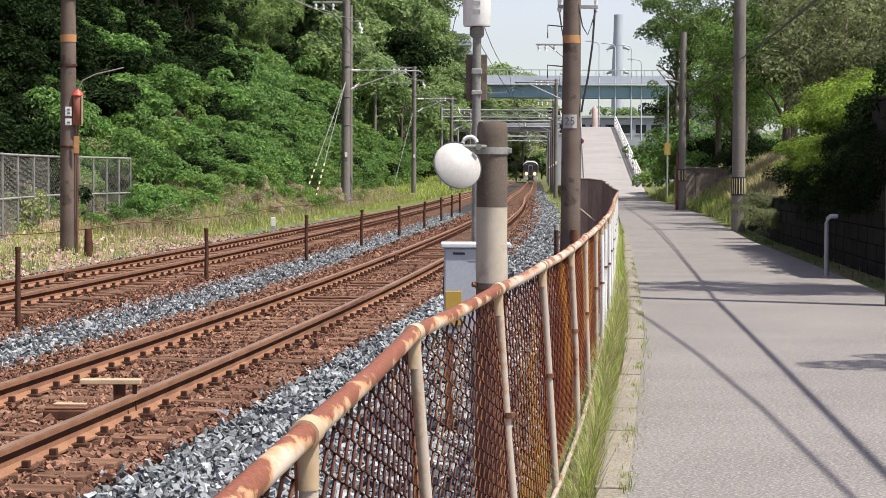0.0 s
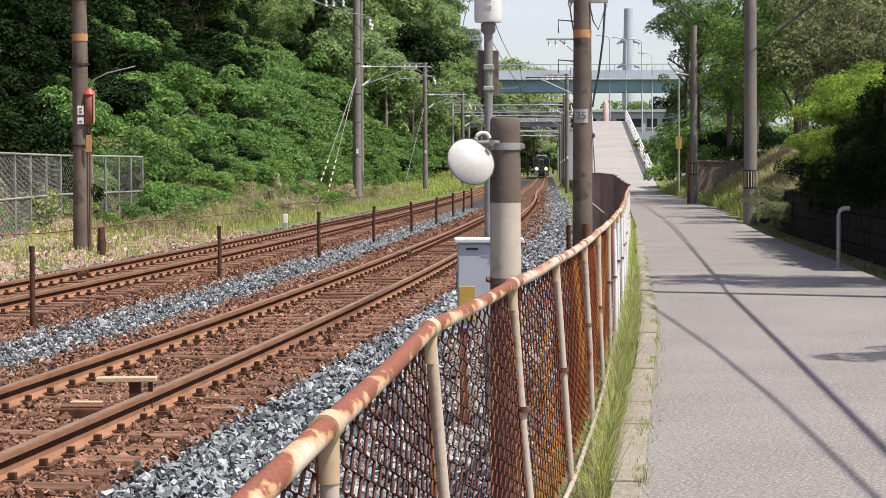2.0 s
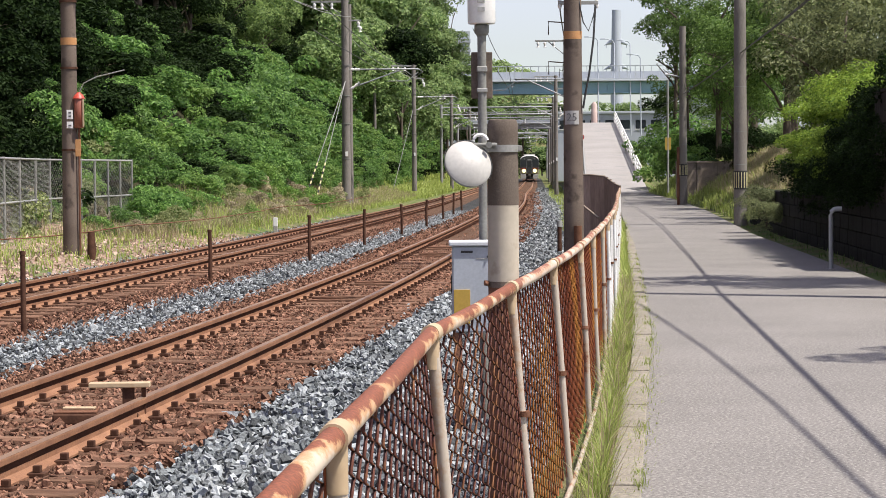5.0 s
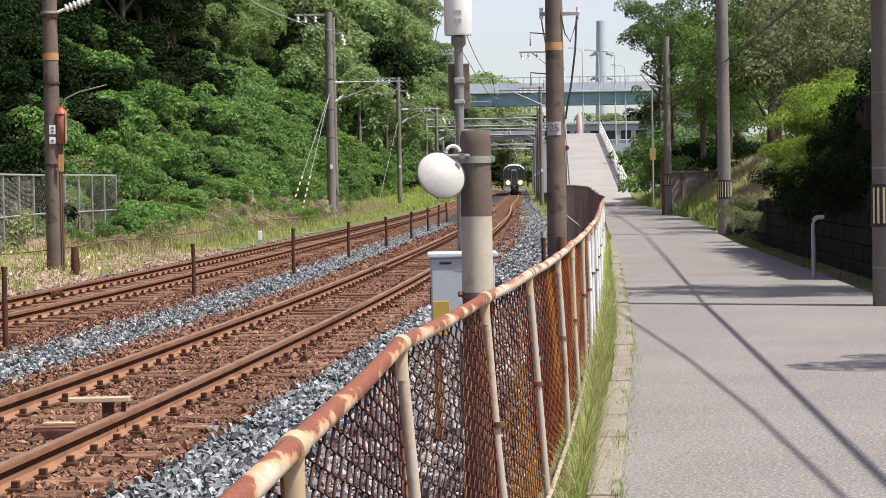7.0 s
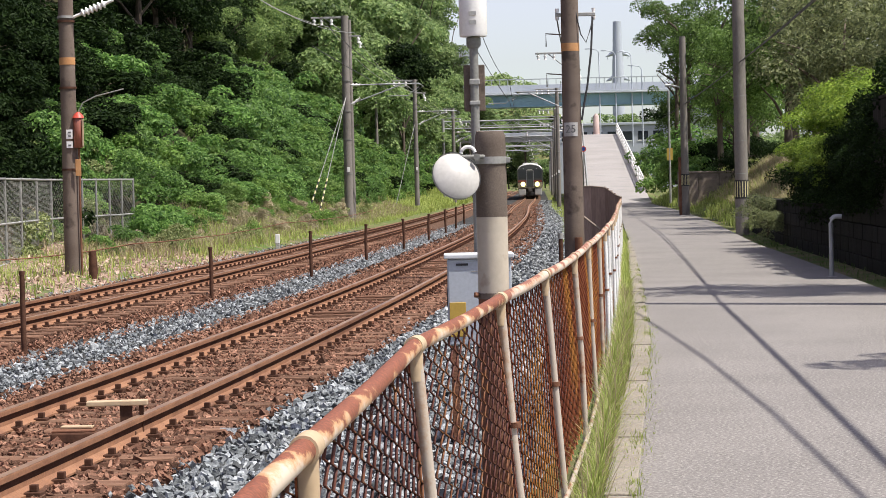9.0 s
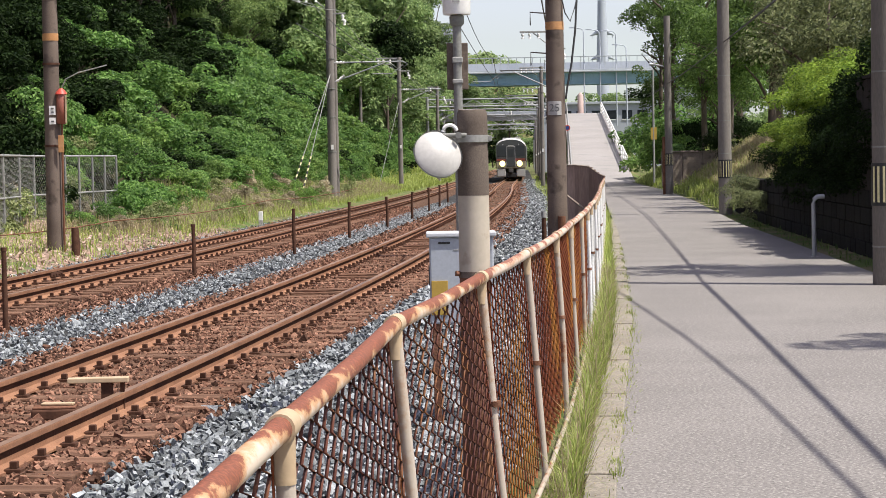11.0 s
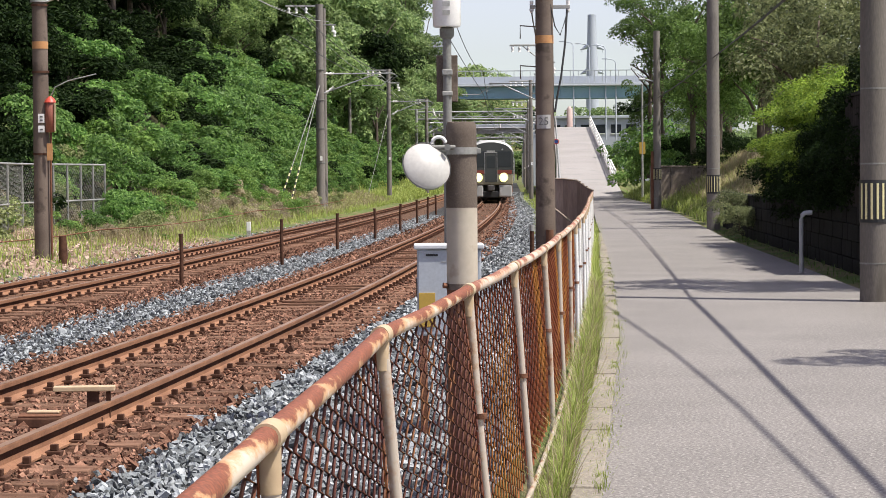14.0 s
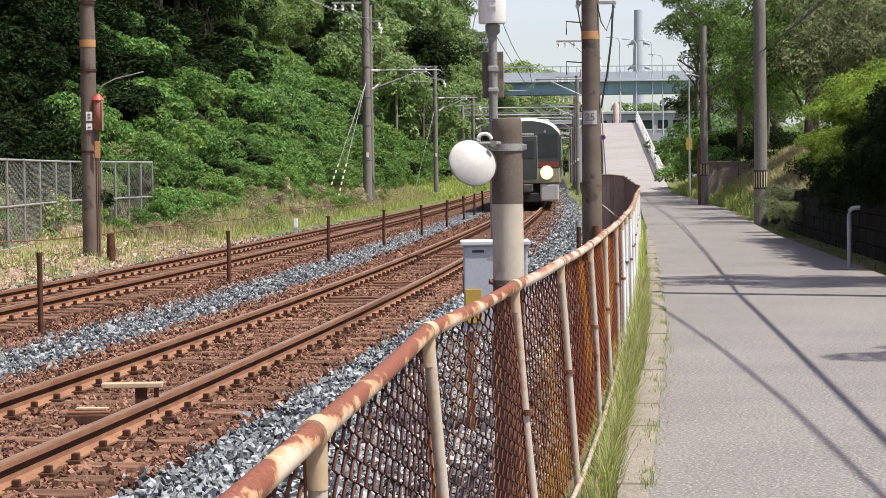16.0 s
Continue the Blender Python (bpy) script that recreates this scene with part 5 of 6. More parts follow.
def catenary_pole(x, y, z, h, r, label, arm=0.0, dark=False):
    p = thing("catenary_pole", label, "catenary pole", "catenary poles", at=(x, y, z))
    part("shaft", tube(B(), [(0, 0, 0), (0, 0, h * 0.5), (0, 0, h)], [r, r * 0.9, r * 0.8], 18), M_DARKCONC if dark else M_GREYPOLE, p)
    for q in (2.3, 3.9, 5.2, 6.6):
        part("steel_band", band_ring(B(), min(q, h - 0.2), r + 0.006, 0.04), M_CLIP if dark else M_OLDGALV, p)
    if not dark:
        part("tag", box(B(), -0.06, 0.06, -0.01, 0.01, 2.4, 2.62, 0, pose(0.03, -r - 0.004, 0)), M_WHITE, p, "white tag")
    if arm:
        part("upper_arm", tube(B(), [(0, 0, 6.4), (arm, 0, 6.4), (arm + 0.22, 0, 6.28), (arm - 0.15, 0, 6.0)], 0.035, 8), M_GALV, p)
        part("brace", tube(B(), [(0, 0, 5.45), (arm * 0.75, 0, 6.35)], 0.032, 8), M_GALV, p)
        part("steady_arm", tube(B(), [(arm, 0, 6.25), (arm - 0.5, 0, 5.85), (arm - 1.4, 0, 5.85)], 0.02, 6), M_GALV, p)
        for q in (6.4, 5.5):
            part("insulator", tube(B(), [(0.25 + 0.08 * k, 0, q + (0.06 * k if q < 6 else 0)) for k in range(6)], [0.035, 0.08, 0.035, 0.08, 0.035, 0.08], 10), M_WHITE, p)
        part("cross_arm", box(B(), -1.55, 0.2, -0.05, 0.05, h - 0.12, h - 0.03, 0.01), M_GALVMATT, p)
        part("arm_strut", tube(B(), [(-0.9, 0, h - 0.1), (-0.1, 0, h - 0.75)], 0.025, 6), M_GALVMATT, p)
        part("low_arm", box(B(), -0.1, 0.75, -0.04, 0.04, h - 0.98, h - 0.91, 0.008), M_GALVMATT, p)
        for ax, az in ((-1.4, h - 0.12), (-1.05, h - 0.12), (-0.6, h - 0.12), (0.62, h - 0.98), (0.7, h - 1.2)):
            part("insulator", tube(B(), [(ax, 0, az), (ax, 0, az - 0.1), (ax, 0, az - 0.18), (ax, 0, az - 0.28)], [0.03, 0.09, 0.04, 0.08], 8), M_WHITE, p)
    return p


lp = catenary_pole(-7.4, 44.0, -0.3, 9.0, 0.165, "dark concrete railway pole with orange band and red alarm lamp", 0.0, True)
part("orange_band", band_ring(B(), 4.42, 0.158, 0.14), M_ORANGE, lp, "faded orange band")
part("tag", box(B(), -0.06, 0.06, -0.01, 0.01, 2.90, 3.08, 0, pose(0.03, -0.165, 0)), M_WHITE, lp, "white tag")
part("tag", box(B(), -0.06, 0.06, -0.01, 0.01, 2.72, 2.85, 0, pose(0.03, -0.166, 0)), M_WHITE, lp, "white tag")
for z in (2.76, 2.94, 3.01):
    part("tag_mark", box(B(), -0.025, 0.03, -0.003, 0.003, z, z + 0.03, 0, pose(0.03, -0.18, 0)), M_PLATEINK, lp)
part("lamp_housing", tube(B(), [(0.2, -0.1, 2.72), (0.2, -0.1, 2.74), (0.2, -0.1, 3.28), (0.2, -0.1, 3.30)], [0.06, 0.1, 0.1, 0.08], 14), surf("lamp_brown", (0.25, 0.08, 0.05), (0.32, 0.12, 0.08), 3, 0.4, bump=0.05), lp, "brown-red alarm lamp housing")
part("lamp_cap", tube(B(), [(0.2, -0.1, 3.30), (0.2, -0.1, 3.36), (0.2, -0.1, 3.42)], [0.12, 0.09, 0.03], 14), M_RED, lp, "red lamp cap")
part("lamp_edge", box(B(), 0.28, 0.31, -0.19, -0.16, 2.74, 3.28, 0.004), M_CREAM, lp)
part("lamp_conduit", tube(B(), [(0.2, -0.1, 2.72), (0.19, -0.1, 1.5), (0.19, -0.1, 0.0)], 0.022, 8), M_RUST, lp)
part("orange_plate", box(B(), 0.135, 0.245, -0.2, -0.19, 2.17, 2.5, 0.004), M_ORANGE, lp, "small orange plate")
part("strain_insulator", tube(B(), [(0.16 + 0.02 * k, -0.05, 5.28 + 0.008 * k) for k in range(40)], [0.03 if k < 8 or k > 32 else (0.04, 0.085, 0.08, 0.04)[k % 4] for k in range(40)], 12), M_WHITE, lp, "white ribbed insulator")
part("steel_band", band_ring(B(), 5.28, 0.175, 0.05), M_GALVMATT, lp)
part("lamp_cable", tube(B(), [(0.2, -0.1, 3.4), (0.3, -0.1, 3.6), (0.55, -0.1, 3.72), (1.1, -0.1, 3.85)], 0.012, 6), M_GALVMATT, lp)
stub = thing("stub_post", "short dark rotten timber post beside the railway pole", "post", at=(-6.95, 43.6, -0.35))
part("shaft", tube(B(), [(0, 0, 0), (0.01, 0, 0.4), (0, 0, 0.75)], [0.1, 0.085, 0.07], 10), M_CLIP, stub)

catenary_pole(-4.45, 102, -0.2, 9.6, 0.21, "grey concrete catenary pole with bracket arm and insulators", 3.35)
sec = thing("back_pole", "slim grey pole standing behind the catenary pole", "pole", at=(-4.30, 103.2, -0.2))
part("shaft", tube(B(), [(0, 0, 0), (0, 0, 9.5)], [0.13, 0.1], 12), M_GREYPOLE, sec)
slim = thing("slim_pole", "slim grey pole with a short cross arm on the bank", "pole", at=(-5.1, 170, hill_z(-5.1 - line_x(170), 170) - 0.2))
part("shaft", tube(B(), [(0, 0, 0), (0, 0, 9.2)], [0.13, 0.1], 12), M_GREYPOLE, slim)
part("cross_arm", box(B(), -0.15, 0.85, -0.04, 0.04, 8.8, 8.88, 0.006), M_OLDGALV, slim)
part("insulator", tube(B(), [(0.75, 0, 8.88), (0.75, 0, 8.96), (0.75, 0, 9.04)], [0.04, 0.08, 0.05], 8), M_WHITE, slim)
catenary_pole(-1.85, 150, 0.1, 8.6, 0.17, "grey concrete catenary pole in front of the bank", 2.8)
catenary_pole(1.0, 200, -0.2, 8.6, 0.17, "grey concrete catenary pole far along the line", 2.8)
catenary_pole(3.3, 245, -0.2, 8.6, 0.17, "grey concrete catenary pole far along the line", 2.8)
catenary_pole(5.6, 292, -0.2, 8.6, 0.17, "grey concrete catenary pole far along the line", 2.8)
for y in (72, 112, 155, 200, 245, 292):
    r = catenary_pole(line_x(y) + 2.75 - (0.25 if y < 80 else 0), y, -0.3, 6.2 if y < 80 else 8.4, 0.13 if y < 80 else 0.15, "dark catenary pole beside the near track", -2.6 if y > 80 else 0)
# portal gantries further along
for y in (215, 258, 325, 375, 420):
    g = thing("portal_gantry", "pale grey steel portal gantry spanning both tracks", "gantry", "portal gantries", at=(line_x(y), y, -0.3))
    for x in (-8.2, 3.1):
        part("post", tube(B(), [(x, 0, 0), (x, 0, 8.2)], 0.15, 10), M_GALVMATT, g)
    for z in (7.2, 7.9):
        part("beam", tube(B(), [(-8.2, 0, z), (3.1, 0, z)], 0.07, 8), M_GALV, g)
    for k in range(10):
        part("lattice_bar", tube(B(), [(-8.2 + k * 1.13, 0, 7.2 if k % 2 else 7.9), (-7.07 + k * 1.13, 0, 7.9 if k % 2 else 7.2)], 0.035, 6), M_GALV, g)
    for x in (-4.3, 0.0):
        part("hanger", tube(B(), [(x + 0.9, 0, 7.2), (x + 0.9, 0, 5.9), (x - 0.4, 0, 5.7)], 0.04, 6), M_GALV, g)
        part("insulator", tube(B(), [(x, 0, 6.3), (x, 0, 6.4), (x, 0, 6.5), (x, 0, 6.7)], [0.05, 0.1, 0.05, 0.1], 8), M_WHITE, g)
# overhead line over both tracks
for u in (0.0, FAR_U):
    pts = [(line_x(y) + u, y, 5.35 + rail_z(y)) for y in (60, 102, 150, 200, 245, 292, 340)]
    wire("contact_wire", pts, 0.012, "bare copper contact wire over the track", 0.05)
    pts = [(line_x(y) + u, y, 6.35 + rail_z(y)) for y in (60, 102, 150, 200, 245, 292, 340)]
    wire("messenger_wire", pts, 0.012, "steel messenger wire over the track", 0.45)
wire("feeder_cable", [(-7.4, 44, 8.4), (-5.2, 102, 8.9), (-2.4, 150, 8.2), (0.4, 200, 8.0), (2.7, 245, 8.0)], 0.014, "feeder cable along the hillside poles", 0.7, M_GALVMATT)
wire("feeder_cable", [(-7.0, 44, 7.9), (-4.0, 102, 8.6), (-1.4, 150, 7.8), (1.4, 200, 7.7)], 0.013, "feeder cable along the hillside poles", 0.8, M_GALVMATT)
wire("signal_cable", [(1.95, 39.5, 4.5), (4.1, 72, 5.6), (6.0, 112, 6.6), (8.2, 155, 7.2), (10, 200, 7.4)], 0.014, "black signal cable along the near track", 0.4)
wire("signal_cable", [(0.9, 16.2, 6.2), (1.95, 39.5, 5.2)], 0.014, "black signal cable along the near track", 0.5)
for i, (x0, y0, x1) in enumerate(((-4.4, 100.5, -6.1), (-4.4, 100.5, -5.6), (-1.9, 149, -3.2))):
    wire("stay_wire", [(x0, y0, 5.6), (x1, y0 - 3, 0.3)], 0.018, "steel stay wire with striped yellow guard", 0.0, M_GALVMATT)
    if i < 2:
        g = thing("stay_guard", "yellow and black striped guard round a stay wire", "guard", "stay guards")
        a, b = Vector((x0, y0, 5.6)), Vector((x1, y0 - 3, 0.3))
        for k in range(12):
            part("guard_ring", tube(B(), [a.lerp(b, 0.70 + 0.025 * k), a.lerp(b, 0.7245 + 0.025 * k)], 0.035, 8), M_STRIPE if k % 2 == 0 else M_BLACK, g)

# ---- stakes between the tracks, peg ----
STAKES = [(-4.80, 25.4, 0.69), (-3.95, 37.0, 0.6), (-2.72, 44.0, 0.68), (-1.96, 53.0, 0.63), (-1.22, 61.6, 0.6), (-0.58, 70.5, 0.6), (-0.03, 81.3, 0.6), (0.4, 90, 0.6), (0.83, 99.4, 0.6)]
for i, (x, y, top) in enumerate(STAKES):
    s = thing("steel_stake", "thin rusty steel stake standing between the tracks", "stake", "stakes between the tracks", at=(x, y, -0.3))
    r = 0.026 + 0.0002 * y
    part("shaft", tube(B(), [(0, 0, 0), (0.012 * math.sin(i * 2), 0, 0.5), (0.02 * math.sin(i * 3), 0, top + 0.28)], [r, r, r * 0.92], 8), M_CLIP, s)
    part("cap", tube(B(), [(0.02 * math.sin(i * 3), 0, top + 0.26), (0.02 * math.sin(i * 3), 0, top + 0.3)], r * 1.12, 8), M_CLIP, s)
wire("stake_rope", [(-9.0, 40.5, 0.35), (-6.6, 46.5, 0.45), (-4.8, 66, 0.5), (-2.9, 88, 0.55)], 0.012, "thin rusty wire strung low beside the far track", 0.08, M_RUST)
peg = thing("marker_peg", "short white-topped concrete marker peg in the verge grass", "marker", at=(-4.9, 64, -0.25))
part("shaft", box(B(), -0.06, 0.06, -0.06, 0.06, 0, 0.3, 0.01), M_CONCRETE, peg)
part("top", box(B(), -0.062, 0.062, -0.062, 0.062, 0.2, 0.46, 0.012), M_WHITE, peg, "white painted top")

# board, boxes and cross pieces between the rails
bd = thing("track_marker", "weathered pale board on a short stand between the rails", "marker", at=(-2.34, 16.25, -0.12), rz=3)
part("board", box(B(), -0.26, 0.16, -0.05, 0.05, 0.19, 0.225, 0.006), M_CREAM, bd, "pale sun-bleached board")
part("stand", box(B(), -0.03, 0.05, -0.03, 0.03, 0.0, 0.19, 0.006), M_CLIP, bd)
part("stand_leg", box(B(), 0.1, 0.13, -0.02, 0.02, 0.0, 0.19, 0.004), M_CLIP, bd)
tb = thing("cable_trough", "rusty low cable box lying between the rails", "box", at=(-2.66, 16.1, -0.16), rz=4)
part("body", box(B(), -0.16, 0.42, -0.11, 0.11, 0, 0.075, 0.012), M_CLIP, tb)
part("cover", box(B(), -0.15, 0.14, -0.10, 0.09, 0.075, 0.092, 0.006), M_RUST, tb)
part("loose_board", box(B(), -0.10, 0.12, -0.02, 0.06, 0.094, 0.11, 0.004, pose(0, 0, 0, 0, 0, -8)), M_CREAM, tb, "pale split board")
for k, y in enumerate((29.6, 33.4, 44.0, 47.5)):
    sx = line_x(y)
    w = thing("timber_block", "split old timber lying across the track bed", "timber", "loose timbers", at=(sx + 0.1 * math.sin(k), y, -0.16), rz=5 + 3 * math.sin(k * 2))
    part("plank", box(B(), -0.42, 0.42, -0.1, 0.1, 0, 0.045, 0.01), M_SLEEPER, w)
    part("upper_plank", box(B(), -0.36, 0.40, -0.07, 0.05, 0.045, 0.08, 0.01), M_SLEEPER, w)
# rail joints
for u, y in ((FAR_U - 0.566, 35.0), (-0.566, 43.0), (FAR_U + 0.566, 62), (FAR_U - 0.566, 76)):
    j = thing("fishplate", "bolted rusty fishplate at a rail joint", "rail joint", "rail joints", at=(line_x(y) + u, y, rail_z(y)), rz=-math.degrees(math.atan(line_x(y + 0.5) - line_x(y - 0.5))))
    for sx in (-1, 1):
        part("plate", box(B(), sx * 0.012 - 0.014 + 0.014 * sx, sx * 0.012 + 0.014 + 0.014 * sx, -0.35, 0.35, -0.115, -0.045, 0.006), M_CLIP, j)
    for k in range(4):
        part("bolt", tube(B(), [(-0.06, -0.24 + 0.16 * k, -0.08), (0.06, -0.24 + 0.16 * k, -0.08)], 0.016, 8), M_CLIP, j)

# ---- speaker post, signal box, lamp pole by the fence ----
sp = thing("concrete_post", "short concrete post, weathered brown above and cream below", "post", at=(0.10, 10.5, -0.2))
part("foot_shaft", tube(B(), [(0, 0, 0), (0, 0, 1.27)], 0.0658, 28), M_RUST, sp, "rust-brown foot")
bm = tube(B(), [(0, 0, 1.265), (0, 0, 1.62)], [0.066, 0.066], 28)
part("lower_shaft", bm, M_CREAMGREY, sp, "cream painted lower half")
bm = B()
tube(bm, [(0, 0, 1.60), (0, 0, 1.9), (0, 0, 1.945), (0, 0, 1.962)], [0.0665, 0.065, 0.064, 0.057], 28)
for v in bm.verts:
    if v.co.z > 1.93:
        v.co.z += 0.006 * noise.noise(v.co * 60)
part("upper_shaft", bm, M_POSTTOP, sp, "bare weathered upper half")
part("steel_band", band_ring(B(), 1.84, 0.0715, 0.03), M_GALVMATT, sp)
for sx in (-1, 1):
    part("band_bolt", box(B(), sx * 0.07 - 0.012, sx * 0.07 + 0.012, -0.03, 0.0, 1.828, 1.852, 0.003), M_GALVMATT, sp)
for sx in (-1, 1):
    part("lower_bolt", tube(B(), [(sx * 0.066, -0.03, 1.27), (sx * 0.082, -0.035, 1.272)], 0.012, 8), M_RUST, sp)
part("lower_band", band_ring(B(), 1.265, 0.0685, 0.025), M_DARKCONC, sp)


def horn():
    h = thing("horn_speaker", "white enamelled horn loudspeaker clamped to the concrete post", "loudspeaker", at=(-0.048, 10.385, 1.577), rz=0)
    # shallow round bell seen from behind; the driver is tucked up by the bracket
    prof = [(0.0, 0.104), (0.003, 0.102), (0.009, 0.095), (0.017, 0.083), (0.026, 0.067), (0.035, 0.048), (0.041, 0.030), (0.044, 0.012), (0.0445, 0.001)]
    ax = Vector((0.34, -0.84, 0.40)).normalized()
    bm = tube(B(), [ax * d for d, r in prof], [r for d, r in prof], 40, False)
    tube(bm, [ax * (d - 0.003) for d, r in prof[:-1]], [max(r - 0.002, 0.001) for d, r in prof[:-1]], 40, False)
    part("bell", bm, M_HORN, h)
    lip = tube(B(), [ax * -0.003, ax * 0.004], [0.1085, 0.1085], 40, False)
    tube(lip, [ax * -0.003, ax * 0.004], [0.105, 0.105], 40, False)
    part("rim", lip, M_GALV, h, "thin steel rim")
    part("driver", tube(B(), [(0.02, 0.04, 0.02), (0.024, 0.045, 0.022), (0.05, 0.09, 0.04), (0.052, 0.094, 0.041)], [0.020, 0.026, 0.026, 0.020], 20), M_WHITE, h)
    part("bracket_arm", tube(B(), [(0.012, 0.045, 0.078), (0.06, 0.04, 0.078), (0.12, 0.06, 0.078)], 0.010, 10), M_OLDGALV, h)
    part("handle", tube(B(), [(0.052 + 0.03 * math.cos(a), 0.07, 0.092 + 0.03 * math.sin(a)) for a in np.linspace(math.pi, 0.2, 12)], 0.008, 8), M_WHITE, h)
    part("clamp_bolt", tube(B(), [(0.088, 0.005, 0.078), (0.088, 0.03, 0.078)], 0.014, 10), M_OLDGALV, h)


horn()
cb = thing("relay_box", "pale grey steel trackside cabinet with yellow plate", "cabinet", at=(0.13, 15.95, -0.28))
part("body", box(B(), -0.22, 0.21, -0.16, 0.16, 0.74, 1.32, 0.012), M_BOX, cb)
for sx in (-0.18, 0.17):
    for sy in (-0.12, 0.12):
        part("leg", box(B(), sx - 0.025, sx + 0.025, sy - 0.025, sy + 0.025, 0.0, 0.74, 0.004), M_RUST, cb)
part("lid", box(B(), -0.24, 0.23, -0.18, 0.18, 1.32, 1.352, 0.008), M_LID, cb, "pale overhanging lid")
part("lid_slot", box(B(), -0.16, -0.08, -0.166, -0.16, 1.275, 1.29, 0), M_BLACK, cb)
part("door_seam", box(B(), -0.06, 0.2, -0.163, -0.16, 1.232, 1.238, 0), M_GALVMATT, cb)
part("latch", tube(B(), [(0.02, -0.16, 1.25), (0.02, -0.175, 1.25)], 0.008, 8), M_BLACK, cb)
part("yellow_plate", box(B(), -0.21, -0.10, -0.168, -0.16, 0.80, 1.03, 0.003), M_YELLOW, cb, "faded yellow plate")
part("side_vent", box(B(), -0.226, -0.22, -0.1, 0.1, 1.0, 1.12, 0.0), M_BLACK, cb)
lpole = thing("signal_lamp_pole", "galvanised pole with white cylindrical lamp and dark back plates", "signal", at=(0.13, 16.25, -0.3))
part("pole", tube(B(), [(0, 0, 0), (0, 0, 2.9)], 0.030, 16), M_OLDGALV, lpole)
part("collar", tube(B(), [(0, 0, 2.77), (0, 0, 2.79), (0, 0, 2.84), (0, 0, 2.85)], [0.034, 0.05, 0.05, 0.036], 16), M_OLDGALV, lpole)
part("lamp_body", tube(B(), [(0, 0, 2.85), (0, 0, 2.865), (0, 0, 3.35), (0, 0, 3.38)], [0.09, 0.096, 0.096, 0.08], 24), M_WHITE, lpole, "white cylindrical lamp housing")
for z in (2.93, 2.99):
    part("lamp_mark", box(B(), -0.03, 0.02, -0.1, -0.094, z, z + 0.03, 0), M_GALVMATT, lpole)
for sx in (-0.045, 0.045):
    part("back_plate", box(B(), sx - 0.028, sx + 0.028, 0.04, 0.08, 2.34, 2.66, 0.006), M_DARKCONC, lpole, "dark brown back plate")
part("clamp", box(B(), -0.036, 0.036, -0.034, 0.05, 2.52, 2.56, 0.006), M_GALVMATT, lpole)
part("clamp", box(B(), -0.036, 0.036, -0.034, 0.05, 2.38, 2.41, 0.006), M_GALVMATT, lpole)
for y, x in ((47, 2.35), (62, 3.35), (66, 3.6)):
    m = thing("marker_post", "small dark trackside marker post in the ballast", "marker", "trackside markers", at=(x, y, -0.3))
    part("shaft", tube(B(), [(0, 0, 0), (0, 0, 0.65)], [0.05, 0.045], 8), M_CLIP if y < 50 else M_STRIPE, m)
    part("cap", tube(B(), [(0, 0, 0.63), (0, 0, 0.75)], [0.06, 0.05], 8), M_GALVMATT, m)

# ---- left fence by the hillside ----
lf = thing("mesh_fence", "tall grey galvanised mesh fence at the hillside foot", "fence")
LF = [(-10.2, 38.0), (-9.75, 42.0), (-9.5, 46.2), (-9.75, 51.0), (-9.95, 56.0), (-9.6, 58.6), (-9.25, 61.0), (-8.95, 63.5)]
for i, ((x0, y0), (x1, y1)) in enumerate(zip(LF, LF[1:])):
    a, b = Vector((x0, y0, -0.1)), Vector((x1, y1, -0.1))
    d = b - a
    for k in range(2):
        q = a + d * (0.5 * k)
        part("post", tube(B(), [q, q + Vector((0, 0, 2.02))], 0.032, 8), M_OLDGALV, lf)
    for z in (1.98, 1.0, 0.12):
        part("rail", tube(B(), [a + Vector((0, 0, z)), b + Vector((0, 0, z))], 0.026, 8), M_GALVMATT, lf)
    v, fc = chain_link(d.length, 1.9, 0.09, 0.003, 0.06)
    w = mesh_part("wire_mesh", v, fc, M_OLDGALV, lf)
    w.matrix_basis = Matrix.Translation(a + Vector((0, 0, 0.06))) @ Matrix.Rotation(math.atan2(d.y, d.x), 4, "Z")
part("post", tube(B(), [(*LF[-1], -0.1), (*LF[-1], 1.92)], 0.032, 8), M_OLDGALV, lf)

# fallen leaves at the near end of the verge
verts, faces = [], []
lys = list(np.arange(30, 59, 1.5))
for y in lys:
    for k, u in enumerate((-11.0, -9.5, -8.2, -7.0, -6.1)):
        verts.append((line_x(y) + u, y, hill_z(u, y) + 0.03))
for i in range(len(lys) - 1):
    for k in range(4):
        p = i * 5 + k
        faces.append((p, p + 1, p + 6, p + 5))
tagged(mesh_part("leaf_litter_ground", verts, faces, M_LITTER, smooth=True), "dry brown leaf litter beside the far track", "ground", kind="structure")

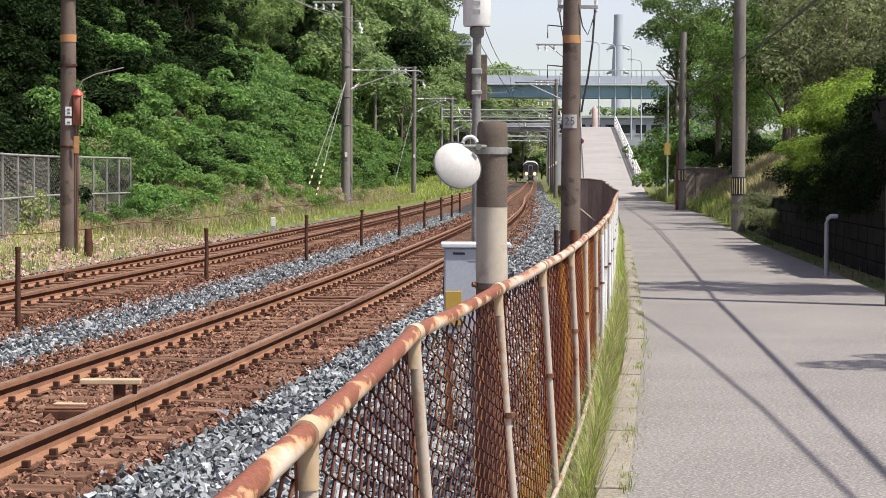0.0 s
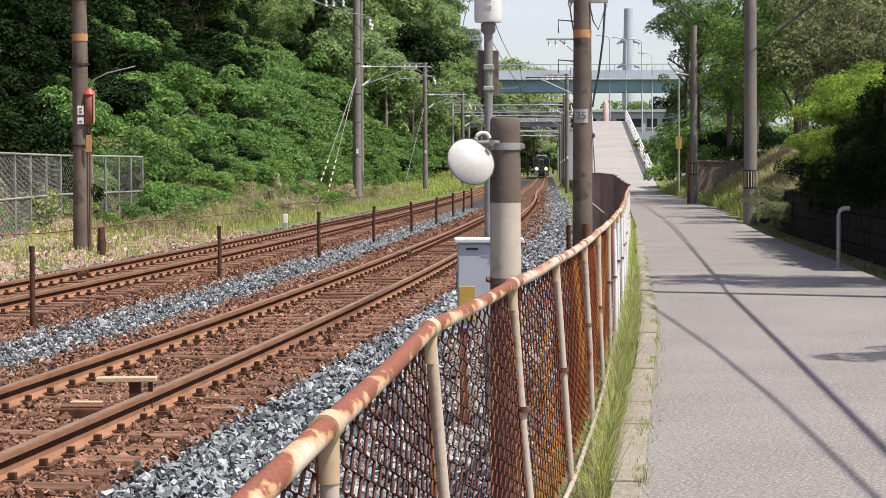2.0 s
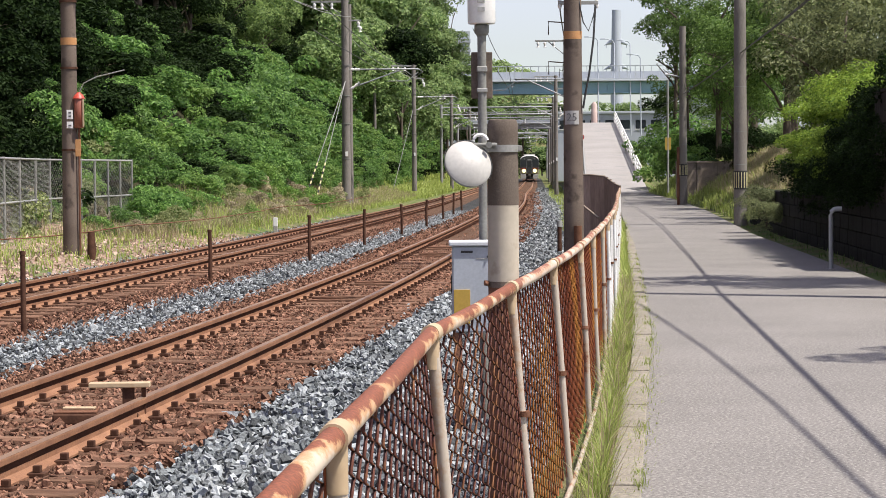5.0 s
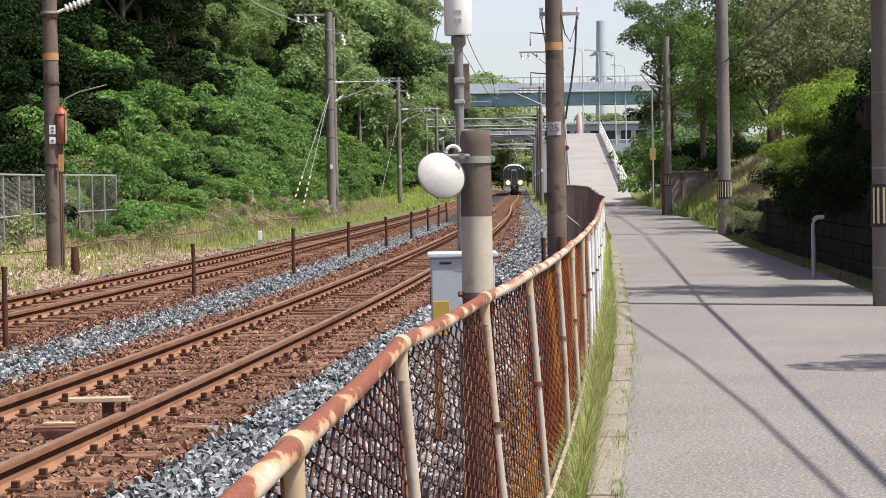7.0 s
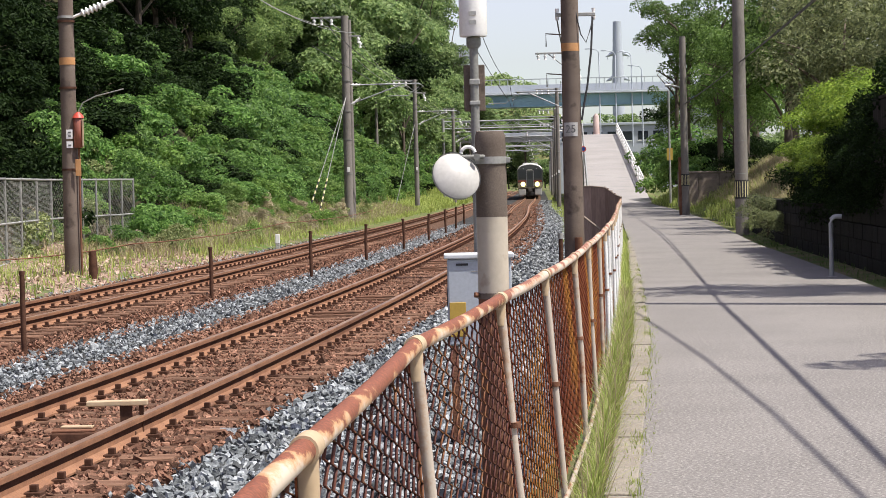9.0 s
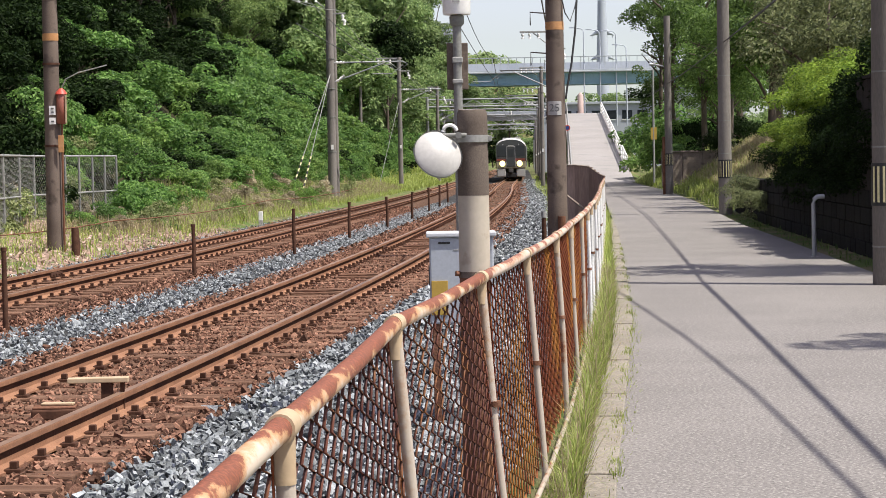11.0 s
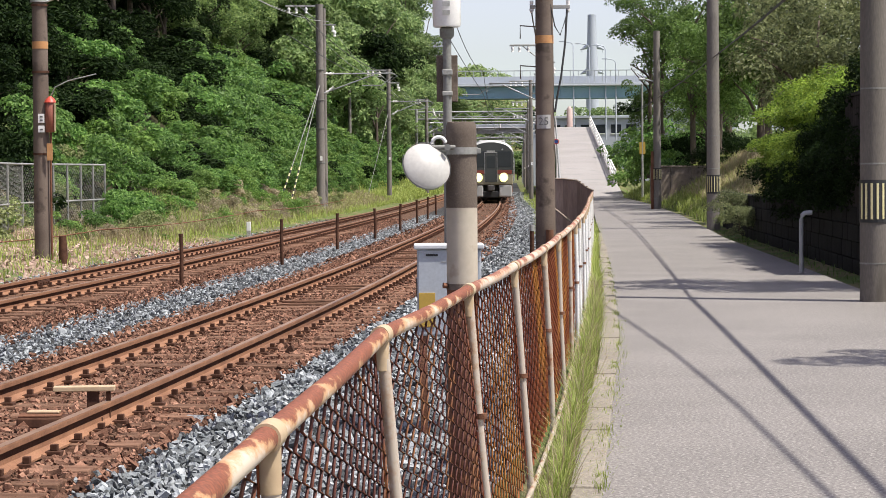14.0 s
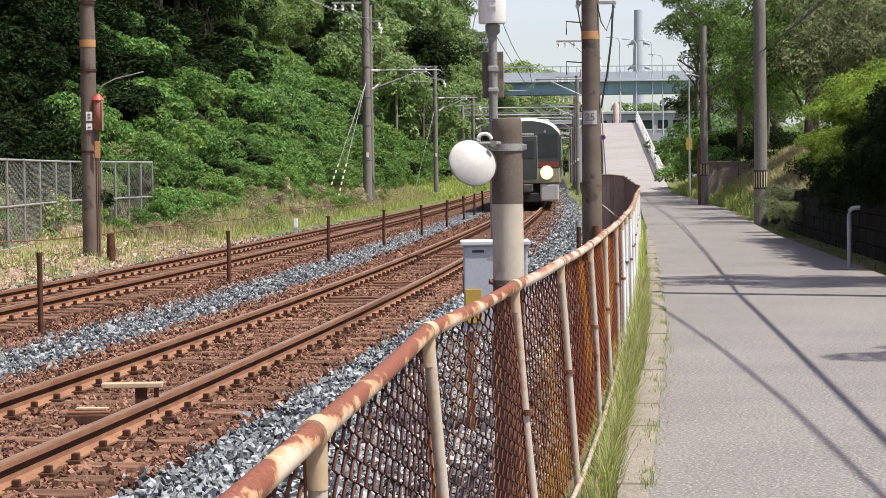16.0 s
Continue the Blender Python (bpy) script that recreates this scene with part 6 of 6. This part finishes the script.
# ---- rusty sheet fence where the lane fence ends ----
rs = thing("sheet_fence", "rust-brown corrugated sheet fence past the end of the wire fence", "fence", at=(0, 0, 0))
RS = [(3.0, 51.4), (3.3, 51.2), (3.6, 50.9), (3.8, 50.5), (3.9, 50.2)]
for i, ((x0, y0), (x1, y1)) in enumerate(zip(RS, RS[1:])):
    n = max(2, int(math.hypot(x1 - x0, y1 - y0) / 0.13))
    for k in range(n):
        t0, t1 = k / n, (k + 1) / n
        ax, ay, bx, by = x0 + (x1 - x0) * t0, y0 + (y1 - y0) * t0, x0 + (x1 - x0) * t1, y0 + (y1 - y0) * t1
        h = 1.39 - 0.26 * smoothstep(3.5, 3.92, ax)
        bm = B()
        ln = math.hypot(bx - ax, by - ay)
        box(bm, 0, ln - 0.003, -0.012, 0.012, 0, h + 0.1, 0, Matrix.Translation((ax, ay + 0.004 * (k % 2), -0.1)) @ Matrix.Rotation(math.atan2(by - ay, bx - ax), 4, "Z"))
        part("sheet_slat", bm, M_RUSTSHEET, rs)
part("top_cap", tube(B(), [(x, y - 0.004, 1.40 - 0.26 * smoothstep(3.5, 3.92, x)) for x, y in RS], 0.022, 8), M_TANCONC, rs, "pale weathered cap strip")
part("brace", tube(B(), [(3.02, 51.1, 0.78), (3.45, 50.75, 0.42)], 0.03, 6), M_TANCONC, rs, "pale slanting brace")

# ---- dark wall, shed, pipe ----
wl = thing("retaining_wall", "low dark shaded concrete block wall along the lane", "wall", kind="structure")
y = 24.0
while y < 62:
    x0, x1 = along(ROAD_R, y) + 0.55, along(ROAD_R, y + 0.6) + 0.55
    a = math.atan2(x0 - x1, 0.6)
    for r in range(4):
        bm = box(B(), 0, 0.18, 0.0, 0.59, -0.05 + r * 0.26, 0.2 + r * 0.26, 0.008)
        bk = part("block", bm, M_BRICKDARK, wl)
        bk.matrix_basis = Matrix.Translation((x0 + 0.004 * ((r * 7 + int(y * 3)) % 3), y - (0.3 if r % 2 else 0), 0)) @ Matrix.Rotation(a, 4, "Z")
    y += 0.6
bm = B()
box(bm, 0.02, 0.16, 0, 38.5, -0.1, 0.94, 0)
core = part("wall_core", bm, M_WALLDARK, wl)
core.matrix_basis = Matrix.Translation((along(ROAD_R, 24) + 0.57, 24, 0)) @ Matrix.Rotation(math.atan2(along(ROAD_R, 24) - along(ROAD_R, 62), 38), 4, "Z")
ribbon("bank_top", lambda y: along(ROAD_R, y) + 0.74, lambda y: along(ROAD_R, y) + 8.0, lambda y: 0.9, list(range(22, 66, 2)), M_SOIL, "dark soil behind the low wall", "ground", 0.3)
blades("wall_foot_weeds", lambda rng, n: np.stack([(lambda y: np.array([along(ROAD_R, a) for a in y]) + rng.uniform(0.1, 0.55, n))(yy := rng.uniform(24, 62, n)), yy, np.full(n, -0.03)], 1), 600, 0.10, 0.006, M_LEAF_LANE, "weeds at the foot of the dark wall", 31, 0.9)
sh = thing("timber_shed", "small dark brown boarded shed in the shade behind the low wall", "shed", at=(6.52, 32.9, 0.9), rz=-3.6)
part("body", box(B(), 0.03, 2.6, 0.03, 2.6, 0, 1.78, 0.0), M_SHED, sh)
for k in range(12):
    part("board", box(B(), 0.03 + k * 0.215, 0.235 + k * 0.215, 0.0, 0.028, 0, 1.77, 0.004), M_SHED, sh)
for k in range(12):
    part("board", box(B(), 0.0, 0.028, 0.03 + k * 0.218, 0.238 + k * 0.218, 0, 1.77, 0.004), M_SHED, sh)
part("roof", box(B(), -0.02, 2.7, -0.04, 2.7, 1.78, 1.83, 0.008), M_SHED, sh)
pp = thing("vent_pipe", "grey steel pipe with bent top beside the wall", "pipe", at=(5.72, 34.0, -0.05))
part("upright", tube(B(), [(0, 0, 0), (0, 0, 0.86), (0.01, 0, 0.92), (0.05, 0, 0.955), (0.11, 0, 0.96), (0.16, 0, 0.96)], 0.036, 12), M_GALV, pp)
part("foot", box(B(), -0.07, 0.07, -0.07, 0.07, 0, 0.06, 0.01), M_CONCRETE, pp)

# low concrete wall and posts on the grassy slope
sw = thing("slope_wall", "low weathered concrete wall on the grassy slope", "wall", kind="structure")
for k in range(8):
    part("panel", box(B(), 10.75 + k * 0.95, 11.68 + k * 0.95, 101.6, 101.8, 0.2, 1.75, 0.01), M_TANCONC, sw)
    part("coping", box(B(), 10.73 + k * 0.95, 11.69 + k * 0.95, 101.55, 101.85, 1.753, 1.83, 0.01), M_TANCONC, sw)
blades("slope_grass", lambda rng, n: (lambda y, a: np.stack([np.array([along(ROAD_R, b) for b in y]) + 0.25 + a * 3.6, y, 0.0 + 2.2 * a * np.array([smoothstep(62, 90, b) * (1 - smoothstep(130, 160, b)) for b in y]) - 0.05], 1))(rng.uniform(63, 140, n), rng.uniform(0, 1, n)), 9000, 0.42, 0.014, M_GRASS, "sunlit grass on the slope beside the lane", 32, 0.8)
blades("slope_straw", lambda rng, n: (lambda y, a: np.stack([np.array([along(ROAD_R, b) for b in y]) + 0.5 + a * 3.2, y, 0.0 + 2.2 * a * np.array([smoothstep(62, 90, b) for b in y]) - 0.05], 1))(rng.uniform(68, 98, n), rng.uniform(0.2, 1, n)), 7000, 0.5, 0.014, M_DRYGRASS, "dry straw on the slope beside the lane", 33, 0.8)
yp = thing("sign_post", "slim post with small yellow sign beside the lane", "sign", at=(12.1, 118, 0.2))
part("pole", tube(B(), [(0, 0, 0), (0, 0, 6.0)], 0.06, 8), M_GALVMATT, yp)
part("sign", box(B(), -0.16, 0.16, -0.05, -0.03, 2.3, 2.95, 0.005), M_YELLOW, yp, "yellow sign plate")

# ---- ramp rails and traffic sign ----


def guard_rail(name, label, line, y0, y1, height, material, off, boards):
    g = thing(name, label, "railing", "ramp railings")
    n = int((y1 - y0) / 4)
    pts = [(along(line, y0 + (y1 - y0) * k / n) + off, y0 + (y1 - y0) * k / n, ramp_z(y0 + (y1 - y0) * k / n)) for k in range(n + 1)]
    for x, y, z in pts:
        part("post", tube(B(), [(x, y, z - 0.2), (x, y, z + height)], 0.05, 8), material, g)
    for h in boards:
        for (a, b) in zip(pts, pts[1:]):
            part("rail", tube(B(), [(a[0], a[1], a[2] + h), (b[0], b[1], b[2] + h)], 0.06, 8), material, g)


guard_rail("ramp_railing", "white tubular guard railing along the ramp", RAMP_R, 150, 224, 1.0, M_WHITE, -0.15, (0.95, 0.6, 0.3))
guard_rail("ramp_fence", "grey metal railing along the ramp edge above the railway", RAMP_L, 142, 224, 1.1, M_GALVMATT, 0.15, (1.05, 0.55))
ts = thing("traffic_sign", "round dark traffic sign on a thin post at the ramp", "traffic sign", at=(9.3, 146, 0.3))
part("post", tube(B(), [(0, 0, 0), (0, 0, 3.6)], 0.035, 8), M_GALVMATT, ts)
part("disc", tube(B(), [(0, -0.06, 3.32), (0, -0.04, 3.32)], 0.19, 20), M_RED, ts, "red disc")
part("disc_face", tube(B(), [(0, -0.066, 3.32), (0, -0.061, 3.32)], 0.13, 20), surf("sign_blue", (0.02, 0.05, 0.2), (0.03, 0.06, 0.25), 2, 0.5, bump=0), ts, "blue sign face")
# fill below the ramp
verts, faces = [], []
for y in (141, 160, 180, 200, 220, 330):
    verts += [(along(RAMP_L, y) - 0.2, y, -0.4), (along(RAMP_L, y) + 0.05, y, ramp_z(y) - 0.45), (along(RAMP_R, y) - 0.05, y, ramp_z(y) - 0.45), (along(RAMP_R, y) + 1.2 + 0.6 * ramp_z(y), y, -0.4)]
for i in range(5):
    for j in range(3):
        k = 4 * i + j
        faces.append((k, k + 4, k + 5, k + 1))
tagged(mesh_part("ramp_fill", verts, faces, M_SOIL), "grassy embankment sides below the ramp", "embankment", kind="structure")

# ---- overpass, low bridge, far buildings ----
br = thing("overpass", "teal steel girder road overpass with pale railing", "bridge", at=(0, 300, 0))
part("girder", box(B(), -40, 70, 0, 1.0, 11.9, 13.4, 0.05), M_TEAL_HAZED, br, "teal painted steel girder, greyed for haze")
part("lower_flange", box(B(), -40, 70, -0.25, 1.25, 11.75, 11.9, 0.02), M_TEAL_HAZED, br)
part("deck", box(B(), -40, 70, -0.8, 10, 13.4, 13.62, 0.05), M_BRIDGE, br, "pale concrete deck edge")
part("back_girder", box(B(), -40, 70, 8, 9, 11.9, 13.4, 0.05), M_TEAL_HAZED, br)
part("parapet", box(B(), -40, 70, -0.7, -0.5, 13.62, 13.8, 0.02), M_BRIDGE, br)
part("hand_rail", box(B(), -40, 70, -0.68, -0.58, 15.45, 15.58, 0.01), M_BRIDGE, br)
for k in range(92):
    part("baluster", box(B(), -36 + k * 1.1, -35.9 + k * 1.1, -0.66, -0.6, 13.8, 15.45, 0), M_BRIDGE, br)
part("screen", box(B(), -40, 70, 9.7, 9.75, 13.7, 15.2, 0), M_FARWALL, br, "pale far-side parapet screen")
for k in range(36):
    part("stiffener", box(B(), -40 + k * 3.0, -39.85 + k * 3.0, -0.12, 0.0, 11.9, 13.4, 0), M_TEAL_HAZED, br)
for x in (-14, 36):
    part("pier", box(B(), x - 1.2, x + 1.2, 1, 8, -1, 11.75, 0.1), M_BRIDGE, br)
lb = thing("low_bridge", "low pale footbridge crossing the railway", "bridge", at=(0, 262, 0))
part("deck", box(B(), -14, 13.5, 0, 2.4, 6.95, 7.4, 0.04), M_FARWALL, lb)
part("top_rail", box(B(), -14, 13.5, 0, 0.1, 8.3, 8.4, 0), M_GALVMATT, lb)
for k in range(20):
    part("post", box(B(), -14 + k * 1.4, -13.92 + k * 1.4, 0.02, 0.08, 7.5, 8.3, 0), M_GALVMATT, lb)
part("beam", box(B(), -14, 13.5, 0.3, 0.6, 6.3, 6.9, 0.02), M_GALVMATT, lb)
for x in (-5.5,):
    part("pier", box(B(), x - 0.3, x + 0.3, 0.5, 1.6, -0.5, 6.3, 0.03), M_CONCRETE, lb)
# buildings seen below the overpass
fb = thing("far_building", "blue-grey low building under the overpass", "building", at=(20.5, 345, 5.5))
part("wall", box(B(), -2, 30, 0, 12, -6, 4.6, 0.05), M_FARWALL, fb)
part("roof", box(B(), -2.4, 30.4, -0.4, 12.4, 4.6, 5.0, 0.05), M_BRIDGE, fb)
for k in range(-1, 12):
    wn_ = part("window", box(B(), 0.8 + k * 2.4, 2.4 + k * 2.4, -0.06, -0.01, 2.2, 3.6, 0), M_GLASS, fb)
    part("frame", box(B(), 0.7 + k * 2.4, 2.5 + k * 2.4, -0.1, -0.06, 2.08, 2.2, 0), M_WHITE, wn_)
pc = thing("pink_column", "pinkish round-topped concrete column beside the ramp top", "column", at=(17.6, 250, 5.8))
part("shaft", tube(B(), [(0, 0, 0), (0, 0, 3.0), (0, 0, 3.3)], [0.36, 0.34, 0.12], 12), surf("pink_concrete", (0.48, 0.36, 0.32), (0.55, 0.42, 0.38), 1, 0.8, bump=0.05), pc)
ap = thing("apartment_block", "distant pale apartment block behind the hilltop trees", "building", at=(0.5, 700, 0))
part("wall", box(B(), 0, 9.6, 0, 10, 0, 45.8, 0.1), M_BRIDGE, ap)
for k in range(5):
    part("balcony", box(B(), -0.2, 9.8, -1.0, -0.02, 30 + k * 3.0, 31.1 + k * 3.0, 0.05), M_FARWALL, ap)
    # windows painted nearly as pale as the wall to suggest haze
    part("window", box(B(), 0.6, 9.0, -0.03, 0.0, 31.3 + k * 3.0, 32.6 + k * 3.0, 0), M_TOWER, ap)
tw = thing("pylon", "tall pale grey tubular power pylon with short arms", "pylon", at=(73.3, 900, 0))
part("shaft", tube(B(), [(0, 0, 0), (0, 0, 48), (0, 0, 52), (0, 0, 66.5)], [2.9, 2.35, 2.1, 1.75], 16), M_TOWER, tw)
for z in (42.5, 52.5):
    for sx in (-1, 1):
        part("arm", tube(B(), [(0, 0, z + 2.2), (sx * 2.6, 0, z + 0.6), (sx * 5.0, 0, z - 0.4)], [1.7, 0.9, 0.15], 8), M_TOWER, tw)
    for sx in (-1, 1):
        part("insulator_string", tube(B(), [(sx * 4.2, 0, z - 0.3), (sx * 4.2, 0, z - 1.5)], 0.12, 6), M_TOWER, tw)
for x, h in ((21.7, 19.4), (23.9, 19.1), (26.1, 18.9), (27.5, 17.0)):
    sl = thing("street_lamp", "slim grey street lamp standing on the overpass", "street lamp", "street lamps on the overpass", at=(x, 299.6, 7.0 if x < 20 else 6.0))
    part("pole", tube(B(), [(0, 0, 0), (0, 0, h - 6.5), (-0.3, 0, h - 6.1), (-1.4, 0, h - 5.9)], [0.1, 0.08, 0.07, 0.06], 8), M_TOWER, sl)
    part("head", box(B(), -1.9, -1.2, -0.12, 0.12, h - 6.0, h - 5.85, 0.02), M_TOWER, sl)

# ---- train ----
HALF, ROOF = 1.475, 3.68


def car_section(scale_x=1.0, floor=1.0):
    pts = [(1.40, floor), (HALF, floor + 0.35), (HALF, 2.75), (1.45, 2.96), (1.39, 3.14), (1.29, 3.29), (1.13, 3.42), (0.92, 3.52), (0.64, 3.60), (0.33, 3.66), (0.0, ROOF)]
    pts = [(x * scale_x, z) for x, z in pts]
    return pts + [(-x, z) for x, z in reversed(pts[:-1])]


def train_car(lead):
    """Car in its own space: front face at y = 0, the body runs to +y; z = 0 at the rail."""
    t = thing("train_car", "white commuter train car with black front and lit headlights" if lead else "white commuter train car coupled behind", "train", "cars of the train")
    bm = B()
    stations = [(0.0, 0.90), (0.12, 0.965), (0.4, 1.0), (19.6, 1.0)] if lead else [(0.3, 1.0), (19.6, 1.0)]
    rings = []
    for y, s in stations:
        zs = car_section(s)
        rings.append([bm.verts.new((x, y, z if y > 0.3 or z < 3 else 3 + (z - 3) * (0.80 if y == 0 else 0.92))) for x, z in zs])
    n = len(rings[0])
    for a, b in zip(rings, rings[1:]):
        for k in range(n):
            f = bm.faces.new((a[k], a[(k + 1) % n], b[(k + 1) % n], b[k]))
    bm.faces.new(rings[0])
    bm.faces.new(list(reversed(rings[-1])))
    bmesh.ops.recalc_face_normals(bm, faces=bm.faces[:])
    if lead:
        for fc in bm.faces:
            c = fc.calc_center_median()
            if c.y < 0.38 and c.z < 3.0 and abs(c.z - 2.0) < 1.2:
                fc.material_index = 1
    body = part("body", bm, M_TRAINWHITE, t)
    body.data.materials.append(M_TRAINBLACK)
    for sx in (-1, 1):
        for k in range(3):
            yy = 3.0 + k * 6.2
            part("door", box(B(), sx * HALF - 0.015, sx * HALF + 0.015, yy, yy + 1.3, 1.15, 2.95, 0.004), M_GALV, body)
            for w in range(2):
                part("window", box(B(), sx * HALF - 0.012, sx * HALF + 0.012, yy + 1.8 + w * 2.0, yy + 3.5 + w * 2.0, 1.85, 2.75, 0.004), M_GLASS, body)
        part("stripe", box(B(), sx * HALF - 0.008, sx * HALF + 0.008, 0.5, 19.5, 1.55, 1.75, 0), M_TRAINBROWN, body)
    part("roof_unit", box(B(), -0.9, 0.9, 8, 11.5, 3.4, 3.78, 0.08), M_SKIRT, t, "grey roof air conditioner")
    for y in (3.0, 16.6):
        bg = part("bogie", box(B(), -1.0, 1.0, y - 1.3, y + 1.3, 0.35, 0.85, 0.05), M_UNDER, t)
        for dy in (-1.05, 1.05):
            for sx in (-0.56, 0.56):
                part("wheel", tube(B(), [(sx - 0.06, y + dy, 0.43), (sx + 0.06, y + dy, 0.43)], 0.43, 20), M_UNDER, bg)
    part("underframe", box(B(), -1.25, 1.25, 0.8, 19.3, 0.45, 1.02, 0.03), M_UNDER, t)
    if not lead:
        return t
    outline = [(1.40, 1.62), (1.455, 2.0), (1.455, 2.72), (1.40, 3.02), (1.22, 3.17), (0.7, 3.25), (0.0, 3.28)]
    outline += [(-x, z) for x, z in reversed(outline[:-1])]
    bm = B()
    bm.faces.new([bm.verts.new((x * 0.985, -0.06, z)) for x, z in outline])
    ext = bmesh.ops.extrude_face_region(bm, geom=bm.faces[:])
    for v in ext["geom"]:
        if isinstance(v, bmesh.types.BMVert):
            v.co.y, v.co.x = 0.40, v.co.x * 1.018
    bmesh.ops.recalc_face_normals(bm, faces=bm.faces[:])
    part("face_panel", bm, M_TRAINBLACK, t, "black glazed front")
    part("windscreen", box(B(), 0.42, 1.3, -0.075, -0.05, 2.05, 3.0, 0.02), M_GLASS, t)
    part("windscreen", box(B(), -1.3, -0.42, -0.075, -0.05, 2.05, 3.0, 0.02), M_GLASS, t)
    dr = part("front_door", box(B(), -0.38, 0.38, -0.09, -0.05, 1.15, 2.92, 0.015), M_TRAINBLACK, t, "black gangway door")
    part("door_window", box(B(), -0.26, 0.26, -0.1, -0.09, 2.0, 2.7, 0.01), M_GLASS, dr)
    for sx in (-0.4, 0.4):
        part("door_edge", box(B(), sx - 0.018, sx + 0.018, -0.1, -0.05, 1.15, 2.92, 0.004), M_GALV, dr, "bright metal door edge")
    part("destination_board", box(B(), -0.42, 0.42, -0.085, -0.05, 2.94, 3.06, 0.006), M_TRAINBLACK, t)
    part("destination_bar", box(B(), -0.27, 0.27, -0.093, -0.086, 2.97, 3.04, 0), M_SKIRT, t, "pale destination lettering")
    part("door_head", box(B(), -0.42, 0.42, -0.1, -0.05, 2.90, 2.935, 0.004), M_SKIRT, t)
    # olive tint of the waist panel stands for the headlights' glare
    part("waist_panel", box(B(), -1.41, 1.41, -0.06, 0.10, 0.98, 1.615, 0.06), surf("train_waist_glare", (0.30, 0.27, 0.17), (0.36, 0.33, 0.22), 1, 0.4, bump=0), t, "waist panel below the windscreen, tinted for headlight glare")
    part("red_stripe", box(B(), -1.36, 1.36, -0.072, -0.06, 1.64, 1.86, 0), M_TRAINBROWN, t, "dark red stripe")
    for sx in (-1, 1):
        hl = part("headlight", tube(B(), [(sx * 0.82, -0.04, 1.42), (sx * 0.82, -0.10, 1.42)], 0.29, 20), M_GALV, t)
        # wide glowing disc added behind the bulb as the halo of its light
        part("halo_disc", tube(B(), [(sx * 0.82, -0.101, 1.42), (sx * 0.82, -0.112, 1.42)], 0.28, 20), M_HALO, hl, "yellow glowing disc for the headlight's halo")
        part("bulb", tube(B(), [(sx * 0.82, -0.113, 1.42), (sx * 0.82, -0.122, 1.42)], 0.19, 20), M_HEADLIGHT, hl, "glowing headlight bulb")
        part("skirt", box(B(), sx * 0.93 - 0.42, sx * 0.93 + 0.42, -0.05, 0.35, 0.24, 0.97, 0.08), M_SKIRT, t, "pale grey skirt")
        part("top_lamp", tube(B(), [(sx * 0.75, -0.05, 3.1), (sx * 0.75, -0.07, 3.1)], 0.06, 10), M_GALV, t)
    cp = part("coupler", box(B(), -0.16, 0.16, -0.55, 0.1, 0.72, 1.0, 0.04), M_BLACK, t)
    part("coupler_head", box(B(), -0.22, 0.22, -0.72, -0.5, 0.66, 1.02, 0.05), M_UNDER, cp)
    part("plough", box(B(), -0.75, 0.75, 0.0, 0.3, 0.2, 0.6, 0.05), M_BLACK, t)
    return t


lead_car = train_car(True)
second_car = train_car(False)
for car in (lead_car, second_car):
    for ob in car.children_recursive:
        if ob.name.split(".")[0] not in ("bogie", "wheel", "coupler", "coupler_head"):
            ob.data.transform(Matrix.Diagonal((0.985, 1, 1.06, 1)))
third_car = copy_thing(second_car, pose(0, 0, 0))

TRAIN = [(0.0, 415.0), (1.0, 398.2), (2.0, 381.0), (3.0, 363.5), (4.0, 345.8), (5.0, 327.5), (6.0, 308.5), (7.0, 289.0), (8.0, 269.0), (9.0, 248.5), (10.0, 227.5), (11.0, 206.0), (12.0, 184.3), (13.0, 162.3), (14.0, 140.2), (15.0, 118.0), (16.0, 95.8)]


def car_rows(back):
    rows = []
    for t, y in TRAIN:
        a = y + back
        slope = math.degrees(math.atan((line_x(a + 17) - line_x(a + 3)) / 14))
        rows.append((t, pose(line_x(a + 3) - 3 * math.tan(radians(slope)), a, rail_z(a + 3), 0, 0, -slope)))
    return rows


def motions():
    walk(lead_car, car_rows(0.0))
    walk(second_car, car_rows(20.0))
    walk(third_car, car_rows(40.0))


motions()
